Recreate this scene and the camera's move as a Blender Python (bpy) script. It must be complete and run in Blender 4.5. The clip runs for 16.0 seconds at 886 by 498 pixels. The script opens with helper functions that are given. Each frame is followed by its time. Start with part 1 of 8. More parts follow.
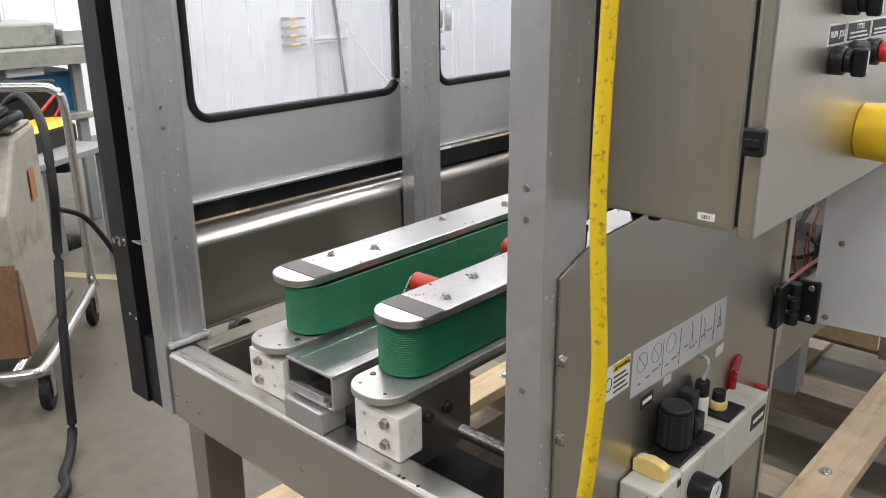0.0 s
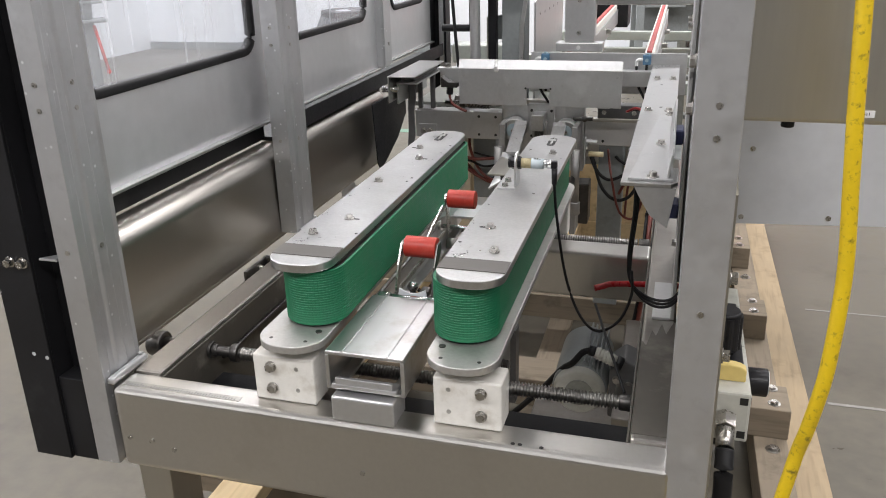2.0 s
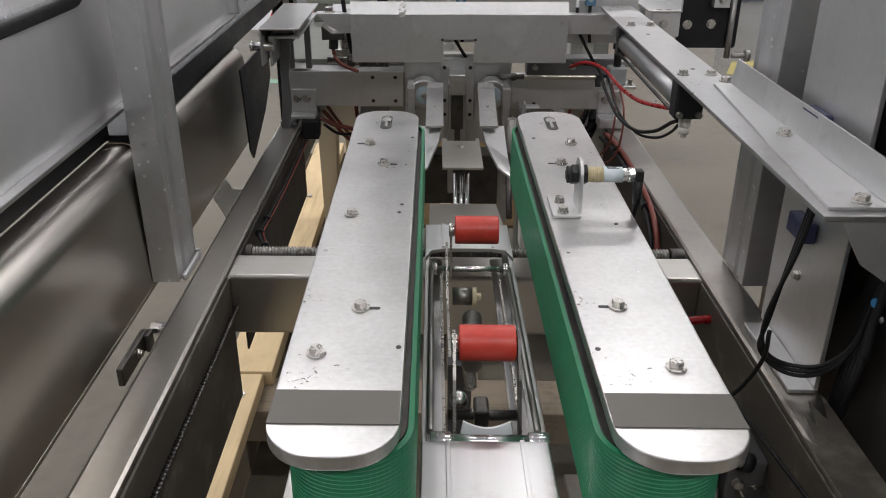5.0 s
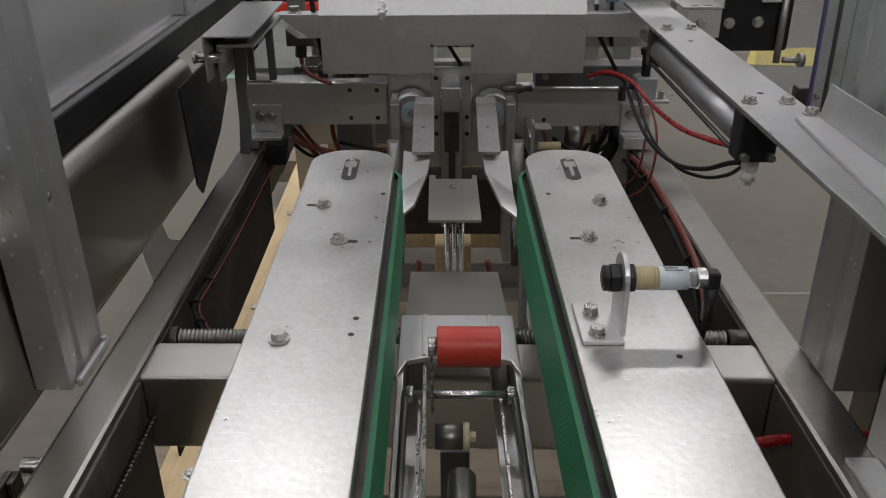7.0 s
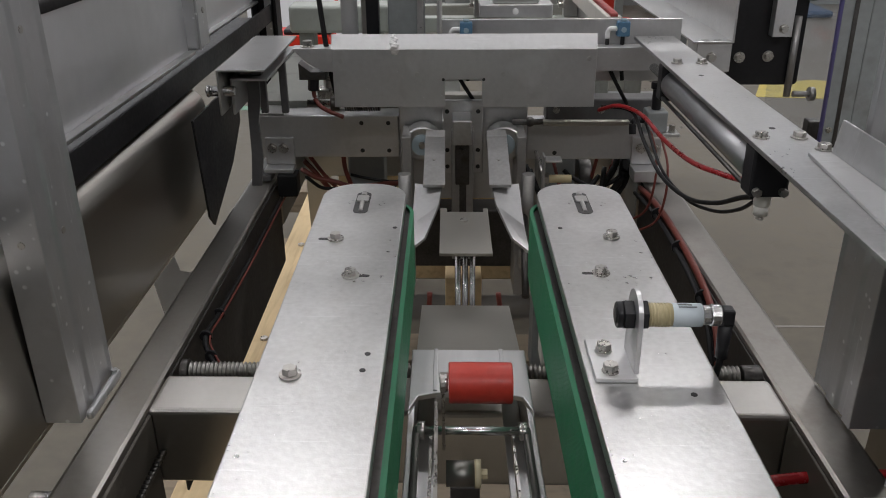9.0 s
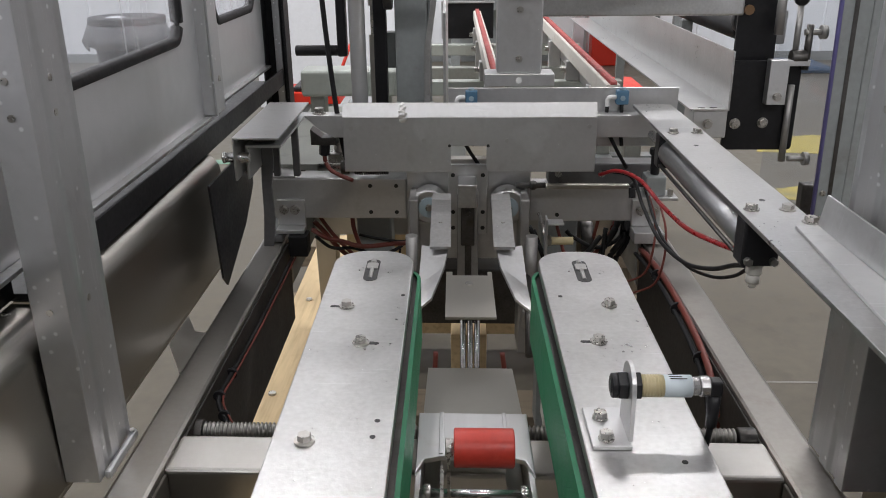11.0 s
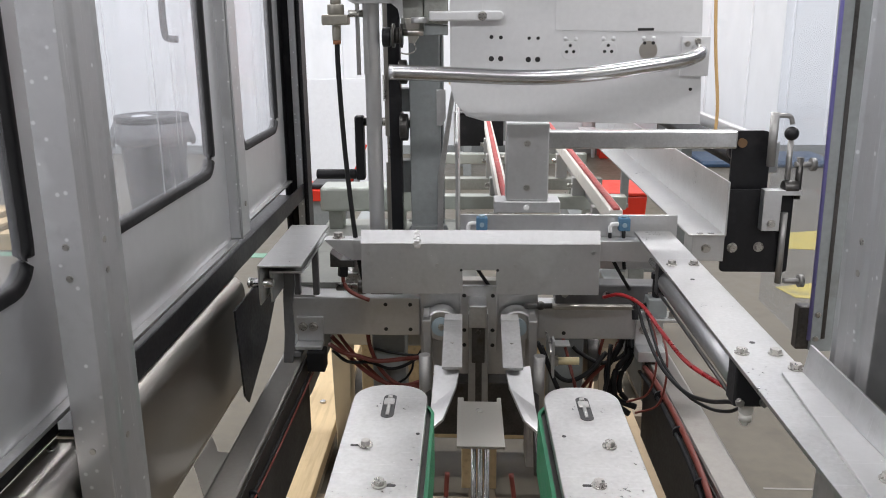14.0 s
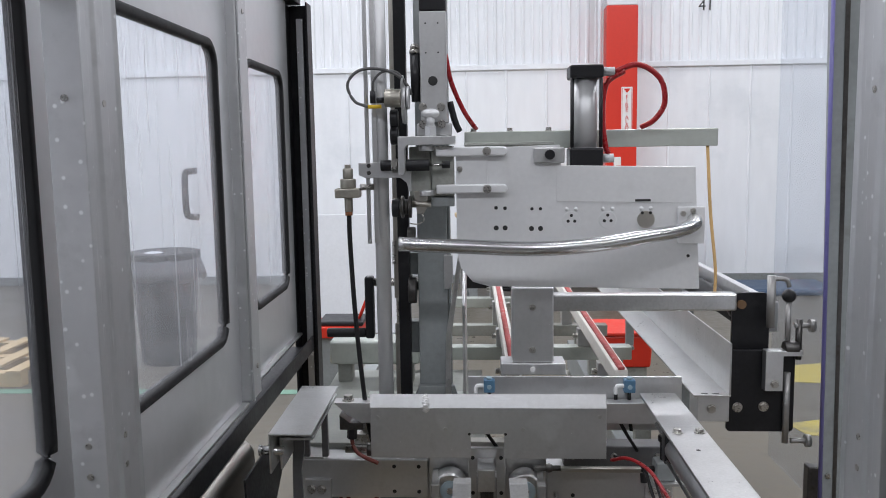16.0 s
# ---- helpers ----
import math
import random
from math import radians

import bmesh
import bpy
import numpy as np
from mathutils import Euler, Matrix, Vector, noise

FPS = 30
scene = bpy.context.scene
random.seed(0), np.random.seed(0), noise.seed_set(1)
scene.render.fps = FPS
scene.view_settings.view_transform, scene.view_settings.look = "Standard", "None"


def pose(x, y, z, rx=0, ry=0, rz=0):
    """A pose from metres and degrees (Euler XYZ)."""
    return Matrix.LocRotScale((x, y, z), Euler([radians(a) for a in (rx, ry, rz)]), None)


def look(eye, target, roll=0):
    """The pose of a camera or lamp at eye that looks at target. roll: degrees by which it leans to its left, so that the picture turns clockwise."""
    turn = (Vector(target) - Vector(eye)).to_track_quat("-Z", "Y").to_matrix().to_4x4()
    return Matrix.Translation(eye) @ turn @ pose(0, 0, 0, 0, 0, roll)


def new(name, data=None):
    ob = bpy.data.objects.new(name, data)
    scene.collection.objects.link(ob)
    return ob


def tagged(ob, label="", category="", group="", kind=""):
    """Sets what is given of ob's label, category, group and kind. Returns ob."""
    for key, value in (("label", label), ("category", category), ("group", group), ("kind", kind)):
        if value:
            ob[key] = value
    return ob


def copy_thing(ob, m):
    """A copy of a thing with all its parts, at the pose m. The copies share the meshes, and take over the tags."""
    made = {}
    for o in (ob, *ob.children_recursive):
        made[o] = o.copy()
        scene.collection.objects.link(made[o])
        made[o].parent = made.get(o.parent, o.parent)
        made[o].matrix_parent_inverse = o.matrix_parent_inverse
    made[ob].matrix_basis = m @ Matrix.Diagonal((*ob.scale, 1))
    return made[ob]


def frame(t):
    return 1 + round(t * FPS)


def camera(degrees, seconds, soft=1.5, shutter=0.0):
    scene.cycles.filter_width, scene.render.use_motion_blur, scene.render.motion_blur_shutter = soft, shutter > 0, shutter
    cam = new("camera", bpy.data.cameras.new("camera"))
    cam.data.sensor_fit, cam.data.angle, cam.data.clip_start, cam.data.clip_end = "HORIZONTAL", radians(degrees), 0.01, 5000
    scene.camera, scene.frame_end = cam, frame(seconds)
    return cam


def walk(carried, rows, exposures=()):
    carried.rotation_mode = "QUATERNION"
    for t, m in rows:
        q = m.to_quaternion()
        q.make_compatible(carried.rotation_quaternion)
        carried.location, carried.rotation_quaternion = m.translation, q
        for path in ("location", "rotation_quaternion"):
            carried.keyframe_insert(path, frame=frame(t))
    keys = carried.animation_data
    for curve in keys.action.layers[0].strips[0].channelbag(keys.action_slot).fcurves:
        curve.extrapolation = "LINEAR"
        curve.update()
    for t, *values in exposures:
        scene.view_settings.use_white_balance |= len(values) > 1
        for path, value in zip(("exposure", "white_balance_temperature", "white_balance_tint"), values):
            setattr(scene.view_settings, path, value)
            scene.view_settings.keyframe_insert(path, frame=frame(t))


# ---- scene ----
LAMP_W = 110.0
cam = camera(56.0, 16.0, 1.0)
PATH = [
    (0, (1.0, -0.726, 1.496), (-0.301, 0.657, 0.869), -0.6),
    (0.5, (0.855, -0.926, 1.494), (-0.214, 0.641, 0.858), -0.7),
    (1, (0.725, -0.993, 1.487), (-0.155, 0.672, 0.816), -0.2),
    (1.5, (0.556, -0.984, 1.469), (-0.144, 0.762, 0.789), -1.1),
    (2, (0.424, -0.958, 1.452), (-0.135, 0.826, 0.743), -1.6),
    (2.4, (0.27, -0.946, 1.442), (-0.098, 0.885, 0.727), -0.7),
    (2.5, (0.239, -0.945, 1.441), (-0.087, 0.896, 0.73), -0.9),
    (3, (0.134, -0.898, 1.428), (-0.024, 0.961, 0.709), 0.4),
    (3.5, (0.067, -0.76, 1.409), (-0.038, 1.087, 0.647), 0.1),
    (4, (0.042, -0.635, 1.393), (-0.079, 1.181, 0.565), -1.2),
    (4.5, (-0.008, -0.527, 1.392), (-0.074, 1.273, 0.523), -0.6),
    (4.7, (-0.043, -0.482, 1.394), (-0.07, 1.326, 0.539), 0.1),
    (6.8, (-0.019, -0.058, 1.361), (-0.068, 1.731, 0.467), -0.2),
    (7, (-0.021, -0.05, 1.36), (-0.062, 1.742, 0.471), -0.5),
    (7.5, (-0.024, -0.049, 1.361), (-0.056, 1.751, 0.488), -0.6),
    (8, (-0.023, -0.046, 1.362), (-0.073, 1.765, 0.515), -0.6),
    (10.5, (-0.024, -0.064, 1.38), (-0.096, 1.782, 0.614), -0.6),
    (11, (-0.022, -0.083, 1.403), (-0.1, 1.783, 0.688), -0.6),
    (11.5, (-0.021, -0.104, 1.426), (-0.098, 1.777, 0.751), -0.5),
    (12, (-0.022, -0.117, 1.444), (-0.112, 1.778, 0.809), -0.6),
    (12.5, (-0.022, -0.129, 1.454), (-0.118, 1.779, 0.862), -0.9),
    (13, (-0.021, -0.134, 1.462), (-0.123, 1.78, 0.889), -1.0),
    (13.5, (-0.019, -0.136, 1.481), (-0.125, 1.781, 0.921), -0.8),
    (14, (-0.021, -0.142, 1.507), (-0.126, 1.784, 0.978), -0.5),
    (14.5, (-0.023, -0.151, 1.537), (-0.138, 1.79, 1.068), 0.1),
    (15, (-0.022, -0.162, 1.564), (-0.139, 1.796, 1.172), 0.4),
    (15.5, (-0.021, -0.169, 1.586), (-0.136, 1.803, 1.276), -0.2),
    (16, (-0.021, -0.172, 1.604), (-0.141, 1.81, 1.361), -0.9),
]
walk(cam, [(t, look(eye, target, roll)) for t, eye, target, roll in PATH],
     [(0, 0.12, 6500, 10), (1.5, 0.12, 6500, 10), (3, 0.25, 6500, 10), (4, 0.12, 6500, 10), (4.7, -0.18, 6500, 10), (6.8, -0.9, 6500, 10), (8, -0.85, 6500, 10), (10.5, -0.57, 6450, 10), (12, -0.14, 6450, 10), (14, -0.03, 6400, 10), (15, -0.05, 6300, 10), (16, -0.38, 6100, 10)])

# ---- light: a closed hall with rows of ceiling strip lights ----
world = bpy.data.worlds.new("hall_world")
scene.world = world
world.use_nodes = True
world.node_tree.nodes["Background"].inputs[0].default_value = (0.8, 0.88, 1.0, 1)
world.node_tree.nodes["Background"].inputs[1].default_value = 0.25
# the y = 8.2 row is an added, unseen one that brightens the end wall
STRIPS = [(x, y) for y in (-3.6, 0.9, 4.6, 8.2) for x in (-5.6, -2.1, 1.9, 5.0)]
for sx, sy in STRIPS:
    lamp = bpy.data.lights.new("strip_light", "AREA")
    lamp.shape, lamp.size, lamp.size_y, lamp.energy = "RECTANGLE", 2.4, 0.35, LAMP_W * (1.15 if sx < -4 else 1.0) * {-3.6: 1.45, 0.9: 0.7, 4.6: 1.45, 8.2: 0.48}[sy]
    lamp.color = (1.0, 0.975, 0.985)
    holder = new("strip_light_lamp", lamp)
    holder.matrix_world = pose(sx, sy, 5.28)

# ---- materials ----
def mat(name, base, rough=0.5, metal=0.0, vary=0.08, scale=8.0, grain=60.0, bump=0.0, stretch=(1, 1, 1), stain=None, stain_amt=0.0, stain_scale=3.0, rough_vary=0.1, spec=0.5):
    m = bpy.data.materials.new(name)
    m.use_nodes = True
    nt = m.node_tree
    bsdf = nt.nodes["Principled BSDF"]
    bsdf.inputs["Metallic"].default_value = metal
    bsdf.inputs["Specular IOR Level"].default_value = spec
    co = nt.nodes.new("ShaderNodeTexCoord")
    mp = nt.nodes.new("ShaderNodeMapping")
    mp.inputs["Scale"].default_value = stretch
    nt.links.new(co.outputs["Object"], mp.inputs["Vector"])
    big = nt.nodes.new("ShaderNodeTexNoise")
    big.inputs["Scale"].default_value, big.inputs["Detail"].default_value = scale, 5
    fine = nt.nodes.new("ShaderNodeTexNoise")
    fine.inputs["Scale"].default_value, fine.inputs["Detail"].default_value = grain, 4
    nt.links.new(mp.outputs[0], fine.inputs["Vector"])
    nt.links.new(co.outputs["Object"], big.inputs["Vector"])
    add = nt.nodes.new("ShaderNodeMath")
    add.operation = "ADD"
    nt.links.new(big.outputs["Fac"], add.inputs[0])
    nt.links.new(fine.outputs["Fac"], add.inputs[1])
    rng = nt.nodes.new("ShaderNodeMapRange")
    rng.inputs["From Min"].default_value, rng.inputs["From Max"].default_value = 0.6, 1.4
    rng.inputs["To Min"].default_value, rng.inputs["To Max"].default_value = 1 - vary, 1 + vary
    nt.links.new(add.outputs[0], rng.inputs["Value"])
    mul = nt.nodes.new("ShaderNodeVectorMath")
    mul.operation = "SCALE"
    mul.inputs[0].default_value = base
    nt.links.new(rng.outputs[0], mul.inputs["Scale"])
    colour = mul.outputs[0]
    if stain:
        sn = nt.nodes.new("ShaderNodeTexNoise")
        sn.inputs["Scale"].default_value, sn.inputs["Detail"].default_value, sn.inputs["Roughness"].default_value = stain_scale, 6, 0.65
        nt.links.new(co.outputs["Object"], sn.inputs["Vector"])
        sr = nt.nodes.new("ShaderNodeMapRange")
        sr.inputs["From Min"].default_value, sr.inputs["From Max"].default_value = 0.55, 0.72
        sr.inputs["To Min"].default_value, sr.inputs["To Max"].default_value = 0.0, stain_amt
        nt.links.new(sn.outputs["Fac"], sr.inputs["Value"])
        mx = nt.nodes.new("ShaderNodeMix")
        mx.data_type = "RGBA"
        nt.links.new(sr.outputs[0], mx.inputs["Factor"])
        nt.links.new(colour, mx.inputs["A"])
        mx.inputs["B"].default_value = (*stain, 1)
        colour = mx.outputs["Result"]
    nt.links.new(colour, bsdf.inputs["Base Color"])
    rr = nt.nodes.new("ShaderNodeMapRange")
    rr.inputs["From Min"].default_value, rr.inputs["From Max"].default_value = 0.6, 1.4
    rr.inputs["To Min"].default_value, rr.inputs["To Max"].default_value = max(0.03, rough - rough_vary), min(1, rough + rough_vary)
    nt.links.new(add.outputs[0], rr.inputs["Value"])
    nt.links.new(rr.outputs[0], bsdf.inputs["Roughness"])
    if bump:
        bp = nt.nodes.new("ShaderNodeBump")
        bp.inputs["Strength"].default_value, bp.inputs["Distance"].default_value = 1.0, bump
        nt.links.new(fine.outputs["Fac"], bp.inputs["Height"])
        nt.links.new(bp.outputs[0], bsdf.inputs["Normal"])
    return m


def scratched(m, hair, nick_scale, nick, depth):
    """Hairline scratches in two directions and scattered bright nicks."""
    nt = m.node_tree
    bsdf = nt.nodes["Principled BSDF"]
    co = nt.nodes.new("ShaderNodeTexCoord")
    total = None
    for turn in (0.5, 2.1):
        mp = nt.nodes.new("ShaderNodeMapping")
        mp.inputs["Rotation"].default_value = (turn * 0.6, turn * 0.4, turn)
        mp.inputs["Scale"].default_value = (9, 260, 9)
        ns = nt.nodes.new("ShaderNodeTexNoise")
        ns.inputs["Scale"].default_value, ns.inputs["Detail"].default_value = 1.0, 3
        rg = nt.nodes.new("ShaderNodeMapRange")
        rg.inputs["From Min"].default_value, rg.inputs["From Max"].default_value = 0.66, 0.72
        rg.inputs["To Max"].default_value = hair
        nt.links.new(co.outputs["Object"], mp.inputs[0])
        nt.links.new(mp.outputs[0], ns.inputs["Vector"])
        nt.links.new(ns.outputs["Fac"], rg.inputs["Value"])
        if total is None:
            total = rg.outputs[0]
        else:
            ad = nt.nodes.new("ShaderNodeMath")
            nt.links.new(total, ad.inputs[0])
            nt.links.new(rg.outputs[0], ad.inputs[1])
            total = ad.outputs[0]
    vo = nt.nodes.new("ShaderNodeTexVoronoi")
    vo.inputs["Scale"].default_value = nick_scale
    vr = nt.nodes.new("ShaderNodeMapRange")
    vr.inputs["From Min"].default_value, vr.inputs["From Max"].default_value = nick, nick * 0.5
    pick = nt.nodes.new("ShaderNodeMath")
    pick.operation = "GREATER_THAN"
    pick.inputs[1].default_value = 0.56
    both = nt.nodes.new("ShaderNodeMath")
    both.operation = "MULTIPLY"
    nt.links.new(co.outputs["Object"], vo.inputs["Vector"])
    nt.links.new(vo.outputs["Distance"], vr.inputs["Value"])
    nt.links.new(vo.outputs["Color"], pick.inputs[0])
    nt.links.new(vr.outputs[0], both.inputs[0])
    nt.links.new(pick.outputs[0], both.inputs[1])
    ad = nt.nodes.new("ShaderNodeMath")
    nt.links.new(total, ad.inputs[0])
    nt.links.new(both.outputs[0], ad.inputs[1])
    ad.use_clamp = True
    mx = nt.nodes.new("ShaderNodeMix")
    mx.data_type = "RGBA"
    nt.links.new(ad.outputs[0], mx.inputs["Factor"])
    nt.links.new(bsdf.inputs["Base Color"].links[0].from_socket, mx.inputs["A"])
    mx.inputs["B"].default_value = (0.86, 0.87, 0.88, 1)
    nt.links.new(mx.outputs["Result"], bsdf.inputs["Base Color"])
    bp = nt.nodes.new("ShaderNodeBump")
    bp.invert = True
    bp.inputs["Distance"].default_value = depth
    nt.links.new(ad.outputs[0], bp.inputs["Height"])
    if bsdf.inputs["Normal"].is_linked:
        nt.links.new(bsdf.inputs["Normal"].links[0].from_socket, bp.inputs["Normal"])
    nt.links.new(bp.outputs[0], bsdf.inputs["Normal"])


def wood(name, base, dark, amount=0.6, stretch=(1, 0.05, 1)):
    """Sawn timber: streaked grain along the board, scattered knots and grey handling marks."""
    m = mat(name, base, 0.8, 0, 0.13, 5.0, 60.0, 0.0005, tuple(max(q, 0.12) for q in stretch), dark, amount, 8.0)
    nt = m.node_tree
    bsdf = nt.nodes["Principled BSDF"]
    co = nt.nodes.new("ShaderNodeTexCoord")
    total = None
    for size, squeeze, lo, hi, kind in ((60.0, 0.08, 0.52, 0.72, "ShaderNodeTexNoise"), (7.0, 0.42, 0.10, 0.03, "ShaderNodeTexVoronoi")):
        mp = nt.nodes.new("ShaderNodeMapping")
        mp.inputs["Scale"].default_value = tuple(size * (squeeze if q < 0.5 else 1.0) for q in stretch)
        tx = nt.nodes.new(kind)
        tx.inputs["Scale"].default_value = 1.0
        rg = nt.nodes.new("ShaderNodeMapRange")
        rg.inputs["From Min"].default_value, rg.inputs["From Max"].default_value = lo, hi
        rg.inputs["To Max"].default_value = 0.38 if kind.endswith("Noise") else 0.8
        nt.links.new(co.outputs["Object"], mp.inputs[0])
        nt.links.new(mp.outputs[0], tx.inputs["Vector"])
        nt.links.new(tx.outputs["Fac" if kind.endswith("Noise") else "Distance"], rg.inputs["Value"])
        if total is None:
            total = rg.outputs[0]
        else:
            ad = nt.nodes.new("ShaderNodeMath")
            ad.use_clamp = True
            nt.links.new(total, ad.inputs[0])
            nt.links.new(rg.outputs[0], ad.inputs[1])
            total = ad.outputs[0]
    mx = nt.nodes.new("ShaderNodeMix")
    mx.data_type = "RGBA"
    nt.links.new(total, mx.inputs["Factor"])
    nt.links.new(bsdf.inputs["Base Color"].links[0].from_socket, mx.inputs["A"])
    mx.inputs["B"].default_value = (*(0.75 * q for q in dark), 1)
    nt.links.new(mx.outputs["Result"], bsdf.inputs["Base Color"])
    return m


def glassy(name, tint, rough, haze, drips, glance):
    m = bpy.data.materials.new(name)
    m.use_nodes = True
    nt = m.node_tree
    out = nt.nodes["Material Output"]
    nt.nodes.remove(nt.nodes["Principled BSDF"])
    tr = nt.nodes.new("ShaderNodeBsdfTransparent")
    tr.inputs[0].default_value = (*tint, 1)
    gl = nt.nodes.new("ShaderNodeBsdfGlossy")
    gl.inputs["Roughness"].default_value = rough
    df = nt.nodes.new("ShaderNodeBsdfDiffuse")
    df.inputs[0].default_value = (0.88, 0.89, 0.92, 1)
    co = nt.nodes.new("ShaderNodeTexCoord")
    mp = nt.nodes.new("ShaderNodeMapping")
    mp.inputs["Scale"].default_value = (7, 7, 2.0)
    sn = nt.nodes.new("ShaderNodeTexNoise")
    sn.inputs["Scale"].default_value, sn.inputs["Detail"].default_value = 1.5, 6
    nt.links.new(co.outputs["Object"], mp.inputs[0])
    nt.links.new(mp.outputs[0], sn.inputs["Vector"])
    sr = nt.nodes.new("ShaderNodeMapRange")
    sr.inputs["From Min"].default_value, sr.inputs["From Max"].default_value = 0.45, 0.8
    sr.inputs["To Min"].default_value, sr.inputs["To Max"].default_value = haze * 0.8, haze * 1.25
    nt.links.new(sn.outputs["Fac"], sr.inputs["Value"])
    drip_map, drip, dr, total = nt.nodes.new("ShaderNodeMapping"), nt.nodes.new("ShaderNodeTexNoise"), nt.nodes.new("ShaderNodeMapRange"), nt.nodes.new("ShaderNodeMath")
    drip_map.inputs["Scale"].default_value = (95, 95, 2.2)
    drip.inputs["Scale"].default_value, drip.inputs["Detail"].default_value = 1.0, 2
    dr.inputs["From Min"].default_value, dr.inputs["From Max"].default_value, dr.inputs["To Max"].default_value = 0.64, 0.72, drips
    nt.links.new(co.outputs["Object"], drip_map.inputs[0])
    nt.links.new(drip_map.outputs[0], drip.inputs["Vector"])
    nt.links.new(drip.outputs["Fac"], dr.inputs["Value"])
    nt.links.new(sr.outputs[0], total.inputs[0])
    nt.links.new(dr.outputs[0], total.inputs[1])
    m1, m2 = nt.nodes.new("ShaderNodeMixShader"), nt.nodes.new("ShaderNodeMixShader")
    nt.links.new(total.outputs[0], m1.inputs[0])
    nt.links.new(tr.outputs[0], m1.inputs[1])
    nt.links.new(df.outputs[0], m1.inputs[2])
    lw, pw, sc = nt.nodes.new("ShaderNodeLayerWeight"), nt.nodes.new("ShaderNodeMath"), nt.nodes.new("ShaderNodeMath")
    pw.operation, pw.inputs[1].default_value = "POWER", 4
    sc.operation, sc.inputs[1].default_value, sc.inputs[2].default_value = "MULTIPLY_ADD", glance, 0.03
    nt.links.new(lw.outputs["Facing"], pw.inputs[0])
    nt.links.new(pw.outputs[0], sc.inputs[0])
    nt.links.new(sc.outputs[0], m2.inputs[0])
    nt.links.new(m1.outputs[0], m2.inputs[1])
    nt.links.new(gl.outputs[0], m2.inputs[2])
    nt.links.new(m2.outputs[0], out.inputs["Surface"])
    return m


STEEL = mat("brushed_stainless", (0.60, 0.585, 0.555), 0.33, 1.0, 0.04, 2.5, 140, 0.0, (1, 1, 1), (0.46, 0.435, 0.395), 0.4, 4.0, 0.03)
APRON = mat("bright_rolled_stainless", (0.45, 0.43, 0.395), 0.30, 1.0, 0.02, 1.5, 14, 0.0, (1, 1, 1), (0.42, 0.39, 0.35), 0.35, 1.6, 0.02)
STEEL_B = mat("stainless_sheet", (0.51, 0.49, 0.445), 0.34, 1.0, 0.03, 2.0, 160, 0.0, (1, 1, 0.08), (0.37, 0.345, 0.30), 0.4, 2.5, 0.025)
ALU = mat("milled_aluminium", (0.56, 0.56, 0.555), 0.34, 1.0, 0.14, 14, 170, 0.00024, (1, 1, 1), (0.46, 0.45, 0.44), 0.45, 26.0, 0.09)
ALU_X = mat("extruded_aluminium", (0.62, 0.622, 0.625), 0.34, 1.0, 0.12, 5, 70, 0.0, (1, 0.02, 1), (0.44, 0.41, 0.37), 0.8, 9.0, 0.07)
ALU_D = mat("dull_aluminium", (0.60, 0.603, 0.605), 0.41, 0.88, 0.07, 6, 120, 0.00006, (1, 1, 1), (0.42, 0.42, 0.415), 0.35, 24.0)
POST = mat("scuffed_aluminium_post", (0.57, 0.575, 0.585), 0.44, 0.85, 0.06, 5, 60, 0.00005, (1, 1, 1), (0.40, 0.40, 0.41), 0.30, 26.0)
DOOR = mat("dull_aluminium_sheet", (0.683, 0.689, 0.700), 0.40, 0.8, 0.06, 2.2, 30, 0.0, (1, 1, 1), (0.60, 0.61, 0.62), 0.6, 4.5, 0.06)
BOLT = mat("zinc_bolt", (0.48, 0.465, 0.44), 0.3, 1.0, 0.15, 60, 300)
DARKSTEEL = mat("oily_dark_steel", (0.10, 0.096, 0.092), 0.38, 0.9, 0.3, 30, 200, 0.0001, (1, 1, 1), (0.06, 0.045, 0.03), 0.6, 20)
STRIPE = mat("machined_strip", (0.115, 0.108, 0.098), 0.5, 0.45, 0.12, 20, 200, 0.00003, (0.05, 1, 1))
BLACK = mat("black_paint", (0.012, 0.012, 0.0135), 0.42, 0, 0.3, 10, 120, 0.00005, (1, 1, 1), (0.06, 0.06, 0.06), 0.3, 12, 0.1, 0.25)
RUBBER = mat("black_rubber", (0.011, 0.011, 0.012), 0.55, 0, 0.25, 20, 150, 0.0001, (1, 1, 1), None, 0.0, 3.0, 0.1, 0.3)
PLASTIC = mat("black_plastic", (0.016, 0.016, 0.018), 0.38, 0, 0.2, 20, 200, 0.0, (1, 1, 1), None, 0.0, 3.0, 0.1, 0.3)
GREEN = mat("green_ribbed_belt", (0.005, 0.135, 0.056), 0.5, 0, 0.22, 7, 60, 0.0, (1, 1, 1), (0.02, 0.15, 0.085), 0.5, 6)
RED = mat("red_urethane", (0.42, 0.035, 0.022), 0.42, 0, 0.18, 25, 150, 0.00008, (1, 1, 1), (0.5, 0.09, 0.06), 0.5, 30)
REDPAINT = mat("red_column_paint", (0.62, 0.03, 0.012), 0.4, 0, 0.06, 2, 30)
REDHOSE = mat("red_air_hose", (0.32, 0.012, 0.016), 0.3, 0, 0.2, 20, 100)
BROWN = mat("brown_red_cable", (0.16, 0.035, 0.025), 0.45, 0, 0.15, 20, 100)
OILFILM_SKIRT = mat("oily_film_and_dark_skirt", (0.085, 0.077, 0.065), 0.55, 0.3, 0.25, 9, 60, 0.0, (1, 1, 1), (0.22, 0.205, 0.18), 0.7, 12)
DARK_SKIRT = mat("near_black_skirt_steel", (0.032, 0.029, 0.026), 0.55, 0.3, 0.35, 14, 120, 0.0002, (1, 1, 1), (0.065, 0.056, 0.045), 0.5, 9)
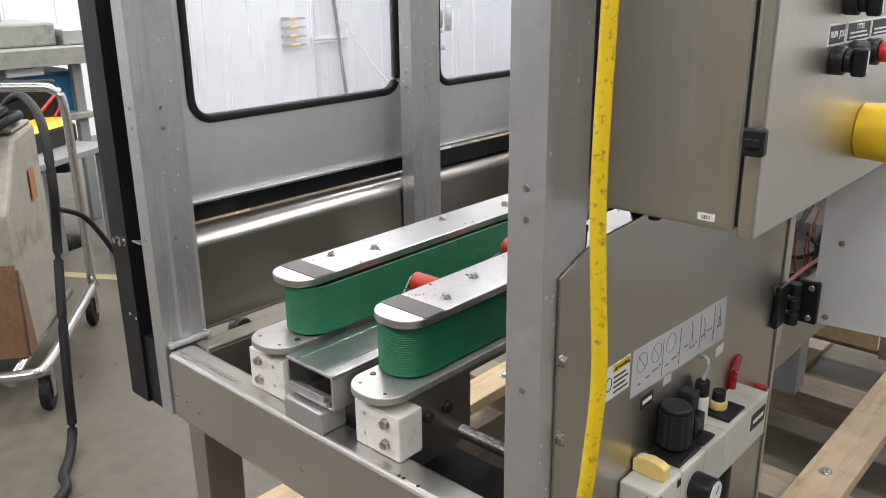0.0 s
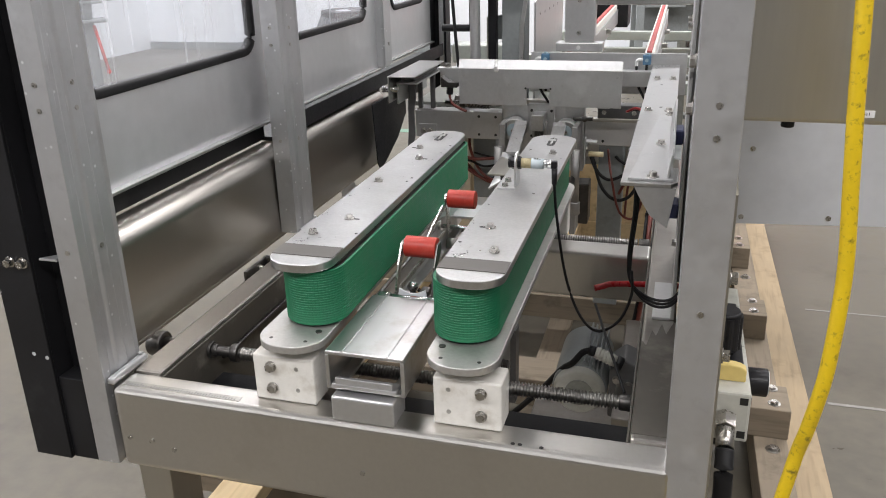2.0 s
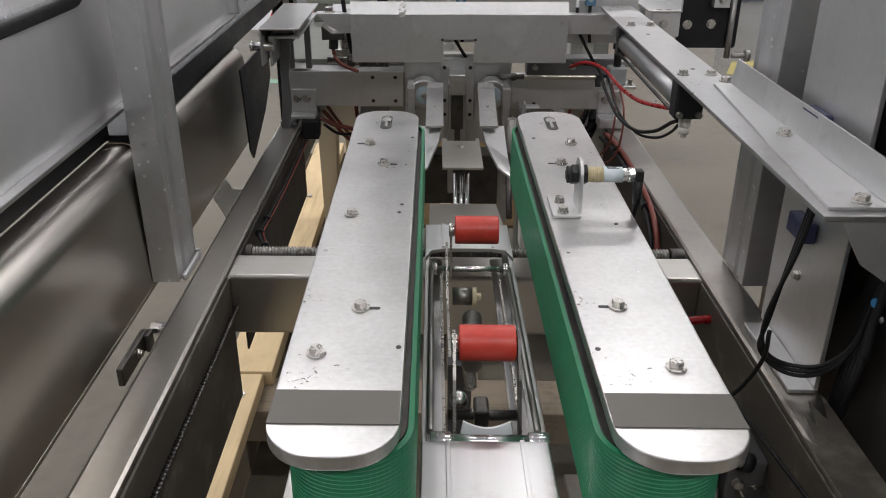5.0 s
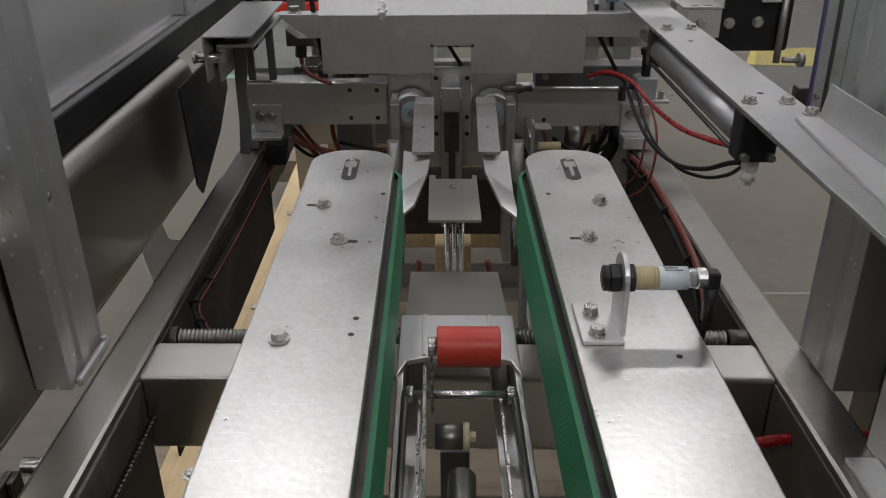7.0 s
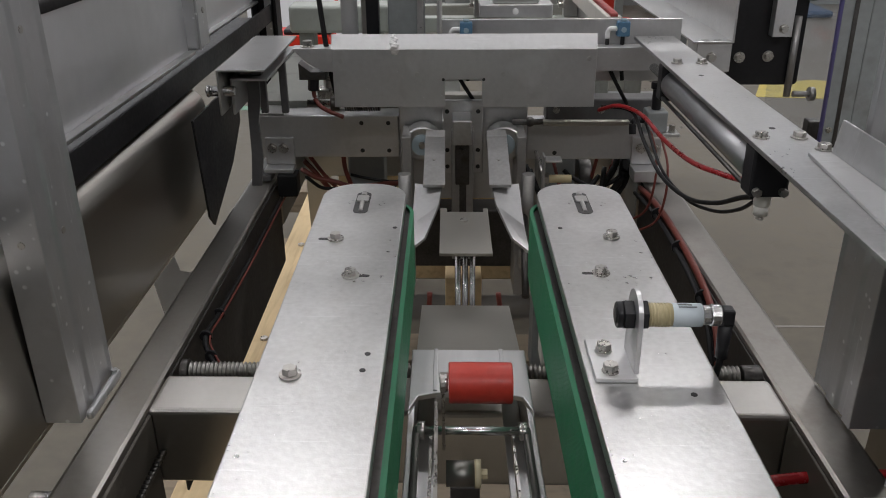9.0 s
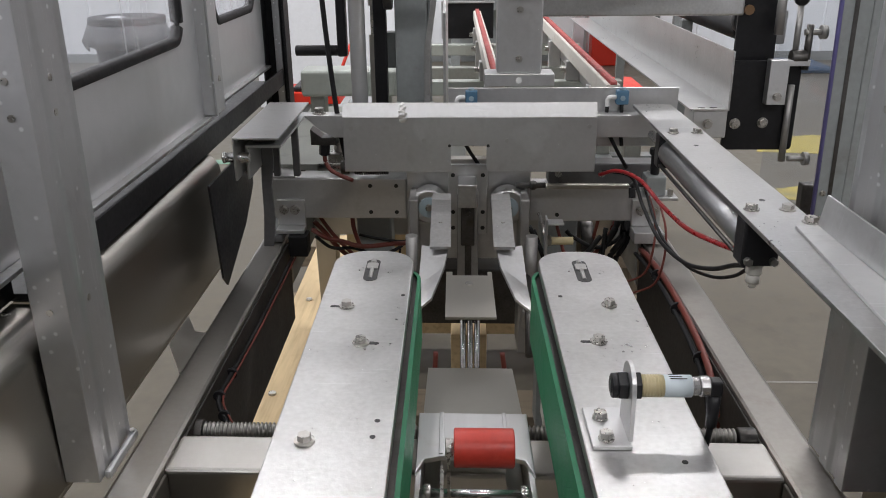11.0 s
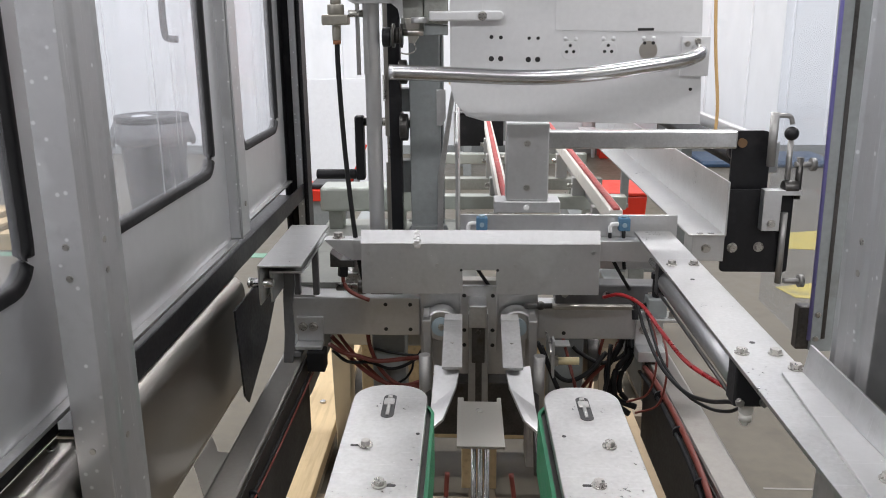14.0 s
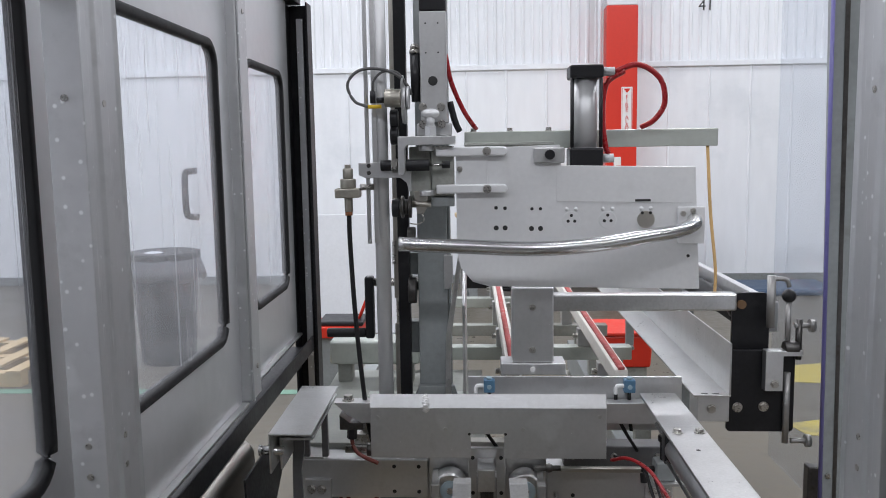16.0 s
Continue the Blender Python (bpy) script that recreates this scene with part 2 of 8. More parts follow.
SCREW = mat("oiled_screw_steel", (0.30, 0.29, 0.275), 0.42, 1.0, 0.08, 30, 60, 0.0, (1, 1, 1), None, 0.0, 3.0, 0.03)
# liner base darkened for the shade and dark reflections inside the guard
LINER = mat("shaded_stainless_liner", (0.17, 0.165, 0.155), 0.42, 0.9, 0.10, 3, 60, 0.0, (1, 1, 1), (0.10, 0.095, 0.088), 0.6, 3.5)
UHMW = mat("white_plastic_block", (0.72, 0.70, 0.65), 0.55, 0, 0.06, 20, 120, 0.00008, (1, 1, 1), (0.42, 0.37, 0.29), 0.5, 22)
WHITE = mat("white_paint", (0.74, 0.76, 0.79), 0.45, 0, 0.05, 1.2, 40)
WALLW = mat("white_steel_cladding", (0.86, 0.885, 0.915), 0.5, 0, 0.05, 0.7, 12, 0.0, (1, 1, 0.2), (0.66, 0.70, 0.74), 0.5, 1.1)
# unseen walls and ceiling, kept dark so the metals reflect less light
UNSEEN_WALL = mat("unseen_wall_darkened", (0.12, 0.12, 0.12), 0.7, 0, 0.15, 0.6, 8)
CEIL = mat("unseen_ceiling_darkened", (0.16, 0.165, 0.17), 0.8, 0, 0.1, 0.5, 6)
YELLOW = mat("yellow_cable_sheath", (0.72, 0.50, 0.01), 0.42, 0, 0.08, 12, 150, 0.0001, (1, 1, 1), (0.06, 0.05, 0.02), 0.8, 120)
YPLASTIC = mat("yellow_plastic", (0.75, 0.50, 0.02), 0.38, 0, 0.06, 10, 80)
IVORY = mat("ivory_plastic", (0.60, 0.53, 0.36), 0.45, 0, 0.1, 20, 90)
CREAM = mat("pale_yellow_plastic", (0.72, 0.56, 0.20), 0.45, 0, 0.08, 12, 90)
GREY_P = mat("grey_enamel", (0.26, 0.28, 0.28), 0.45, 0.1, 0.14, 9, 70, 0.0001, (1, 1, 1), (0.16, 0.15, 0.14), 0.5, 14)
GREYBOX = mat("grey_valve_body", (0.33, 0.34, 0.31), 0.5, 0.2, 0.14, 12, 120, 0.0001, (1, 1, 1), (0.13, 0.125, 0.11), 0.6, 11)
CONCRETE = mat("polished_concrete", (0.122, 0.110, 0.086), 0.38, 0, 0.24, 1.3, 18, 0.0003, (1, 1, 1), (0.085, 0.077, 0.062), 0.7, 2.6, 0.14, 0.2)
PINE = wood("new_pine", (0.59, 0.455, 0.265), (0.42, 0.29, 0.16), 0.5)
AGED = wood("aged_pine", (0.37, 0.285, 0.18), (0.22, 0.165, 0.10), 0.7)
AIRGREY = mat("pale_grey_casting", (0.52, 0.52, 0.47), 0.5, 0, 0.08, 20, 120, 0.0001, (1, 1, 1), (0.3, 0.3, 0.27), 0.4, 24)
RUSTED = mat("heavy_rust", (0.20, 0.105, 0.050), 0.85, 0, 0.3, 9, 60, 0.0006, (1, 1, 1), (0.30, 0.26, 0.20), 0.7, 6)
OLDWOOD = wood("weathered_timber", (0.245, 0.20, 0.145), (0.12, 0.095, 0.068), 0.75)
OLDWOOD_X = wood("weathered_cross_timber", (0.245, 0.20, 0.145), (0.12, 0.095, 0.068), 0.75, (0.05, 1, 1))
CARD = mat("cardboard", (0.50, 0.35, 0.21), 0.8, 0, 0.1, 6, 60, 0.0001)
LABELW = mat("white_label", (0.78, 0.78, 0.77), 0.4, 0, 0.03, 20, 90)
LABELG = mat("grey_label", (0.52, 0.53, 0.54), 0.4, 0, 0.05, 20, 90)
GREYINK = mat("faded_grey_print", (0.17, 0.175, 0.18), 0.5)
INK = mat("black_print", (0.02, 0.02, 0.02), 0.5)
YFADE = mat("faded_yellow_line", (0.34, 0.29, 0.13), 0.5, 0, 0.25, 6, 40, 0.0, (1, 1, 1), (0.16, 0.15, 0.13), 1.0, 3.5)
YMARK = mat("yellow_floor_paint", (0.42, 0.34, 0.075), 0.5, 0, 0.25, 6, 40, 0.0, (1, 1, 1), (0.13, 0.12, 0.10), 0.95, 5)
OMARK = mat("orange_floor_paint", (0.40, 0.17, 0.05), 0.5, 0, 0.2, 6, 40)
GMARK = mat("green_floor_paint", (0.16, 0.30, 0.22), 0.5, 0, 0.2, 6, 40)
LMARK = mat("pale_floor_joint", (0.24, 0.23, 0.21), 0.6, 0, 0.2, 6, 40)
BLUE = mat("blue_plastic", (0.03, 0.20, 0.42), 0.4, 0, 0.1, 20, 90)
NAVY = mat("navy_block", (0.02, 0.025, 0.07), 0.4, 0, 0.1, 20, 90)
BEIGE = mat("ivory_sensor_barrel", (0.55, 0.47, 0.28), 0.4, 0, 0.08, 40, 90)
RUSTY = mat("rusty_painted_steel", (0.34, 0.32, 0.27), 0.55, 0.1, 0.2, 5, 40, 0.0002, (1, 1, 1), (0.17, 0.065, 0.018), 0.95, 4.5)
PLATE = mat("pale_alloy_plate", (0.74, 0.745, 0.75), 0.5, 0.35, 0.05, 4, 90, 0.0, (1, 1, 1), (0.58, 0.585, 0.59), 0.5, 6.0, 0.05)
SATIN = mat("satin_anodised_tube", (0.66, 0.665, 0.67), 0.48, 0.55, 0.04, 12, 90, 0.0, (1, 1, 1), None, 0.0, 3.0, 0.03)
GREYCABLE = mat("dark_grey_cable", (0.10, 0.10, 0.10), 0.5, 0, 0.1, 20, 90)
NICKEL = mat("dull_nickel_casting", (0.40, 0.38, 0.33), 0.42, 0.8, 0.12, 30, 120, 0.0001, (1, 1, 1), (0.26, 0.24, 0.20), 0.5, 30)
WELD = mat("bright_weld_metal", (0.86, 0.86, 0.85), 0.34, 0.85, 0.1, 60, 200, 0.0006)
VALVEBLUE = mat("dusty_blue_valve", (0.075, 0.17, 0.27), 0.5, 0, 0.15, 30, 120, 0.0, (1, 1, 1), (0.22, 0.24, 0.25), 0.5, 40)
GALV = mat("stained_galvanised_bar", (0.50, 0.53, 0.49), 0.42, 0.45, 0.06, 6, 90, 0.0, (1, 1, 1), (0.24, 0.25, 0.23), 0.45, 9)
CHROME = mat("chromed_tube", (0.60, 0.60, 0.60), 0.26, 1.0, 0.02, 10, 120, 0.0, (1, 1, 1), None, 0.0, 3.0, 0.004)
scratched(ALU, 0.2, 110, 0.06, 0.00008)
scratched(ALU_D, 0.2, 40, 0.04, 0.00004)
scratched(POST, 0.3, 60, 0.19, 0.00012)
GLASS = glassy("hazed_clear_sheet", (0.94, 0.95, 0.97), 0.12, 0.2, 0.2, 0.25)
CLEAR = glassy("clear_sheet", (0.93, 0.945, 0.965), 0.06, 0.07, 0.05, 0.1)
RAIL = mat("greasy_stainless_rail", (0.37, 0.352, 0.325), 0.36, 1.0, 0.10, 3.0, 120, 0.0, (1, 1, 1), (0.22, 0.19, 0.155), 0.6, 6.0, 0.05)
RAIL_L = mat("worn_stainless_rail", (0.35, 0.335, 0.31), 0.33, 1.0, 0.08, 3.0, 120, 0.0, (1, 1, 1), (0.33, 0.30, 0.26), 0.5, 5.0, 0.05)
LOWPLATE = mat("worn_base_plate", (0.57, 0.56, 0.54), 0.47, 0.85, 0.14, 12, 160, 0.0001, (1, 1, 1), (0.38, 0.35, 0.30), 0.6, 16)
RULE = mat("worn_scale_face", (0.46, 0.45, 0.42), 0.40, 0.7, 0.2, 40, 160, 0.0001, (1, 1, 1), (0.30, 0.28, 0.25), 0.9, 70)
INNER = mat("dull_inner_sheet", (0.50, 0.503, 0.507), 0.42, 0.85, 0.06, 3, 40, 0.0, (1, 1, 1), (0.42, 0.42, 0.42), 0.5, 6)
ENCLOSURE = mat("brushed_enclosure_steel", (0.60, 0.58, 0.515), 0.37, 1.0, 0.05, 2.0, 120, 0.0, (1, 1, 0.06), (0.50, 0.475, 0.41), 0.5, 2.5, 0.04)
# barrel base lowered to carry the dark reflection under the guide plate
BARREL = mat("dark_reflecting_barrel", (0.42, 0.42, 0.425), 0.36, 0.9, 0.05, 10, 90)
DULLSIDE = mat("dull_oiled_alloy", (0.36, 0.355, 0.345), 0.45, 0.7, 0.12, 10, 120, 0.0, (1, 1, 1), (0.20, 0.19, 0.175), 0.5, 9)
DULL = mat("dull_grey_steel", (0.13, 0.13, 0.132), 0.5, 0.3, 0.2, 12, 90, 0.0001, (1, 1, 1), (0.10, 0.095, 0.09), 0.6, 14)
PURPLE = mat("violet_hose", (0.16, 0.15, 0.38), 0.35, 0, 0.1, 20, 80)
LAMPW = mat("lamp_housing", (0.75, 0.75, 0.75), 0.5)

# ---- building helpers ----
LEAN_X = 0.025  # the machine stands slightly askew to the hall
BASES = {}


def sk(p):
    return Vector((p[0] - LEAN_X * p[1], p[1], p[2]))


class Shape:
    """Collects simple forms, in hall coordinates, into one mesh."""

    def __init__(self):
        self.bm = bmesh.new()

    def merge(self, other, m=None):
        me = bpy.data.meshes.new("tmp")
        other.to_mesh(me)
        other.free()
        if m is not None:
            me.transform(m)
        self.bm.from_mesh(me)
        bpy.data.meshes.remove(me)
        return self

    def box(self, x0, x1, y0, y1, z0, z1, bevel=0.0015, seg=2, m=None):
        b = bmesh.new()
        bmesh.ops.create_cube(b, size=1)
        for v in b.verts:
            v.co = Vector(((x0 + x1) / 2 + v.co.x * (x1 - x0), (y0 + y1) / 2 + v.co.y * (y1 - y0), (z0 + z1) / 2 + v.co.z * (z1 - z0)))
        if bevel:
            bevel = min(bevel, 0.45 * min(x1 - x0, y1 - y0, z1 - z0))
            bmesh.ops.bevel(b, geom=b.edges[:], offset=bevel, segments=seg, affect="EDGES", profile=0.5)
        return self.merge(b, m)

    def cyl(self, p0, p1, r, r2=None, seg=20, bevel=0.0, smooth=True):
        p0, p1 = Vector(p0), Vector(p1)
        b = bmesh.new()
        bmesh.ops.create_cone(b, cap_ends=True, segments=seg, radius1=r, radius2=r if r2 is None else r2, depth=(p1 - p0).length)
        if bevel:
            rim = [e for e in b.edges if abs(e.verts[0].co.z - e.verts[1].co.z) < 1e-6]
            bmesh.ops.bevel(b, geom=rim, offset=bevel, segments=2, affect="EDGES", profile=0.5)
        for f in b.faces:
            f.smooth = smooth and len(f.verts) == 4
        turn = (p1 - p0).to_track_quat("Z", "Y").to_matrix().to_4x4()
        return self.merge(b, Matrix.Translation((p0 + p1) / 2) @ turn)

    def ball(self, c, r, squash=(1, 1, 1), seg=16):
        b = bmesh.new()
        bmesh.ops.create_uvsphere(b, u_segments=seg, v_segments=seg // 2 + 2, radius=r)
        for f in b.faces:
            f.smooth = True
        return self.merge(b, Matrix.Translation(c) @ Matrix.Diagonal((*squash, 1)))

    def prism(self, outline, axis, a, b_, bevel=0.0):
        """outline: 2D points; axis x: (y, z), axis y: (x, z), axis z: (x, y)."""
        b = bmesh.new()

        def at(p, w):
            return {"x": (w, p[0], p[1]), "y": (p[0], w, p[1]), "z": (p[0], p[1], w)}[axis]

        f = b.faces.new([b.verts.new(at(p, a)) for p in outline])
        out = bmesh.ops.extrude_face_region(b, geom=[f])
        shift = Vector(at((0, 0), b_ - a)) if True else None
        bmesh.ops.translate(b, vec=shift, verts=[v for v in out["geom"] if isinstance(v, bmesh.types.BMVert)])
        bmesh.ops.recalc_face_normals(b, faces=b.faces[:])
        if bevel:
            bmesh.ops.bevel(b, geom=b.edges[:], offset=bevel, segments=2, affect="EDGES", profile=0.5)
        return self.merge(b)

    def sweep(self, path, profile, closed=False, smooth=True, cap=True):
        """Carry a closed 2D profile (side, up) along a path of 3D points."""
        b = bmesh.new()
        pts = [Vector(p) for p in path]
        n, rings = len(pts), []
        for i, p in enumerate(pts):
            d = (pts[(i + 1) % n] - pts[i - 1]) if closed or 0 < i < n - 1 else (pts[1] - pts[0] if i == 0 else pts[-1] - pts[-2])
            d.normalize()
            ref = Vector((0, 0, 1)) if abs(d.z) < 0.9 else Vector((0, 1, 0))
            side = d.cross(ref).normalized()
            up = side.cross(d).normalized()
            rings.append([b.verts.new(p + side * s + up * t) for s, t in profile])
        k = len(profile)
        for i in range(n if closed else n - 1):
            for j in range(k):
                f = b.faces.new((rings[i][j], rings[i][(j + 1) % k], rings[(i + 1) % n][(j + 1) % k], rings[(i + 1) % n][j]))
                f.smooth = smooth
        if cap and not closed:
            b.faces.new(rings[0][::-1])
            b.faces.new(rings[-1])
        bmesh.ops.recalc_face_normals(b, faces=b.faces[:])
        return self.merge(b)

    def hose(self, points, r, seg=10, steps=8):
        pts = spline(points, steps)
        return self.sweep(pts, ring(r, seg))

    def bolt(self, p, r=0.0065, h=0.006, washer=1.5, axis="z", sign=1):
        """A hex head on its washer, standing on p."""
        d = {"x": Vector((1, 0, 0)), "y": Vector((0, 1, 0)), "z": Vector((0, 0, 1))}[axis] * sign
        p = Vector(p)
        if washer:
            self.cyl(p, p + d * 0.0018, r * washer, seg=18)
        self.cyl(p + d * 0.0016, p + d * (0.0016 + h), r * 1.12, r * 1.12, 6, 0.0006, False)
        return self


def ring(r, seg=12):
    return [(r * math.cos(2 * math.pi * i / seg), r * math.sin(2 * math.pi * i / seg)) for i in range(seg)]


def spline(points, steps=8):
    pts = [Vector(p) for p in points]
    pts = [2 * pts[0] - pts[1]] + pts + [2 * pts[-1] - pts[-2]]
    out = []
    for i in range(1, len(pts) - 2):
        a, b, c, d = pts[i - 1:i + 3]
        for s in range(steps):
            t = s / steps
            out.append(0.5 * (2 * b + (c - a) * t + (2 * a - 5 * b + 4 * c - d) * t * t + (3 * b - a - 3 * c + d) * t ** 3))
    out.append(pts[-2])
    return out


def rounded(x0, x1, y0, y1, r, seg=6):
    """Outline of a rounded rectangle; r: one radius or four (x0y0, x1y0, x1y1, x0y1)."""
    rs = [r] * 4 if isinstance(r, (int, float)) else r
    out = []
    for (cx, cy, sx, sy, a0), q in zip(((x0, y0, 1, 1, 180), (x1, y0, -1, 1, 270), (x1, y1, -1, -1, 0), (x0, y1, 1, -1, 90)), rs):
        if q <= 0:
            out.append((cx, cy))
            continue
        for i in range(seg + 1):
            a = radians(a0 + 90 * i / seg)
            out.append((cx + sx * q + q * math.cos(a), cy + sy * q + q * math.sin(a)))
    return out


def thing(name, base, label, category, group="", kind=""):
    ob = tagged(new(name), label, category, group, kind)
    ob.location = sk(base)
    ob.empty_display_size = 0.05
    BASES[ob.name] = sk(base)
    return ob


def finish(shape, name, material, base, skew=True):
    me = bpy.data.meshes.new(name)
    shape.bm.to_mesh(me)
    shape.bm.free()
    me.materials.append(material)
    if skew:
        me.transform(Matrix(((1, -LEAN_X, 0, 0), (0, 1, 0, 0), (0, 0, 1, 0), (0, 0, 0, 1))))
    me.transform(Matrix.Translation(-Vector(base)))
    return me


def part(name, shape, material, parent, label=""):
    me = finish(shape, name, material, BASES[parent.name])
    ob = tagged(new(name, me), label)
    ob.parent = parent
    BASES[ob.name] = BASES[parent.name]
    return ob


def solo(name, shape, material, label, category, base=None, group="", kind="", skew=True):
    if base is None:
        cs = [v.co for v in shape.bm.verts]
        base = Vector(((min(c.x for c in cs) + max(c.x for c in cs)) / 2, (min(c.y for c in cs) + max(c.y for c in cs)) / 2, min(c.z for c in cs)))
    base = sk(base) if skew else Vector(base)
    me = finish(shape, name, material, base, skew)
    ob = tagged(new(name, me), label, category, group, kind)
    ob.location = base
    BASES[ob.name] = base
    return ob

# ---- the hall ----
X0, X1, Y0, Y1, ZC = -7.2, 8.0, -6.0, 9.6, 5.6


def structure(name, shape, material, label, category):
    return solo(name, shape, material, label, category, base=(0, 0, 0), kind="structure", skew=False)


structure("floor", Shape().box(X0 - 0.3, X1 + 0.3, Y0 - 0.3, Y1 + 0.3, -0.2, 0, 0), CONCRETE, "worn grey polished concrete hall floor with stains", "floor")
structure("ceiling", Shape().box(X0 - 0.3, X1 + 0.3, Y0 - 0.3, Y1 + 0.3, ZC, ZC + 0.2, 0), CEIL, "unseen hall ceiling with strip lights, greyed to darken reflections", "ceiling")


def ribbed(a0, a1, pitch, rise, foot):
    """A trapezoid-ribbed line: (along, out) points from a0 to a1."""
    out, a = [], a0
    while a < a1 - pitch:
        out += [(a, 0), (a + pitch - 2.2 * foot, 0), (a + pitch - 1.6 * foot, rise), (a + pitch - 0.6 * foot, rise)]
        a += pitch
    return out + [(a, 0), (a1, 0)]


def clad_wall(name, axis, at, inward, a0, a1, label):
    """Lower panels to 2.45 m with wide flutes, a drip trim, then narrow ribs above."""
    s = Shape()
    for z0, z1, pitch, rise, foot, back in ((0.0, 2.5, 0.46, 0.012, 0.012, 0.0), (2.5, ZC, 0.105, 0.016, 0.022, 0.02)):
        line = [(a, at + inward * (r - back)) for a, r in ribbed(a0, a1, pitch, rise, foot)]
        line += [(a1, at - inward * 0.15), (a0, at - inward * 0.15)]
        s.prism(line if axis == "x" else [(q, p) for p, q in line], "z", z0, z1)
    ob = structure(name, s, WALLW, label, "wall")
    t = Shape()
    lo, hi = sorted((at, at + inward * 0.03))
    if axis == "x":
        t.box(a0, a1, lo, hi, 2.47, 2.53, 0.004)
    else:
        t.box(lo, hi, a0, a1, 2.47, 2.53, 0.004)
    structure("trim_" + name, t, WALLW, "white folded steel drip trim on the hall wall", "trim")
    return ob


clad_wall("wall_north", "x", Y1, -1, X0, X1, "white ribbed steel cladding on the end wall")
clad_wall("wall_west", "y", X0, 1, Y0, Y1, "white ribbed steel cladding on the long wall")
# two unseen walls added to close the hall and darken reflections
structure("wall_east", Shape().box(X1, X1 + 0.15, Y0, Y1, 0, ZC, 0), UNSEEN_WALL, "unseen plain hall wall, greyed to darken reflections", "wall")
structure("wall_south", Shape().box(X0, X1, Y0 - 0.15, Y0, 0, ZC, 0), UNSEEN_WALL, "unseen plain hall wall, greyed to darken reflections", "wall")
structure("baseboard", Shape().box(X0, X1, Y1 - 0.05, Y1 - 0.02, 0, 0.10, 0.003), GREY_P, "grey kick strip along the end wall", "baseboard")

fitting = thing("strip_light", (0, 0, 5.3), "long white ceiling strip light, placed out of view", "lamp", "ceiling strip lights")
part("housing", Shape().box(-1.22, 1.22, -0.2, 0.2, 5.30, 5.40, 0.01), LAMPW, fitting)
for ang in (-1.0, 1.0):
    part("hanger", Shape().cyl((ang, 0, 5.395), (ang, 0, ZC), 0.006, seg=8), BOLT, fitting)
fitting.location = (STRIPS[0][0], STRIPS[0][1], 5.3)
for sx, sy in STRIPS[1:]:
    copy_thing(fitting, pose(sx, sy, 5.3))

# red building column with its lettered plate
column = thing("building_column", (1.43, 9.3, 0), "white steel building column painted red at its lower length", "column")
column.location = BASES[column.name] = Vector((1.4, 9.3, 0))


def flat_part(name, shape, material, parent, label=""):
    me = finish(shape, name, material, BASES[parent.name], False)
    ob = tagged(new(name, me), label)
    ob.parent = parent
    BASES[ob.name] = BASES[parent.name]
    return ob


flat_part("red_length", Shape().box(1.23, 1.57, 9.2, 9.45, 0, 3.1, 0.01), REDPAINT, column, "glossy red painted lower column")
flat_part("white_length", Shape().box(1.232, 1.568, 9.2, 9.45, 3.1, ZC, 0.01), WHITE, column, "white upper column")
flat_part("conduit", Shape().cyl((1.17, 9.3, 0), (1.17, 9.3, ZC), 0.022, seg=12), WHITE, column, "white conduit beside the column")
flat_part("sign_plate", Shape().box(1.397, 1.517, 9.194, 9.2, 1.62, 2.226, 0.001), LABELW, column, "white upright plate with red letters")
flat_part("door_plate", Shape().box(1.32, 1.40, 9.194, 9.2, 1.37, 1.465, 0.001), LABELW, column, "small white plate")


def lettering(name, text, size, m, material, parent=None, label=""):
    cu = bpy.data.curves.new(name, "FONT")
    cu.body, cu.size, cu.align_x, cu.align_y, cu.extrude = text, size, "CENTER", "CENTER", 0.0004
    tmp = bpy.data.objects.new(name, cu)
    me = bpy.data.meshes.new_from_object(tmp)
    bpy.data.objects.remove(tmp)
    me.materials.append(material)
    ob = tagged(new(name, me), label)
    if parent is not None:
        ob.parent = parent
        ob.matrix_basis = Matrix.Translation(-BASES[parent.name]) @ m
    else:
        ob.matrix_basis = m
    return ob


for i, ch in enumerate("FIRE ALARM"):
    if ch != " ":
        lettering("letter", ch, 0.068, pose(1.457, 9.192, 2.113 - 0.0445 * i, 90), REDPAINT, column)
flat_part("arrow", Shape().prism([(1.420, 2.208), (1.494, 2.208), (1.457, 2.160)], "y", 9.1915, 9.193), REDPAINT, column, "red down arrow")
sign = tagged(lettering("bay_sign", "41", 0.17, pose(2.378, 9.555, 3.127, 90), INK), "black bay number on the white wall", "sign")
for sx_ in (1.404, 1.506):
    flat_part("border", Shape().box(sx_, sx_ + 0.004, 9.1925, 9.1938, 1.63, 2.216, 0), REDPAINT, column, "thin red border line")
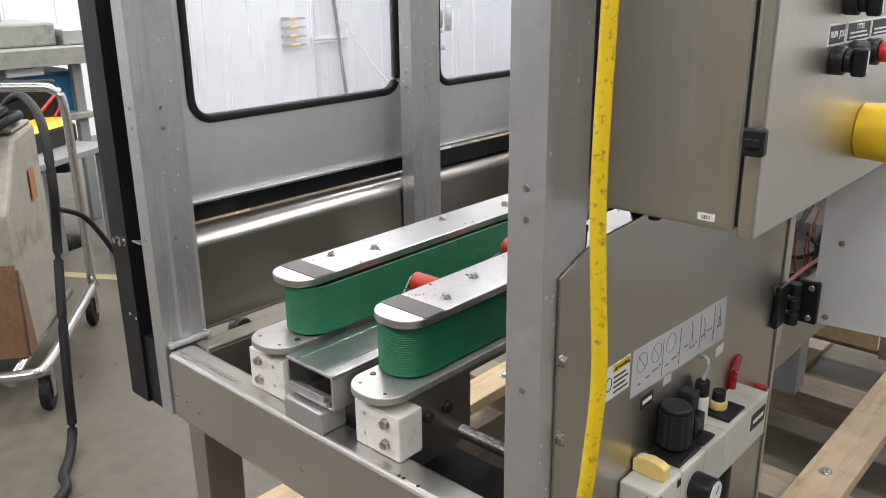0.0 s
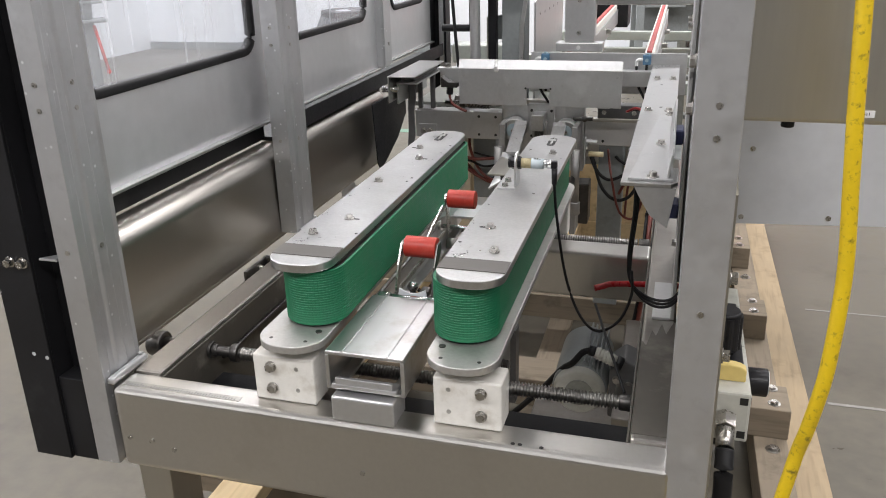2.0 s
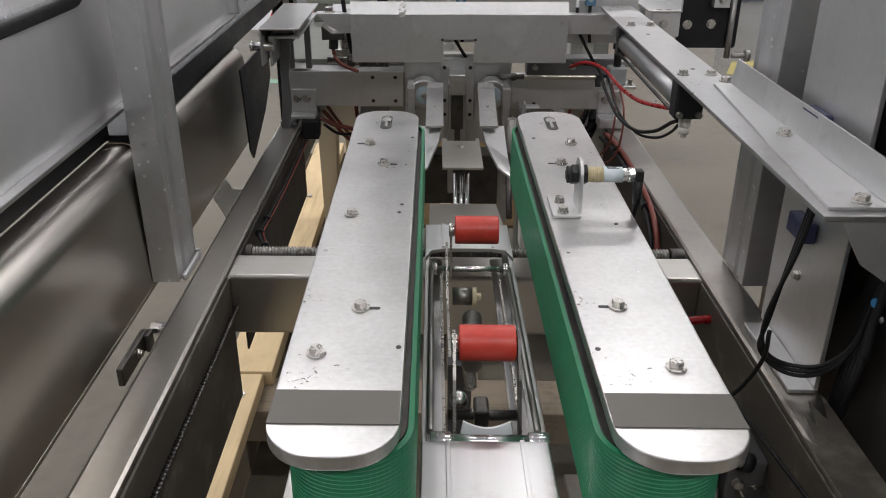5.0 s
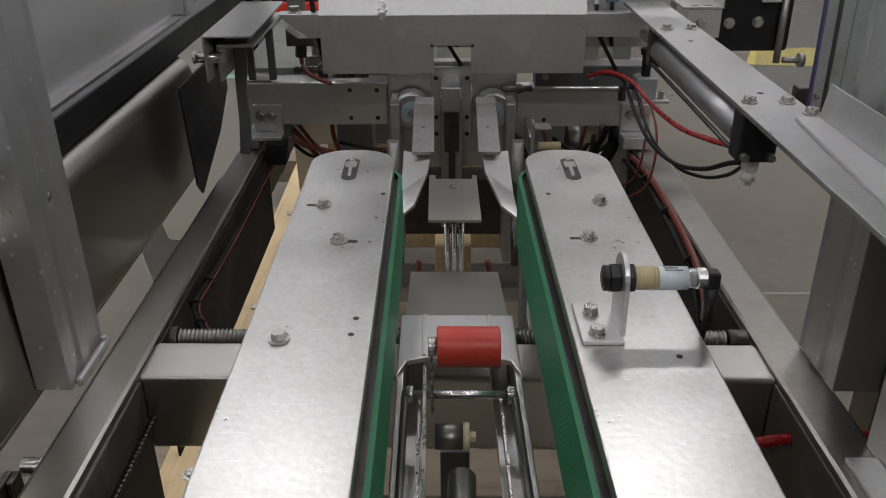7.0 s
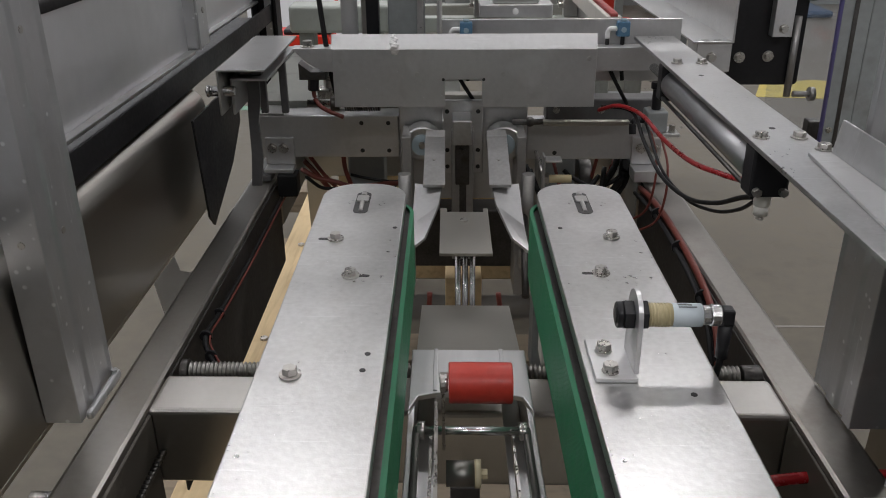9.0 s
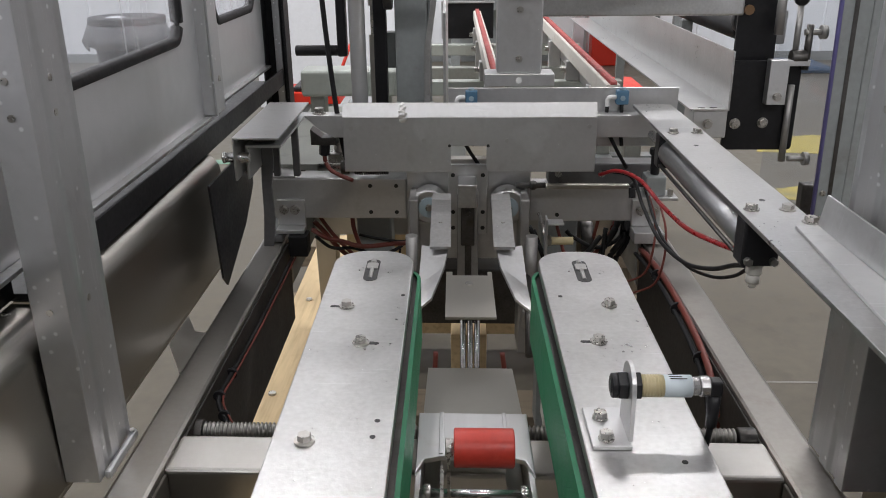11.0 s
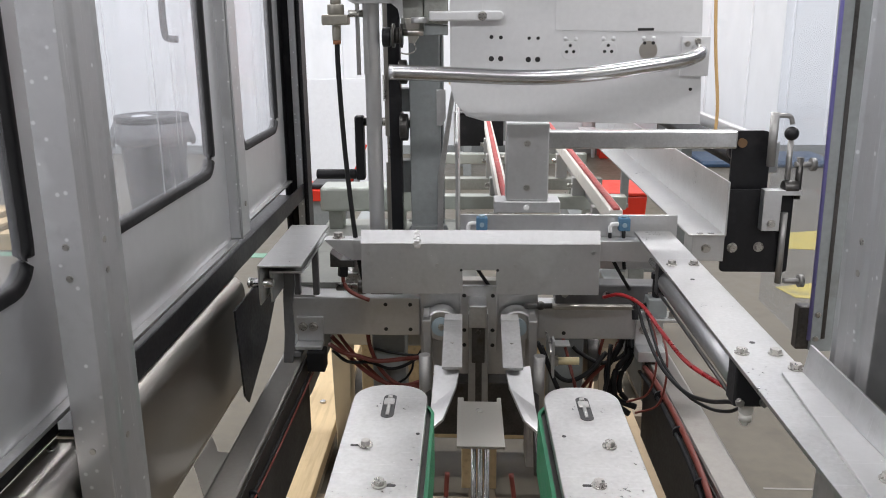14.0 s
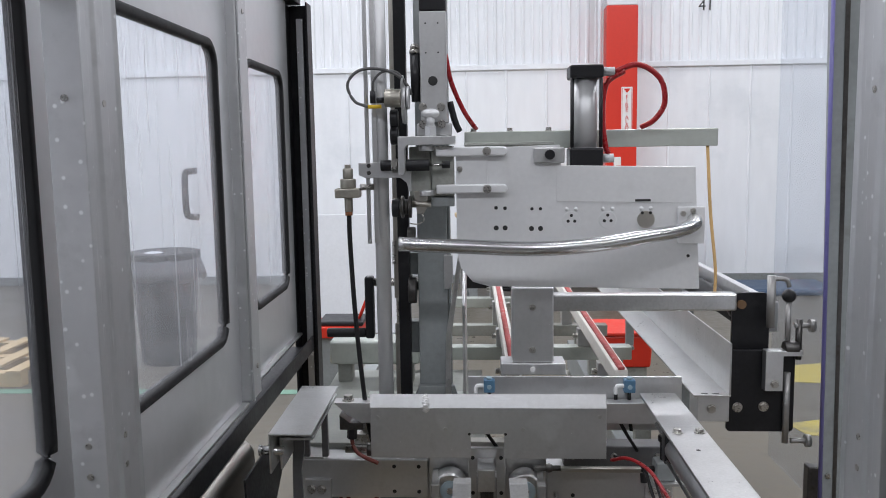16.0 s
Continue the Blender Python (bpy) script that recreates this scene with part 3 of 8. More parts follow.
# orange floor lines and paint marks
for nm, shp, mt, lb in (
    ("paint_mark", Shape().prism([(-3.38, 0.85), (-2.50, 1.41), (-2.55, 1.46), (-3.43, 0.90)], "z", 0, 0.002), YFADE, "worn paint line on the floor"),
    ("green_line", Shape().box(-6.6, -1.2, 5.1, 5.2, 0, 0.002, 0), GMARK, "pale green tape line on the floor"),
    ("yellow_patch", Shape().prism([(1.70, 4.36), (2.2, 4.28), (2.75, 4.44), (2.8, 4.66), (2.3, 4.75), (1.92, 4.64), (1.65, 4.55)], "z", 0, 0.002).prism([(1.85, 5.42), (2.3, 5.36), (2.75, 5.5), (2.85, 5.72), (2.4, 5.9), (2.0, 5.8)], "z", 0, 0.002), YMARK, "worn yellow painted patch on the floor"),
    ("floor_joint", Shape().box(0.9, 7.0, 1.62, 1.635, 0, 0.0015, 0).box(0.9, 7.0, 2.36, 2.37, 0, 0.0015, 0), LMARK, "pale sawn joint in the concrete floor"),
):
    solo(nm, shp, mt, lb, "floor marking", kind="structure", skew=False)

# ---- machine base frame ----
frame_ = thing("steel_stand", (0, 0, 0.24), "welded brushed stainless machine base standing on tapered legs", "machine stand")
part("front_beam", Shape().box(-0.438, 0.428, -0.003, 0.058, 0.642, 0.787, 0.011, 4), STEEL, frame_)
part("side_rail", Shape().box(-0.44, -0.386, 0.0585, 1.62, 0.668, 0.787, 0.006), RAIL_L, frame_)
part("side_rail", Shape().box(0.370, 0.428, 0.0585, 1.62, 0.668, 0.787, 0.006), RAIL, frame_)
part("cross_beam", Shape().box(-0.3855, 0.3695, 0.762, 0.84, 0.68, 0.787, 0.006, 3), STEEL, frame_)
part("cross_beam", Shape().box(-0.3855, 0.3695, 1.9, 1.98, 0.68, 0.787, 0.006, 3), STEEL, frame_)
part("rear_rail", Shape().box(-0.44, -0.386, 1.621, 3.3, 0.668, 0.787, 0.004), GREY_P, frame_)
part("rear_rail", Shape().box(0.370, 0.428, 1.621, 3.3, 0.668, 0.787, 0.004), GREY_P, frame_)
smear = [(0.3712, 0.075), (0.4265, 0.075), (0.4265, 0.46), (0.419, 0.43), (0.412, 0.40), (0.404, 0.44), (0.395, 0.39), (0.388, 0.41), (0.380, 0.35), (0.3712, 0.37)]
part("grease_smear", Shape().prism(smear, "z", 0.787, 0.7874), OILFILM_SKIRT, frame_, "dark oily film on the rail")
for lx in (-0.43, 0.36):
    for ly in (0.02, 2.15, 3.2):
        part("leg", Shape().prism([(lx, 0.66), (lx + 0.062, 0.66), (lx + 0.052, 0.24), (lx + 0.008, 0.24)], "y", ly, ly + 0.085, 0.002), STEEL_B, frame_)
for bx, bz in ((-0.416, 0.70), (-0.375, 0.70), (-0.335, 0.69), (-0.01, 0.705), (0.30, 0.70)):
    part("rivet", Shape().cyl((bx, -0.003, bz), (bx, -0.0055, bz), 0.0042, seg=12), BOLT, frame_)
for bx in (-0.03, 0.005, 0.215, 0.255, 0.225):
    part("tapped_hole", Shape().cyl((bx, 0.008, 0.787), (bx, 0.008, 0.7874), 0.0032, seg=12), INK, frame_)
# sheets inside the rails: dark brown-grey in front, near black at the rear
part("inner_skirt", Shape().box(-0.3855, -0.381, 0.06, 0.7615, 0.56, 0.781, 0.001), OILFILM_SKIRT, frame_, "dark inner skirt sheet")
part("inner_skirt", Shape().box(0.366, 0.3695, 0.06, 0.7615, 0.56, 0.781, 0.001), OILFILM_SKIRT, frame_)
part("inner_skirt", Shape().box(-0.3855, -0.382, 0.8405, 1.58, 0.60, 0.781, 0.001), DARK_SKIRT, frame_)
part("inner_skirt", Shape().box(0.3665, 0.3695, 0.8405, 1.58, 0.60, 0.781, 0.001), DARK_SKIRT, frame_)
chain = Shape()
for i in range(70):
    chain.cyl((-0.370, 0.235 + i * 0.0078, 0.728), (-0.378, 0.235 + i * 0.0078, 0.728), 0.0036, seg=8)
part("drive_chain", chain, DARKSTEEL, frame_, "oily roller chain")
rule = part("scale_rule", Shape().box(-0.425, -0.215, 0.012, 0.024, 0.787, 0.7878, 0), RULE, frame_, "worn printed measuring scale")
ticks = Shape()
for i in range(40):
    ticks.box(-0.42 + i * 0.005, -0.4188 + i * 0.005, 0.013, 0.018 + 0.004 * (i % 5 == 0), 0.7878, 0.7882, 0)
part("scale_marks", ticks, GREYINK, rule)

# ---- guard posts and doors ----


def guard_post(name, x0, x1, y0, y1, z0, z1, inward):
    """Scuffed extruded post with a grooved inner flank and a row of drilled holes."""
    p = thing(name, ((x0 + x1) / 2, (y0 + y1) / 2, z0), "scuffed grey aluminium guard post with drilled holes", "post", "guard posts")
    xi, xo = (x1, x0) if inward > 0 else (x0, x1)
    d = -inward * 0.004
    outline = [(xo, y0), (xi, y0), (xi, y0 + 0.018), (xi + d, y0 + 0.024), (xi + d, y0 + 0.036), (xi, y0 + 0.042), (xi, y0 + 0.062),
               (xi + d, y0 + 0.068), (xi + d, y1 - 0.006), (xi, y1), (xo, y1)]
    part("extrusion", Shape().prism(outline, "z", z0, z1, 0.0012), POST, p)
    for z in (1.01, 1.226, 1.263, 1.66):
        part("screw_hole", Shape().cyl((xi, y0 + 0.052, z), (xi + inward * 0.0008, y0 + 0.052, z), 0.0042, seg=12), BOLT, p)
        part("screw", Shape().cyl(((x0 + x1) / 2, y0, z + 0.004), ((x0 + x1) / 2, y0 - 0.0015, z + 0.004), 0.004, seg=12), BOLT, p)
    return p


guard_post("guard_post", -0.492, -0.45, 0.0, 0.098, 0.64, 2.12, 1)
guard_post("guard_post", -0.492, -0.45, 0.73, 0.832, 0.79, 2.12, 1)
guard_post("guard_post", 0.42, 0.473, 0.0, 0.088, 0.3, 2.12, -1)
guard_post("guard_post", 0.42, 0.473, 0.735, 0.832, 0.79, 2.2995, -1)
for fx, fy, fw in ((-0.4495, 0.0, 0.014), (-0.4495, 0.735, 0.009)):
    solo("foot_bar", Shape().box(fx, fx + fw, fy + 0.005, fy + 0.1, 0.787, 0.799, 0.004).bolt((fx + fw / 2, fy + 0.09, 0.799), 0.004, 0.003, 0),
         POST, "small aluminium foot bar clamping a guard post", "bracket", group="post foot bars")

# black door frame
bf = thing("door_frame", (-0.56, 1.2, 0.62), "black painted steel angle frame carrying the guard doors", "door frame")
part("bottom_rail", Shape().prism([(-0.548, 1.0), (-0.548, 1.04), (-0.553, 1.04), (-0.553, 1.005), (-0.622, 1.005), (-0.622, 1.0)], "y", 0.057, 0.80, 0.001), BLACK, bf)
part("bottom_rail", Shape().prism([(-0.512, 0.995), (-0.512, 1.04), (-0.517, 1.04), (-0.517, 1.005), (-0.622, 1.005), (-0.622, 0.995)], "y", 0.801, 2.29, 0.001), BLACK, bf)
part("top_rail", Shape().box(-0.60, -0.53, 0.0, 2.36, 2.03, 2.09, 0.003), BLACK, bf)
part("front_channel", Shape().box(-0.614, -0.543, -0.004, 0.002, 0.637, 2.09, 0.001).box(-0.614, -0.609, 0.0025, 0.055, 0.637, 2.09, 0.001).box(-0.548, -0.543, 0.0025, 0.055, 0.637, 2.09, 0.001), BLACK, bf)
part("recess_plate", Shape().box(-0.5425, -0.4935, 0.040, 0.046, 0.7905, 2.09, 0.001), BLACK, bf)
part("end_cap", Shape().box(-0.5425, -0.4935, 0.003, 0.05, 0.637, 0.79, 0.002), BLACK, bf)
part("corner_tab", Shape().prism([(-0.4935, -0.002), (-0.526, -0.002), (-0.4935, 0.03)], "z", 0.998, 1.002, 0.0005), POST, bf, "small bare metal corner tab")
for hx, hz in ((-0.574, 0.832), (-0.549, 0.828)):
    part("drilled_hole", Shape().cyl((hx, -0.004, hz), (hx, -0.0046, hz), 0.0035, seg=10), LABELG, bf)
rp = Shape().box(-0.57, -0.50, 2.355, 2.36, 0.45, 2.029, 0.001).box(-0.505, -0.50, 2.295, 2.3545, 0.45, 2.029, 0.001).box(-0.57, -0.565, 2.295, 2.3545, 0.45, 2.029, 0.001)
part("rear_channel", rp, BLACK, bf)
part("slide_strip", Shape().box(-0.544, -0.524, 2.347, 2.3545, 0.60, 1.99, 0.001), POST, bf, "bare aluminium strip inside the channel")
for bx in (-0.580, -0.556):
    part("frame_bolt", Shape().bolt((bx, -0.004, 0.992), 0.0065, 0.009, 1.4, "y", -1), BOLT, bf)


def guard_door(y0, y1, wy0, wy1, x):
    d = thing("guard_door", (x, (y0 + y1) / 2, 1.045), "aluminium guard door with a scratched clear window in black rubber", "door", "guard doors")
    z0, z1, wz0, wz1 = 1.045, 2.03, 1.215, 1.815
    b = bmesh.new()
    hole = rounded(wy0, wy1, wz0, wz1, 0.045, 6)
    outer = [(y0, z0), (y1, z0), (y1, z1), (y0, z1)]
    loops = []
    for pts in (outer, hole):
        vs = [b.verts.new((x, p[0], p[1])) for p in pts]
        loops += [b.edges.new((vs[i], vs[(i + 1) % len(vs)])) for i in range(len(vs))]
    bmesh.ops.triangle_fill(b, use_beauty=True, edges=loops)
    out = bmesh.ops.extrude_face_region(b, geom=b.faces[:])
    bmesh.ops.translate(b, vec=(-0.012, 0, 0), verts=[v for v in out["geom"] if isinstance(v, bmesh.types.BMVert)])
    bmesh.ops.recalc_face_normals(b, faces=b.faces[:])
    sheet = Shape()
    sheet.merge(b)
    part("sheet", sheet, DOOR, d)
    part("bottom_lip", Shape().box(x + 0.0005, x + 0.016, y0, y1, z0, z0 + 0.006, 0.001), ALU, d, "bright folded bottom lip")
    gasket = Shape().sweep([(x - 0.006, p[0], p[1]) for p in hole], rounded(-0.011, 0.011, -0.009, 0.009, 0.005, 2), closed=True)
    part("gasket", gasket, RUBBER, d, "black rubber window gasket")
    pane = part("pane", Shape().prism(rounded(wy0 + 0.002, wy1 - 0.002, wz0 + 0.002, wz1 - 0.002, 0.043, 6), "x", x - 0.008, x - 0.004), GLASS, d, "scratched clear plastic pane")
    pane.visible_shadow = False
    return d


guard_door(0.10, 0.843, 0.165, 0.762, -0.532)
guard_door(0.845, 1.585, 0.92, 1.50, -0.537)
guard_door(1.68, 2.28, 1.81, 2.19, -0.56)
stile = thing("door_stile", (-0.53, 1.63, 1.05), "grey aluminium stile between two guard doors", "stile")
part("extrusion", Shape().box(-0.545, -0.515, 1.59, 1.672, 1.05, 2.0295, 0.004), POST, stile)
part("edge_bead", Shape().box(-0.5148, -0.511, 1.592, 1.600, 1.05, 2.0295, 0.001), POST, stile)
for z in (1.12, 1.9):
    part("stile_screw", Shape().cyl((-0.515, 1.64, z), (-0.5125, 1.64, z), 0.006, seg=12), BOLT, stile)
hd = thing("door_pull", (-0.56, 1.52, 1.42), "dark plastic pull handle on a guard door", "handle")
part("grip", Shape().hose([(-0.549, 1.39, 1.478), (-0.566, 1.39, 1.480), (-0.572, 1.39, 1.492), (-0.572, 1.39, 1.553), (-0.566, 1.39, 1.565), (-0.549, 1.39, 1.566)], 0.0065), PLASTIC, hd)

# curved stainless aprons below the doors
for ya, yb, zb in ((0.10, 0.80, 0.785), (0.806, 1.52, 0.786)):
    pr = [(-0.555, 0.992)] + [(-0.535 + 0.038 * math.sin(radians(a)), 0.954 + 0.038 * math.cos(radians(a))) for a in range(0, 91, 5)] + [(-0.492, zb)]
    inner = [(px - 0.003, pz - 0.003) for px, pz in reversed(pr)]
    ap = thing("side_apron", (-0.51, (ya + yb) / 2, zb), "polished stainless side apron with a rolled top edge", "apron", "side aprons")
    part("sheet", Shape().prism(pr + inner, "y", ya, yb), APRON, ap)
    part("hem", Shape().box(-0.4955, -0.4915, ya, yb, zb - 0.007, zb - 0.0005, 0.001), STEEL_B, ap)
    for yy in (ya + 0.03, yb - 0.03):
        part("apron_screw", Shape().cyl((-0.545, yy, 0.992), (-0.545, yy, 0.9945), 0.005, seg=12), BOLT, ap)
solo("rail_gusset", Shape().prism([(-0.4875, 1.10), (-0.4885, 1.207), (-0.459, 1.146), (-0.4405, 1.144), (-0.4405, 1.004)], "z", 0.780, 0.7835, 0.0006), STEEL, "flat stainless gusset between the rail and the apron", "gusset")
lf = thing("clamp_bracket", (-0.44, 0.5, 0.787), "small steel latch bracket with a round stud beside the rail", "bracket")
part("arm", Shape().box(-0.472, -0.463, 0.50, 0.605, 0.755, 0.782, 0.002).box(-0.4628, -0.455, 0.585, 0.605, 0.755, 0.782, 0.002), DARKSTEEL, lf)
part("stud", Shape().cyl((-0.4625, 0.622, 0.772), (-0.4405, 0.622, 0.772), 0.010, bevel=0.001), CHROME, lf)
part("nut", Shape().bolt((-0.463, 0.56, 0.769), 0.005, 0.005, 1.3, "x", 1), BOLT, lf)
solo("black_flap", Shape().prism([(1.31, 0.985), (1.62, 0.985), (1.62, 0.90), (1.53, 0.84), (1.36, 0.775), (1.335, 0.80)], "x", -0.462, -0.458, 0), BLACK, "dark flexible flap hanging at the end of the apron", "flap")

# ---- two belt drives ----


def stadium(cx, half, y0, y1, r, seg=10):
    return rounded(cx - half, cx + half, y0, y1, r, seg)


def belt_drive(cx, mirror, bolts, holes):
    bc = cx - mirror * 0.011
    d = thing("belt_drive", (cx, 0.5, 0.787), "side belt drive with ribbed green belt under an aluminium plate", "conveyor belt", "side belt drives")
    part("top_plate", Shape().prism(stadium(cx, 0.0515, 0.066, 0.962, 0.044), "z", 0.987, 1.0, 0.0015), ALU, d, "bright scratched aluminium top plate")
    part("wear_strip", Shape().box(cx - 0.0508, cx + 0.0508, 0.104, 0.148, 1.0, 1.0012, 0.0003), STRIPE, d, "darker machined strip across the plate")
    part("bottom_plate", Shape().prism(stadium(cx, 0.053, 0.010, 0.95, 0.047), "z", 0.881, 0.893, 0.0015), LOWPLATE, d)
    part("core", Shape().prism(stadium(bc, 0.036, 0.10, 0.94, 0.034), "z", 0.893, 0.987), DARKSTEEL, d, "dark inner belt guide")
    part("belt_lip", Shape().prism(stadium(bc, 0.0455, 0.09, 0.95, 0.044), "z", 0.972, 0.980), DARKSTEEL, d)
    path = [(p[0], p[1], 0) for p in stadium(bc, 0.046, 0.082, 0.945, 0.045, 14)]
    z0, z1, n = 0.897, 0.984, 22
    prof = [(0.0, z0), (0.0, z1)]
    for i in range(n):
        a = z1 - (z1 - z0) * i / n
        h = (z1 - z0) / n
        prof += [(0.0045, a - 0.08 * h), (0.0045, a - 0.74 * h), (0.0041, a - 0.82 * h), (0.0041, a - 0.94 * h)]
    b = Shape()
    bm, k, m = b.bm, len(prof), len(path)
    rings_ = []
    for i, p in enumerate(path):
        t = (Vector(path[(i + 1) % m]) - Vector(path[i - 1])).normalized()
        nrm = Vector((t.y, -t.x, 0))
        rings_.append([bm.verts.new(Vector(p) + nrm * s + Vector((0, 0, z))) for s, z in prof])
    for i in range(m):
        for j in range(k):
            f = bm.faces.new((rings_[i][j], rings_[(i + 1) % m][j], rings_[(i + 1) % m][(j + 1) % k], rings_[i][(j + 1) % k]))
    bmesh.ops.recalc_face_normals(bm, faces=bm.faces[:])
    part("belt", b, GREEN, d, "green belt with fine horizontal ribs")
    for bx, by, side in bolts:
        part("hex_bolt", Shape().bolt((bx, by, 1.0), 0.0056, 0.006, 1.6), BOLT, d)
        if side:
            x0, x1 = sorted((bx, bx + side * 0.019))
            part("slot", Shape().prism(rounded(x0, x1, by - 0.0024, by + 0.0024, 0.0022, 3), "z", 1.0, 1.0004), INK, d, "short dark slot")
    for bx, by in holes:
        part("drilled_hole", Shape().cyl((bx, by, 1.0), (bx, by, 1.0005), 0.0026, seg=12), INK, d)
    part("take_up_slot", Shape().prism(rounded(cx - 0.0088, cx + 0.0088, 0.858, 0.928, 0.0084), "z", 1.0, 1.0005), INK, d, "dark take-up slot")
    part("take_up_nut", Shape().prism(rounded(cx - 0.0072, cx + 0.0072, 0.893, 0.912, 0.003), "z", 1.0006, 1.003, 0.0008), DULLSIDE, d)
    part("take_up_screw", Shape().cyl((cx, 0.866, 0.9995), (cx, 0.898, 1.001), 0.0026, seg=10).cyl((cx, 0.9122, 1.001), (cx, 0.922, 1.001), 0.0035, seg=10), DULLSIDE, d)
    for hx in (-0.028, 0.028):
        part("drilled_hole", Shape().cyl((cx + hx, 0.034, 0.893), (cx + hx, 0.034, 0.8935), 0.003, seg=12), DARKSTEEL, d)
    part("cap_screw", Shape().cyl((cx - 0.035 * mirror, 0.068, 0.893), (cx - 0.035 * mirror, 0.068, 0.8945), 0.0052, seg=14), DARKSTEEL, d)
    # carrier under the plate
    bl = (cx - 0.062, cx + 0.039) if mirror < 0 else (cx - 0.04, cx + 0.061)
    blk = part("slide_block", Shape().box(bl[0], bl[1], 0.030, 0.082, 0.7875, 0.864, 0.003), UHMW, d, "stained white plastic slide block")
    bx = bl[0] + 0.030 if mirror < 0 else bl[1] - 0.030
    for bz in (0.846, 0.810):
        part("block_bolt", Shape().bolt((bx, 0.030, bz), 0.0066, 0.007, 1.35, "y", -1), BOLT, blk)
        part("block_hole", Shape().cyl((bx + (0.042 if mirror < 0 else -0.048), 0.0300, bz), (bx + (0.042 if mirror < 0 else -0.048), 0.0296, bz), 0.0036, seg=12), RULE, blk)
    part("carrier_plate", Shape().box(cx + 0.024, cx + 0.034, 0.083, 0.23, 0.735, 0.881, 0.002), STEEL_B, d)
    part("screw_nut", Shape().box(cx - 0.0235, cx + 0.0235, 0.185, 0.225, 0.735, 0.779, 0.003), DARKSTEEL, d, "oily dark screw nut")
    part("carrier_plate", Shape().box(cx - 0.034, cx - 0.024, 0.083, 0.23, 0.735, 0.881, 0.002), STEEL_B, d)
    part("rear_block", Shape().box(cx - 0.045, cx + 0.045, 0.86, 0.90, 0.79, 0.881, 0.003), UHMW, d)
    part("web", Shape().box(cx - 0.012, cx + 0.012, 0.2, 0.86, 0.84, 0.881, 0.002), STEEL_B, d)
    for by in (0.12, 0.165):
        part("side_bolt", Shape().bolt((cx + 0.034, by, 0.82), 0.0085, 0.008, 1.2, "x", 1), DARKSTEEL, d)


belt_drive(-0.131, -1, [(-0.156, 0.203, 0), (-0.124, 0.284, 1), (-0.153, 0.512, 0), (-0.124, 0.692, 1), (-0.150, 0.783, -1)],
           [(-0.085, 0.215), (-0.096, 0.52), (-0.094, 0.545), (-0.087, 0.815)])
belt_drive(0.134, 1, [(0.151, 0.187, 0), (0.1225, 0.291, -1), (0.1245, 0.70, -1), (0.151, 0.791, 0)], [(0.09, 0.215), (0.16, 0.49), (0.098, 0.815)])

# ---- lead screws ----


def lead_screw(y, z, x0, x1, gaps):
    s = thing("lead_screw", ((x0 + x1) / 2, y, z), "greasy threaded lead screw across the frame", "lead screw", "lead screws")
    th, x, b = Shape(), x0, bmesh.new()
    rings_ = []
    n = int((x1 - x0) / 0.0054)
    for i in range(n):
        for f, r in ((0.0, 0.0088), (0.25, 0.0120), (0.5, 0.0120), (0.75, 0.0088)):
            px = x0 + (i + f) * 0.0054
            rings_.append([b.verts.new((px, y + r * math.cos(2 * math.pi * j / 12), z + r * math.sin(2 * math.pi * j / 12))) for j in range(12)])
    for a, c in zip(rings_, rings_[1:]):
        for j in range(12):
            b.faces.new((a[j], c[j], c[(j + 1) % 12], a[(j + 1) % 12])).smooth = True
    b.faces.new(rings_[0])
    b.faces.new(rings_[-1])
    bmesh.ops.recalc_face_normals(b, faces=b.faces[:])
    th.merge(b)
    part("thread", th, SCREW, s)
    part("end_shaft", Shape().cyl((x0 - (0.10 if y < 0.5 else 0.012), y, z), (x0 + 0.002, y, z), 0.0095), DARKSTEEL, s)
    for cx, w, r in gaps:
        part("collar", Shape().cyl((cx, y, z), (cx + w, y, z), r, bevel=0.001), DARKSTEEL, s)
    part("end_bearing", Shape().cyl((x1 - 0.004, y, z), (x1 + 0.02, y, z), 0.013, bevel=0.002), DARKSTEEL, s)
    return s


ls = lead_screw(0.205, 0.757, -0.318, 0.352, ((-0.402, 0.012, 0.020), (-0.3895, 0.014, 0.016), (-0.375, 0.010, 0.012), (-0.336, 0.014, 0.017), (0.347, 0.012, 0.0125)))
part("outer_bearing", Shape().cyl((-0.505, 0.205, 0.757), (-0.476, 0.205, 0.757), 0.024, bevel=0.003).cyl((-0.476, 0.205, 0.757), (-0.4405, 0.205, 0.757), 0.013), DARKSTEEL, ls)
lead_screw(0.858, 0.781, -0.362, 0.345, ((-0.372, 0.010, 0.015),))
part("cross_shelf", Shape().box(-0.385, 0.369, 0.06, 0.235, 0.69, 0.695, 0.001), BLACK, frame_, "black sheet under the lead screw")

# ---- centre channel with folding rollers ----
ch = thing("centre_channel", (0, 0.4, 0.787), "extruded aluminium channel with an open top slot on a steel pad", "channel")
part("top_wall", Shape().box(-0.067, 0.055, 0.020, 0.226, 0.884, 0.89, 0.002), ALU_X, ch)
part("side_wall", Shape().box(-0.067, -0.061, 0.020, 0.735, 0.828, 0.884, 0.001), ALU_X, ch)
part("side_wall", Shape().box(0.049, 0.055, 0.020, 0.735, 0.828, 0.884, 0.001), ALU_X, ch)
part("floor_wall", Shape().box(-0.061, -0.042, 0.020, 0.735, 0.828, 0.833, 0.001).box(0.030, 0.049, 0.020, 0.735, 0.828, 0.833, 0.001), ALU_X, ch)
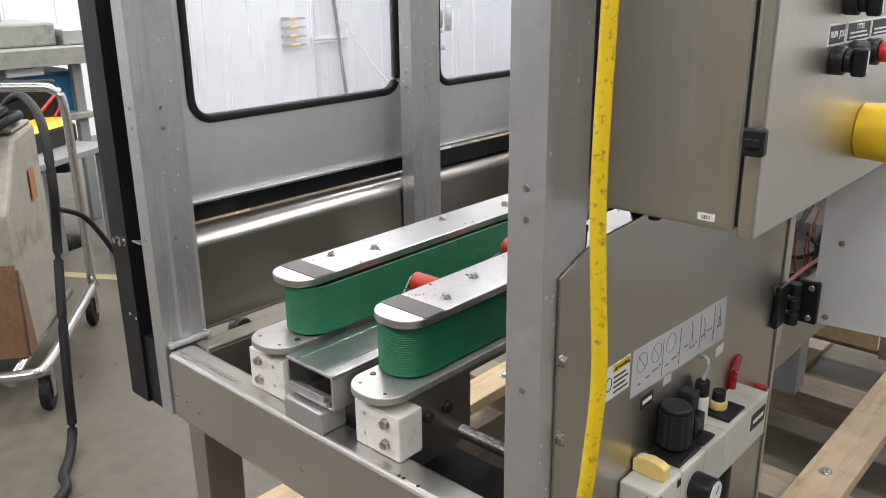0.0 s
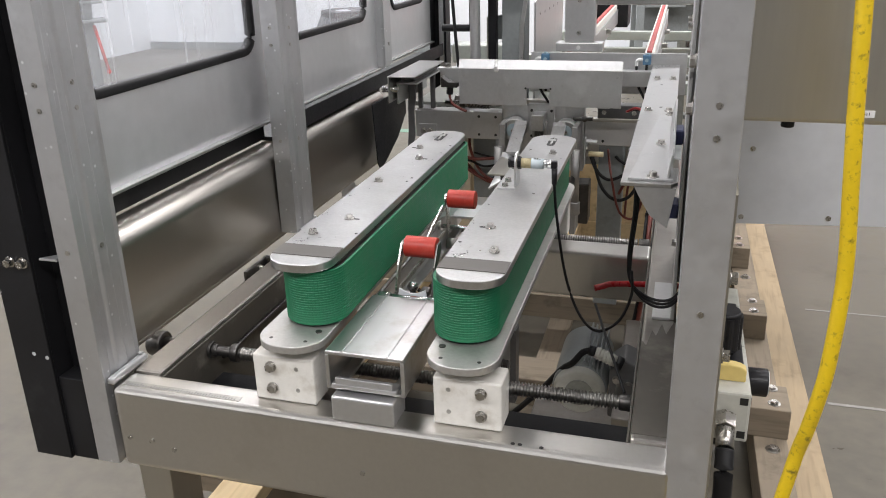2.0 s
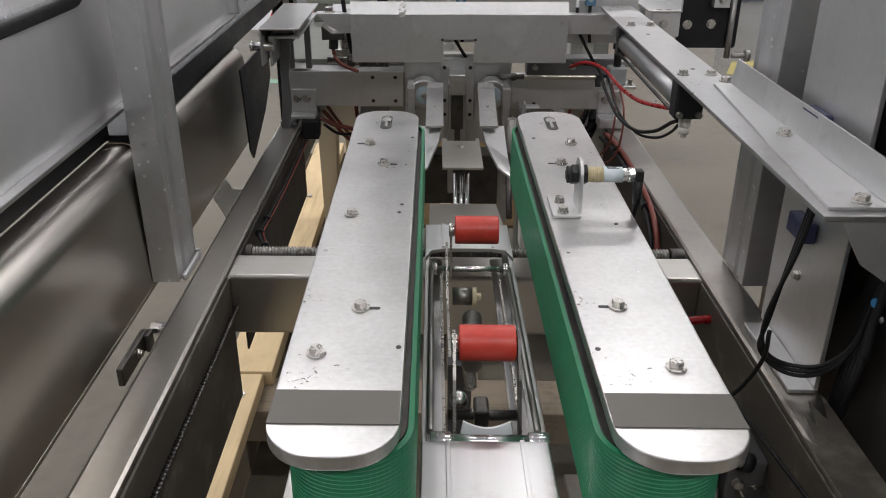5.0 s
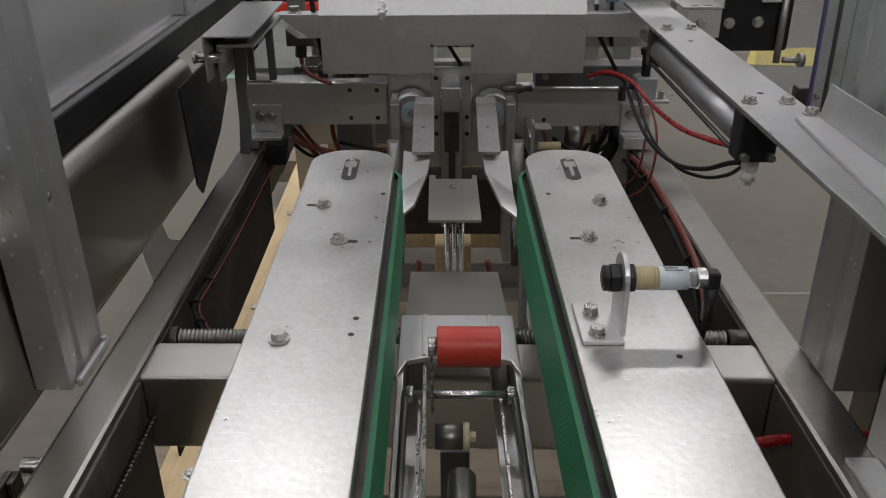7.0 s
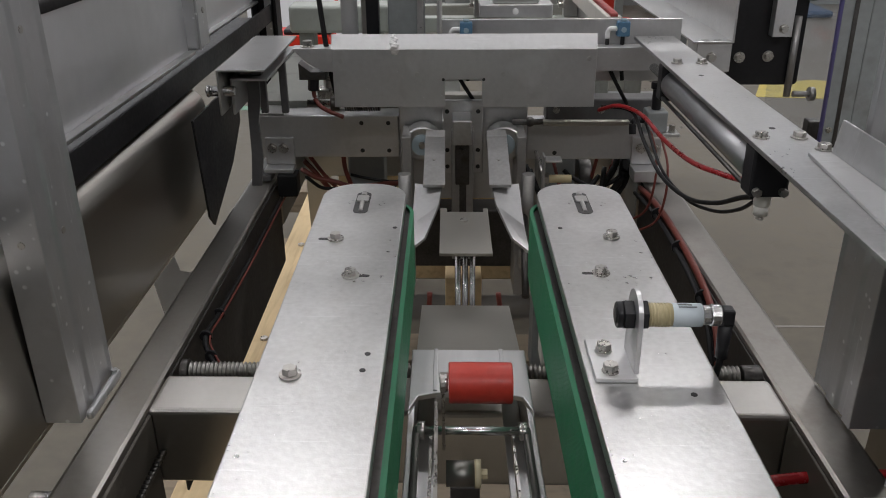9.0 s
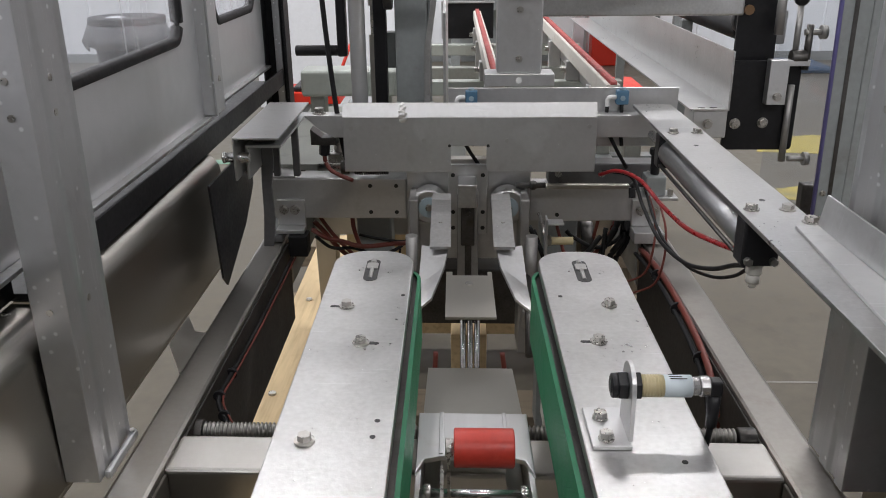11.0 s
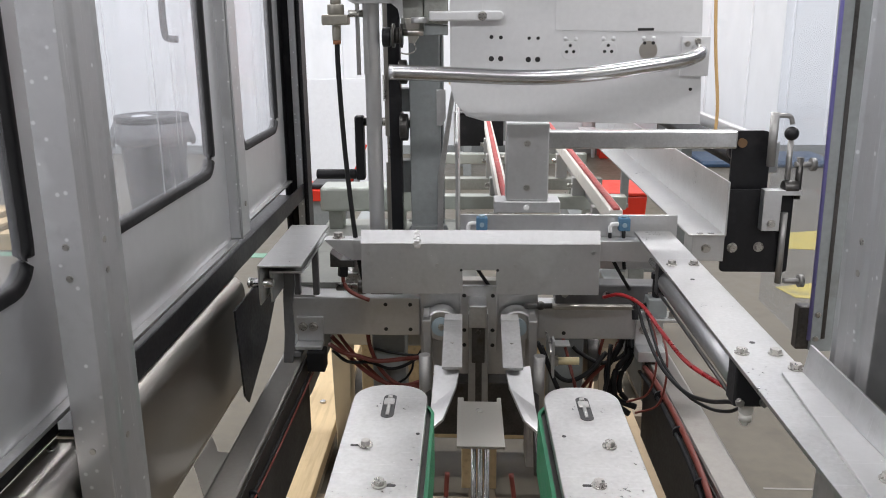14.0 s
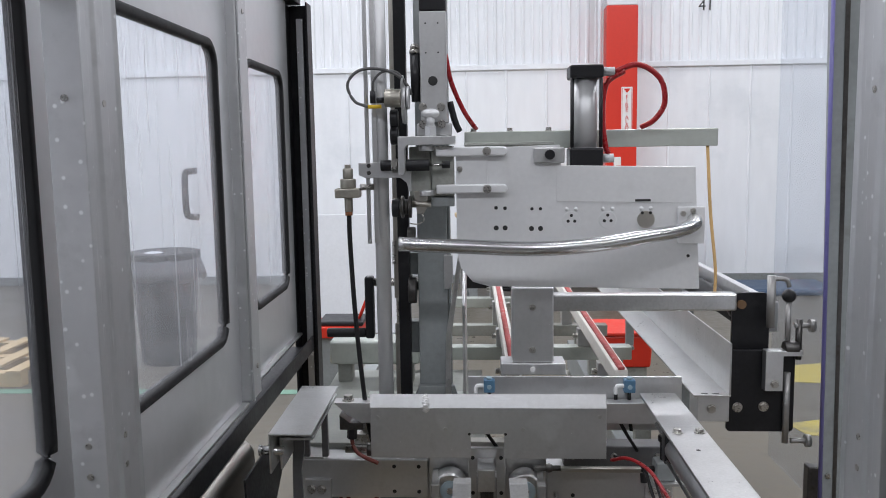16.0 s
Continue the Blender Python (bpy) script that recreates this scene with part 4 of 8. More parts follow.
part("rear_top", Shape().prism([(-0.067, 0.735), (-0.067, 0.62), (-0.058, 0.646), (-0.040, 0.652), (0.028, 0.652), (0.046, 0.646), (0.055, 0.62), (0.055, 0.735)], "z", 0.884, 0.89, 0.001), ALU_X, ch)
for rx in (-0.041, 0.029):
    part("ridge", Shape().box(rx - 0.0022, rx + 0.0022, 0.021, 0.226, 0.89, 0.8915, 0.0006), ALU_X, ch)
    part("ridge", Shape().box(rx - 0.0022, rx + 0.0022, 0.655, 0.735, 0.89, 0.8915, 0.0006), ALU_X, ch)
part("ramp", Shape().prism([(0.736, 0.888), (0.736, 0.884), (0.90, 0.852), (0.90, 0.856)], "x", -0.062, 0.050), STEEL_B, ch, "sloping stainless ramp sheet")
part("steel_pad", Shape().box(-0.054, 0.043, 0.0, 0.055, 0.7875, 0.827, 0.003), ALU_D, ch)
part("mouth_plate", Shape().box(-0.056, 0.044, 0.012, 0.036, 0.8335, 0.842, 0.002).box(-0.05, 0.038, 0.012, 0.018, 0.842, 0.852, 0.001), ALU_D, ch)

rm = thing("roller_arm", (0, 0.45, 0.84), "folding steel linkage with two red urethane rollers in the channel", "roller arm")
for y, z, r0, r1 in ((0.301, 0.952, -0.029, 0.027), (0.575, 0.953, -0.027, 0.029)):
    rl = part("roller", Shape().cyl((r0, y, z), (r1, y, z), 0.0183, seg=28, bevel=0.0015), RED, rm, "red urethane roller")
    part("hub", Shape().cyl((r0 - 0.008, y, z), (r0 - 0.0002, y, z), 0.009, bevel=0.001), BOLT, rl)
part("side_link", Shape().prism([(0.242, 0.872), (0.256, 0.866), (0.285, 0.925), (0.312, 0.948), (0.310, 0.962), (0.292, 0.962), (0.268, 0.930)], "x", -0.0355, -0.0325), BOLT, rm)
part("side_link", Shape().prism([(0.242, 0.872), (0.256, 0.866), (0.285, 0.925), (0.312, 0.948), (0.310, 0.962), (0.292, 0.962), (0.268, 0.930)], "x", 0.0285, 0.0312), DARKSTEEL, rm)
part("side_link", Shape().prism([(0.584, 0.872), (0.598, 0.872), (0.594, 0.925), (0.586, 0.955), (0.575, 0.963), (0.565, 0.955), (0.572, 0.925)], "x", -0.0335, -0.0305), BOLT, rm)
part("long_link", Shape().prism([(0.30, 0.936), (0.31, 0.930), (0.45, 0.902), (0.57, 0.930), (0.565, 0.940), (0.45, 0.912)], "x", -0.0395, -0.0365), BOLT, rm)
part("long_link", Shape().prism([(0.26, 0.874), (0.262, 0.866), (0.60, 0.866), (0.60, 0.876)], "x", -0.046, -0.043), BOLT, rm)
part("long_link", Shape().prism([(0.26, 0.872), (0.262, 0.866), (0.60, 0.868), (0.60, 0.878)], "x", 0.032, 0.0345), BOLT, rm)
for y, z, x0_, x1_, r in ((0.233, 0.884, -0.058, 0.046, 0.0065), (0.597, 0.885, -0.058, 0.046, 0.0042)):
    part("cross_pin", Shape().cyl((x0_, y, z), (x1_, y, z), r), CHROME, rm)
for x in (-0.058, 0.036):
    part("pin_collar", Shape().cyl((x, 0.233, 0.884), (x + 0.02, 0.233, 0.884), 0.009, bevel=0.001), CHROME, rm)
    part("edge_rod", Shape().cyl((x + (0.0 if x < 0 else 0.01), 0.24, 0.889), (x + (0.0 if x < 0 else 0.01), 0.60, 0.885), 0.0035, seg=10), SCREW, rm)
for x in (-0.0575, 0.0385):
    part("pin_collar", Shape().cyl((x, 0.597, 0.885), (x + 0.0075, 0.597, 0.885), 0.0085, bevel=0.001), BOLT, rm)
part("bobbin", Shape().cyl((-0.030, 0.566, 0.86), (-0.004, 0.566, 0.86), 0.012), SCREW, rm)
part("bobbin_cap", Shape().cyl((-0.004, 0.566, 0.86), (0.002, 0.566, 0.86), 0.013).cyl((0.002, 0.566, 0.86), (0.008, 0.566, 0.86), 0.005, seg=6, smooth=False), IVORY, rm, "cream plastic end cap")
part("damper_body", Shape().cyl((-0.010, 0.42, 0.846), (-0.006, 0.515, 0.858), 0.0125, seg=20, bevel=0.002), SCREW, rm, "dull steel damper body")
part("ball_joint", Shape().ball((-0.028, 0.325, 0.866), 0.010).cyl((-0.028, 0.325, 0.852), (-0.028, 0.325, 0.862), 0.006), CHROME, rm)
part("clevis", Shape().box(-0.012, 0.004, 0.305, 0.335, 0.835, 0.865, 0.003).cyl((-0.04, 0.32, 0.85), (0.036, 0.32, 0.85), 0.006), DARKSTEEL, rm)
saddle = [(-0.031, 0.868)] + [(-0.026 + 0.046 * i / 8, 0.897 - 0.008 * math.sin(math.pi * i / 8)) for i in range(9)] + [(0.025, 0.868)]
part("saddle_plate", Shape().prism(saddle, "y", 0.2455, 0.2485, 0.0004), WHITE, rm, "white notched saddle plate")
for x in (-0.02, 0.014):
    part("saddle_screw", Shape().bolt((x, 0.2455, 0.876), 0.0035, 0.003, 1.3, "y", -1), BOLT, rm)
spring = [(-0.012 + 0.007 * math.cos(i * 0.9), 0.40 + i * 0.0006, 0.83 + 0.007 * math.sin(i * 0.9)) for i in range(140)]
part("spring", Shape().sweep(spring, ring(0.0011, 5)), CHROME, rm, "bright coil spring")

# ---- control box, side guard panel and air unit ----
cb = thing("control_box", (0.56, 0.42, 1.228), "brushed stainless control enclosure with a hinged door and switches", "control box")
part("body", Shape().box(0.474, 0.645, 0.107, 0.78, 1.228, 2.05, 0.006, 3), ENCLOSURE, cb)
part("door", Shape().box(0.649, 0.668, 0.104, 0.783, 1.224, 2.05, 0.005, 3), ENCLOSURE, cb, "brushed stainless door with rolled edge")
part("door_seal", Shape().box(0.6452, 0.6488, 0.112, 0.775, 1.235, 2.04, 0), RUBBER, cb)
lt = part("latch", Shape().box(0.651, 0.674, 0.090, 0.1035, 1.317, 1.346, 0.003), PLASTIC, cb, "black plastic door latch")
part("latch_rib", Shape().box(0.654, 0.671, 0.086, 0.0898, 1.327, 1.336, 0.001), PLASTIC, lt)
tag = part("tag_label", Shape().box(0.604, 0.624, 0.1056, 0.1068, 1.2375, 1.2455, 0), LABELW, cb, "small white printed tag")
lettering("tag_text", "LS11", 0.0052, pose(0.614 - LEAN_X * 0.1, 0.1052, 1.2415, 90), INK, tag)
part("drain_plug", Shape().cyl((0.535, 0.14, 1.216), (0.535, 0.14, 1.2278), 0.008, bevel=0.002), PLASTIC, cb)


def selector(y, z, kind):
    base = part("switch_bezel", Shape().cyl((0.6682, y, z), (0.683, y, z), 0.0165, bevel=0.002), PLASTIC, cb, "black selector switch")
    part("switch_knob", Shape().cyl((0.6832, y, z), (0.690, y, z), 0.013, bevel=0.001), PLASTIC, base)
    part("switch_lever", Shape().box(0.690, 0.706, y - 0.005, y + 0.005, z - 0.017, z + 0.015, 0.003), PLASTIC, base)
    part("switch_mark", Shape().box(0.7062, 0.7068, y - 0.0015, y + 0.0015, z - 0.012, z + 0.012, 0), LABELW, base)


selector(0.287, 1.398, 0)
selector(0.313, 1.463, 0)
part("push_button", Shape().cyl((0.6682, 0.352, 1.399), (0.686, 0.352, 1.399), 0.0175, bevel=0.002), PLASTIC, cb, "black push button")
pb = part("push_button", Shape().cyl((0.6682, 0.415, 1.399), (0.684, 0.415, 1.399), 0.0165, bevel=0.002), PLASTIC, cb)
part("button_lens", Shape().cyl((0.6842, 0.415, 1.399), (0.694, 0.415, 1.399), 0.0125, bevel=0.002), REDPAINT, pb, "red push button")
for y, rows, hw in ((0.290, 0, 0.026), (0.370, 2, 0.043), (0.462, 2, 0.040)):
    lg = part("legend_plate", Shape().box(0.6682, 0.6692, y - hw, y + hw, 1.4165, 1.4365, 0.0003), INK, cb, "black engraved legend plate")
    part("legend_border", Shape().box(0.6680, 0.6688, y - hw - 0.0025, y + hw + 0.0025, 1.4145, 1.4385, 0), LABELW, lg)
    for k in range(rows):
        part("print_bar", Shape().box(0.6692, 0.6696, y - hw + 0.008, y + hw - 0.008 - 0.006 * (k % 2), 1.419 + k * 0.005, 1.421 + k * 0.005, 0), LABELW, lg)
lettering("legend_text", "RUN  JOG", 0.0105, pose(0.6699 - LEAN_X * 0.29, 0.290, 1.4265, 90, 0, 90), LABELW, cb)
lettering("legend_text", "CYCLE", 0.009, pose(0.6700 - LEAN_X * 0.37, 0.370, 1.4315, 90, 0, 90), LABELW, cb)
st = part("stop_guard", Shape().cyl((0.6682, 0.441, 1.296), (0.722, 0.441, 1.296), 0.036, 0.039, 28, 0.002), YPLASTIC, cb, "round yellow stop button guard")
part("stop_button", Shape().cyl((0.722, 0.441, 1.296), (0.7235, 0.441, 1.296), 0.030, seg=28), REDPAINT, st, "red mushroom button inside the guard")

gp = thing("side_guard", (0.478, 0.4, 0.45), "stainless side guard panel with stickers and corner bolts", "side guard")
part("sheet", Shape().prism([(0.03, 0.42), (0.785, 0.42), (0.785, 1.22), (0.70, 1.222), (0.10, 1.185), (0.03, 1.157)], "x", 0.4745, 0.478, 0), STEEL_B, gp)
part("inner_liner", Shape().box(0.4695, 0.474, 0.10, 0.73, 0.42, 1.17, 0.001), LINER, gp, "stainless inner liner with shade put into its colour")
part("edge_lip", Shape().box(0.4785, 0.482, 0.776, 0.786, 0.42, 1.18, 0.001), STEEL, gp)
for y, z in ((0.036, 1.05), (0.036, 0.944), (0.755, 0.93), (0.755, 0.72)):
    part("panel_bolt", Shape().bolt((0.478, y, z), 0.0075, 0.008, 1.3, "x", 1), BOLT, gp)


def plate_yz(y0, y1, z0, z1, x=0.4782, t=0.0006):
    return Shape().box(x, x + t, y0, y1, z0, z1, 0)


s1 = part("warning_sticker", plate_yz(0.142, 0.208, 0.948, 0.998), LABELW, gp, "white warning sticker with a yellow head")
part("yellow_head", plate_yz(0.162, 0.206, 0.986, 0.997, 0.4789), YPLASTIC, s1)
lettering("warning_text", "WARNING", 0.007, pose(0.4797 - LEAN_X * 0.186, 0.188, 0.9905, 90, 0, 90), INK, s1)
part("warning_triangle", Shape().prism([(0.164, 0.9875), (0.172, 0.9875), (0.168, 0.9945)], "x", 0.4795, 0.4799), INK, s1)
for k in range(4):
    part("print_bar", plate_yz(0.165, 0.203 - 0.006 * (k % 2), 0.954 + k * 0.0075, 0.9565 + k * 0.0075, 0.4789), INK, s1)
part("pictogram_ring", Shape().sweep([(0.4791, 0.152 + 0.0075 * math.cos(a * 0.35), 0.972 + 0.010 * math.sin(a * 0.35)) for a in range(18)], ring(0.0007, 4), closed=True), INK, s1)
s2 = part("instruction_sticker", Shape().prism([(0.215, 0.925), (0.525, 0.912), (0.525, 0.988), (0.215, 0.998)], "x", 0.4782, 0.4788), LABELG, gp, "long grey sticker with line pictograms")
for i, y in enumerate((0.243, 0.285, 0.33)):
    rg = [(0.4791, y + 0.015 * math.cos(a * 0.35), 0.972 + 0.015 * math.sin(a * 0.35)) for a in range(18)]
    part("pictogram_ring", Shape().sweep(rg, ring(0.00045, 4), closed=True), GREYINK, s2)
    if i < 2:
        part("pictogram_bar", Shape().sweep([(0.4791, y - 0.010, 0.983), (0.4791, y + 0.010, 0.961)], ring(0.00045, 4)), GREYINK, s2)
for i in range(14):
    y = 0.235 + 0.02 * i
    part("print_bar", plate_yz(y, y + 0.006 + 0.006 * (i % 3), 0.938 + 0.003 * (i % 4), 0.9405 + 0.003 * (i % 4), 0.4789), GREYINK, s2)
for y in (0.305, 0.36, 0.43, 0.48):
    part("divider", plate_yz(y, y + 0.0008, 0.925, 0.985, 0.4789), GREYINK, s2)
for y, z in ((0.40, 0.965), (0.445, 0.955), (0.50, 0.96)):
    part("pictogram_figure", Shape().sweep([(0.4791, y - 0.006, z - 0.02), (0.4791, y, z), (0.4791, y + 0.006, z - 0.02), (0.4791, y, z + 0.012), (0.4791, y - 0.004, z + 0.02)], ring(0.00045, 4)), GREYINK, s2)
pl = part("name_plate", plate_yz(0.248, 0.284, 0.893, 0.913), INK, gp, "small black engraved plate")
part("print_bar", plate_yz(0.253, 0.279, 0.900, 0.906, 0.4789), LABELW, pl)
part("name_plate", plate_yz(0.315, 0.34, 0.905, 0.923), LABELG, gp)
part("name_plate", plate_yz(0.50, 0.53, 0.885, 0.902), LABELW, gp)

# black hinge and the white panel beyond
hg = thing("panel_hinge", (0.50, 0.8, 0.86), "black moulded hinge joining guard panel and white sheet", "hinge")
part("leaf", Shape().box(0.4785, 0.490, 0.745, 0.79, 0.855, 0.939, 0.003), PLASTIC, hg)
part("leaf", Shape().box(0.500, 0.537, 0.815, 0.828, 0.855, 0.939, 0.003), PLASTIC, hg)
for z in (0.862, 0.892, 0.922):
    part("knuckle", Shape().cyl((0.495, 0.806, z - 0.012), (0.495, 0.806, z + 0.012), 0.013, bevel=0.002), PLASTIC, hg)
for z in (0.867, 0.927):
    part("hinge_screw", Shape().bolt((0.523, 0.815, z), 0.005, 0.003, 1.2, "y", -1), BOLT, hg)
wp = thing("swing_door", (1.1, 0.84, 0.86), "large white sheet door standing open on a black hinge", "door")
part("sheet", Shape().prism([(0.522, 0.855), (1.75, 0.91), (1.75, 1.36), (0.522, 1.31)], "y", 0.830, 0.838, 0.001), WHITE, wp)
for i in range(7):
    part("panel_screw", Shape().cyl((0.55 + 0.17 * i, 0.830, 0.872 + 0.0077 * i), (0.55 + 0.17 * i, 0.828, 0.872 + 0.0077 * i), 0.0055, seg=12), BOLT, wp)
part("panel_screw", Shape().cyl((0.56, 0.830, 1.02), (0.56, 0.828, 1.02), 0.0055, seg=12), BOLT, wp)

# air preparation unit on the guard panel
au = thing("air_unit", (0.52, 0.3, 0.72), "grey modular air preparation unit with regulator knob and gauge", "air regulator")
for nm, y0, y1, m_ in (("shutoff_body", 0.125, 0.205, AIRGREY), ("regulator_body", 0.2055, 0.285, AIRGREY), ("valve_body", 0.2855, 0.36, AIRGREY), ("outlet_body", 0.3605, 0.445, AIRGREY), ("end_body", 0.4455, 0.53, AIRGREY)):
    part(nm, Shape().box(0.4955, 0.555, y0, y1, 0.735, 0.818, 0.004), m_, au)
part("top_cover", Shape().box(0.486, 0.548, 0.208, 0.283, 0.818, 0.824, 0.002), PLASTIC, au)
part("top_cover", Shape().box(0.486, 0.548, 0.288, 0.33, 0.818, 0.823, 0.002), PLASTIC, au)
part("top_cover", Shape().box(0.486, 0.548, 0.38, 0.445, 0.818, 0.823, 0.002), PLASTIC, au)
part("shutoff_slider", Shape().prism([(0.496, 0.818), (0.548, 0.818), (0.548, 0.838), (0.540, 0.843), (0.522, 0.846), (0.504, 0.843), (0.496, 0.838)], "y", 0.160, 0.178, 0.002), CREAM, au, "pale yellow shut-off slider")
kn = Shape()
outline = []
for i in range(36):
    a = 2 * math.pi * i / 36
    r = 0.0265 if i % 3 else 0.0243
    outline.append((0.517 + r * math.cos(a), 0.247 + r * math.sin(a)))
kn.prism(outline, "z", 0.834, 0.890)
kn.cyl((0.517, 0.247, 0.890), (0.517, 0.247, 0.897), 0.0245, 0.0215, 24).cyl((0.517, 0.247, 0.824), (0.517, 0.247, 0.838), 0.017, seg=24)
part("regulator_knob", kn, PLASTIC, au, "fluted black regulator knob")
gg = part("gauge", Shape().cyl((0.555, 0.247, 0.775), (0.590, 0.247, 0.775), 0.023, seg=28, bevel=0.002), PLASTIC, au, "round pressure gauge")
part("dial", Shape().cyl((0.590, 0.247, 0.775), (0.5912, 0.247, 0.775), 0.020, seg=28), LABELW, gg)
part("needle", Shape().sweep([(0.5916, 0.247, 0.775), (0.5916, 0.255, 0.787)], ring(0.0006, 4)), INK, gg)
part("solenoid", Shape().box(0.497, 0.531, 0.292, 0.325, 0.823, 0.858, 0.003), PLASTIC, au, "black solenoid coil")
part("solenoid_plug", Shape().box(0.492, 0.520, 0.296, 0.323, 0.858, 0.893, 0.004), PLASTIC, au)
part("fitting", Shape().cyl((0.51, 0.352, 0.818), (0.51, 0.352, 0.868), 0.012, bevel=0.002), UHMW, au, "white push-in fitting")
part("fitting_cap", Shape().cyl((0.51, 0.352, 0.868), (0.51, 0.352, 0.894), 0.0115, bevel=0.002), PLASTIC, au)
part("sensor_lead", Shape().hose([(0.51, 0.352, 0.895), (0.512, 0.36, 0.92), (0.50, 0.37, 0.925), (0.482, 0.37, 0.915)], 0.0035), LABELG, au)
part("switch_cap", Shape().cyl((0.515, 0.41, 0.823), (0.515, 0.41, 0.855), 0.011, bevel=0.002), PLASTIC, au)
part("switch_neck", Shape().cyl((0.515, 0.41, 0.823), (0.515, 0.41, 0.838), 0.015, bevel=0.002), CREAM, au)
part("outlet_hose", Shape().hose([(0.50, 0.50, 0.81), (0.50, 0.505, 0.85), (0.495, 0.53, 0.862), (0.484, 0.56, 0.845), (0.4815, 0.575, 0.82)], 0.007), REDHOSE, au, "red air hose")
part("bowl", Shape().cyl((0.52, 0.405, 0.60), (0.52, 0.405, 0.735), 0.030, seg=24, bevel=0.006), PLASTIC, au, "black filter bowl")
part("bowl", Shape().cyl((0.52, 0.245, 0.66), (0.52, 0.245, 0.735), 0.024, seg=24, bevel=0.006), PLASTIC, au)
part("inlet_fitting", Shape().cyl((0.52, 0.124, 0.776), (0.52, 0.098, 0.770), 0.018, 0.016, 6, 0.001, False), BOLT, au)
part("inlet_fitting", Shape().cyl((0.52, 0.098, 0.770), (0.52, 0.070, 0.755), 0.013), BOLT, au)
part("supply_hose", Shape().hose([(0.52, 0.07, 0.755), (0.52, 0.045, 0.72), (0.525, 0.04, 0.60), (0.56, 0.06, 0.35), (0.62, 0.10, 0.10), (0.75, 0.2, 0.02)], 0.0135), RUBBER, au, "thick black supply hose")
for y, z in ((0.135, 0.805), (0.195, 0.805), (0.135, 0.75), (0.195, 0.75)):
    part("square_pocket", Shape().box(0.555, 0.5555, y - 0.006, y + 0.006, z - 0.006, z + 0.006, 0), INK, au)
for x in (0.487, 0.545):
    for z in (0.748, 0.805):
        part("square_pocket", Shape().box(x - 0.006, x + 0.006, 0.1246, 0.125, z - 0.006, z + 0.006, 0), INK, au)
part("maker_plate", Shape().box(0.555, 0.5556, 0.46, 0.52, 0.77, 0.80, 0), INK, au)
part("print_bar", Shape().box(0.5556, 0.556, 0.468, 0.512, 0.781, 0.788, 0), LABELW, au)

au.location += Vector((-0.016 - 0.025 * 0.072, 0.072, -0.016))

# hanging yellow cable
solo("yellow_cable", Shape().hose([(0.556, -0.02, 2.9), (0.558, -0.022, 1.9), (0.561, -0.027, 1.6), (0.5645, -0.034, 1.48), (0.570, -0.046, 1.36), (0.574, -0.052, 1.28), (0.580, -0.054, 1.20), (0.587, -0.055, 1.10), (0.584, -0.06, 1.0),
     (0.579, -0.059, 0.95), (0.573, -0.05, 0.90), (0.566, -0.04, 0.85), (0.548, -0.05, 0.72), (0.53, -0.1, 0.5), (0.53, -0.2, 0.2), (0.56, -0.32, 0.02), (0.75, -0.5, 0.010), (1.3, -0.8, 0.010)], 0.0083, 14, 10),
     YELLOW, "thick yellow cable with scuffed black print hanging from above", "cable", skew=False)

# inner sheet, cable bundle and upright plate on the right-hand side
ip = thing("inner_sheet", (0.445, 0.29, 1.21), "grey aluminium inner sheet above the cable opening", "panel")
part("sheet", Shape().prism([(0.088, 1.197), (0.47, 1.212), (0.47, 2.05), (0.088, 2.05)], "x", 0.438, 0.442), INNER, ip)
for z in (1.317, 1.262, 1.42):
    part("sheet_bolt", Shape().bolt((0.4195, 0.052, z - 0.01), 0.0065, 0.006, 1.3, "x", -1), BOLT, ip)
part("sheet_bolt", Shape().bolt((0.438, 0.16, 1.245), 0.006, 0.006, 1.3, "x", -1), BOLT, ip)
up = thing("upright_plate", (0.425, 0.55, 0.787), "bright aluminium upright plate with a foot flange", "plate")
part("web", Shape().prism([(0.46, 0.7875), (0.645, 0.7875), (0.645, 1.36), (0.445, 1.36), (0.445, 1.235), (0.46, 1.22)], "x", 0.418, 0.424, 0.001), ALU_D, up)
part("rear_web", Shape().box(0.424, 0.470, 0.640, 0.6445, 0.7875, 1.36, 0.001), ALU_D, up)
part("foot", Shape().box(0.385, 0.4175, 0.455, 0.62, 0.7875, 0.793, 0.001), ALU_D, up)
for y, z in ((0.60, 1.30), (0.50, 1.30), (0.56, 0.90)):
    part("plate_bolt", Shape().bolt((0.418, y, z), 0.006, 0.006, 1.3, "x", -1), BOLT, up)
for z, y in ((1.088, 0.548), (0.956, 0.53)):
    solo("stop_block", Shape().box(0.399, 0.4175, y, y + 0.05, z, z + 0.027, 0.003), NAVY, "small dark navy stop block", "block", group="stop blocks")
bund = thing("cable_bundle", (0.45, 0.35, 0.8), "bundle of black cables tied along the inner guard", "cable")
for i in range(15):
    j = 0.0042 * (i - 6)
    part("cable", Shape().hose([(0.45 + 0.004 * (i % 3), 0.21 + 0.018 * i, 1.26), (0.452, 0.25 + 0.0135 * i, 1.17), (0.455 + 0.3 * j, 0.39 + j, 1.06), (0.45 + 0.3 * j, 0.425 + j * 0.7, 0.94),
                               (0.447 + 0.3 * j, 0.43 + j, 0.87), (0.449, 0.45 + 0.5 * j, 0.78), (0.455, 0.48 + 0.3 * j, 0.66)][: 7 if i % 3 else 5], 0.0042, 7, 6), RUBBER, bund)
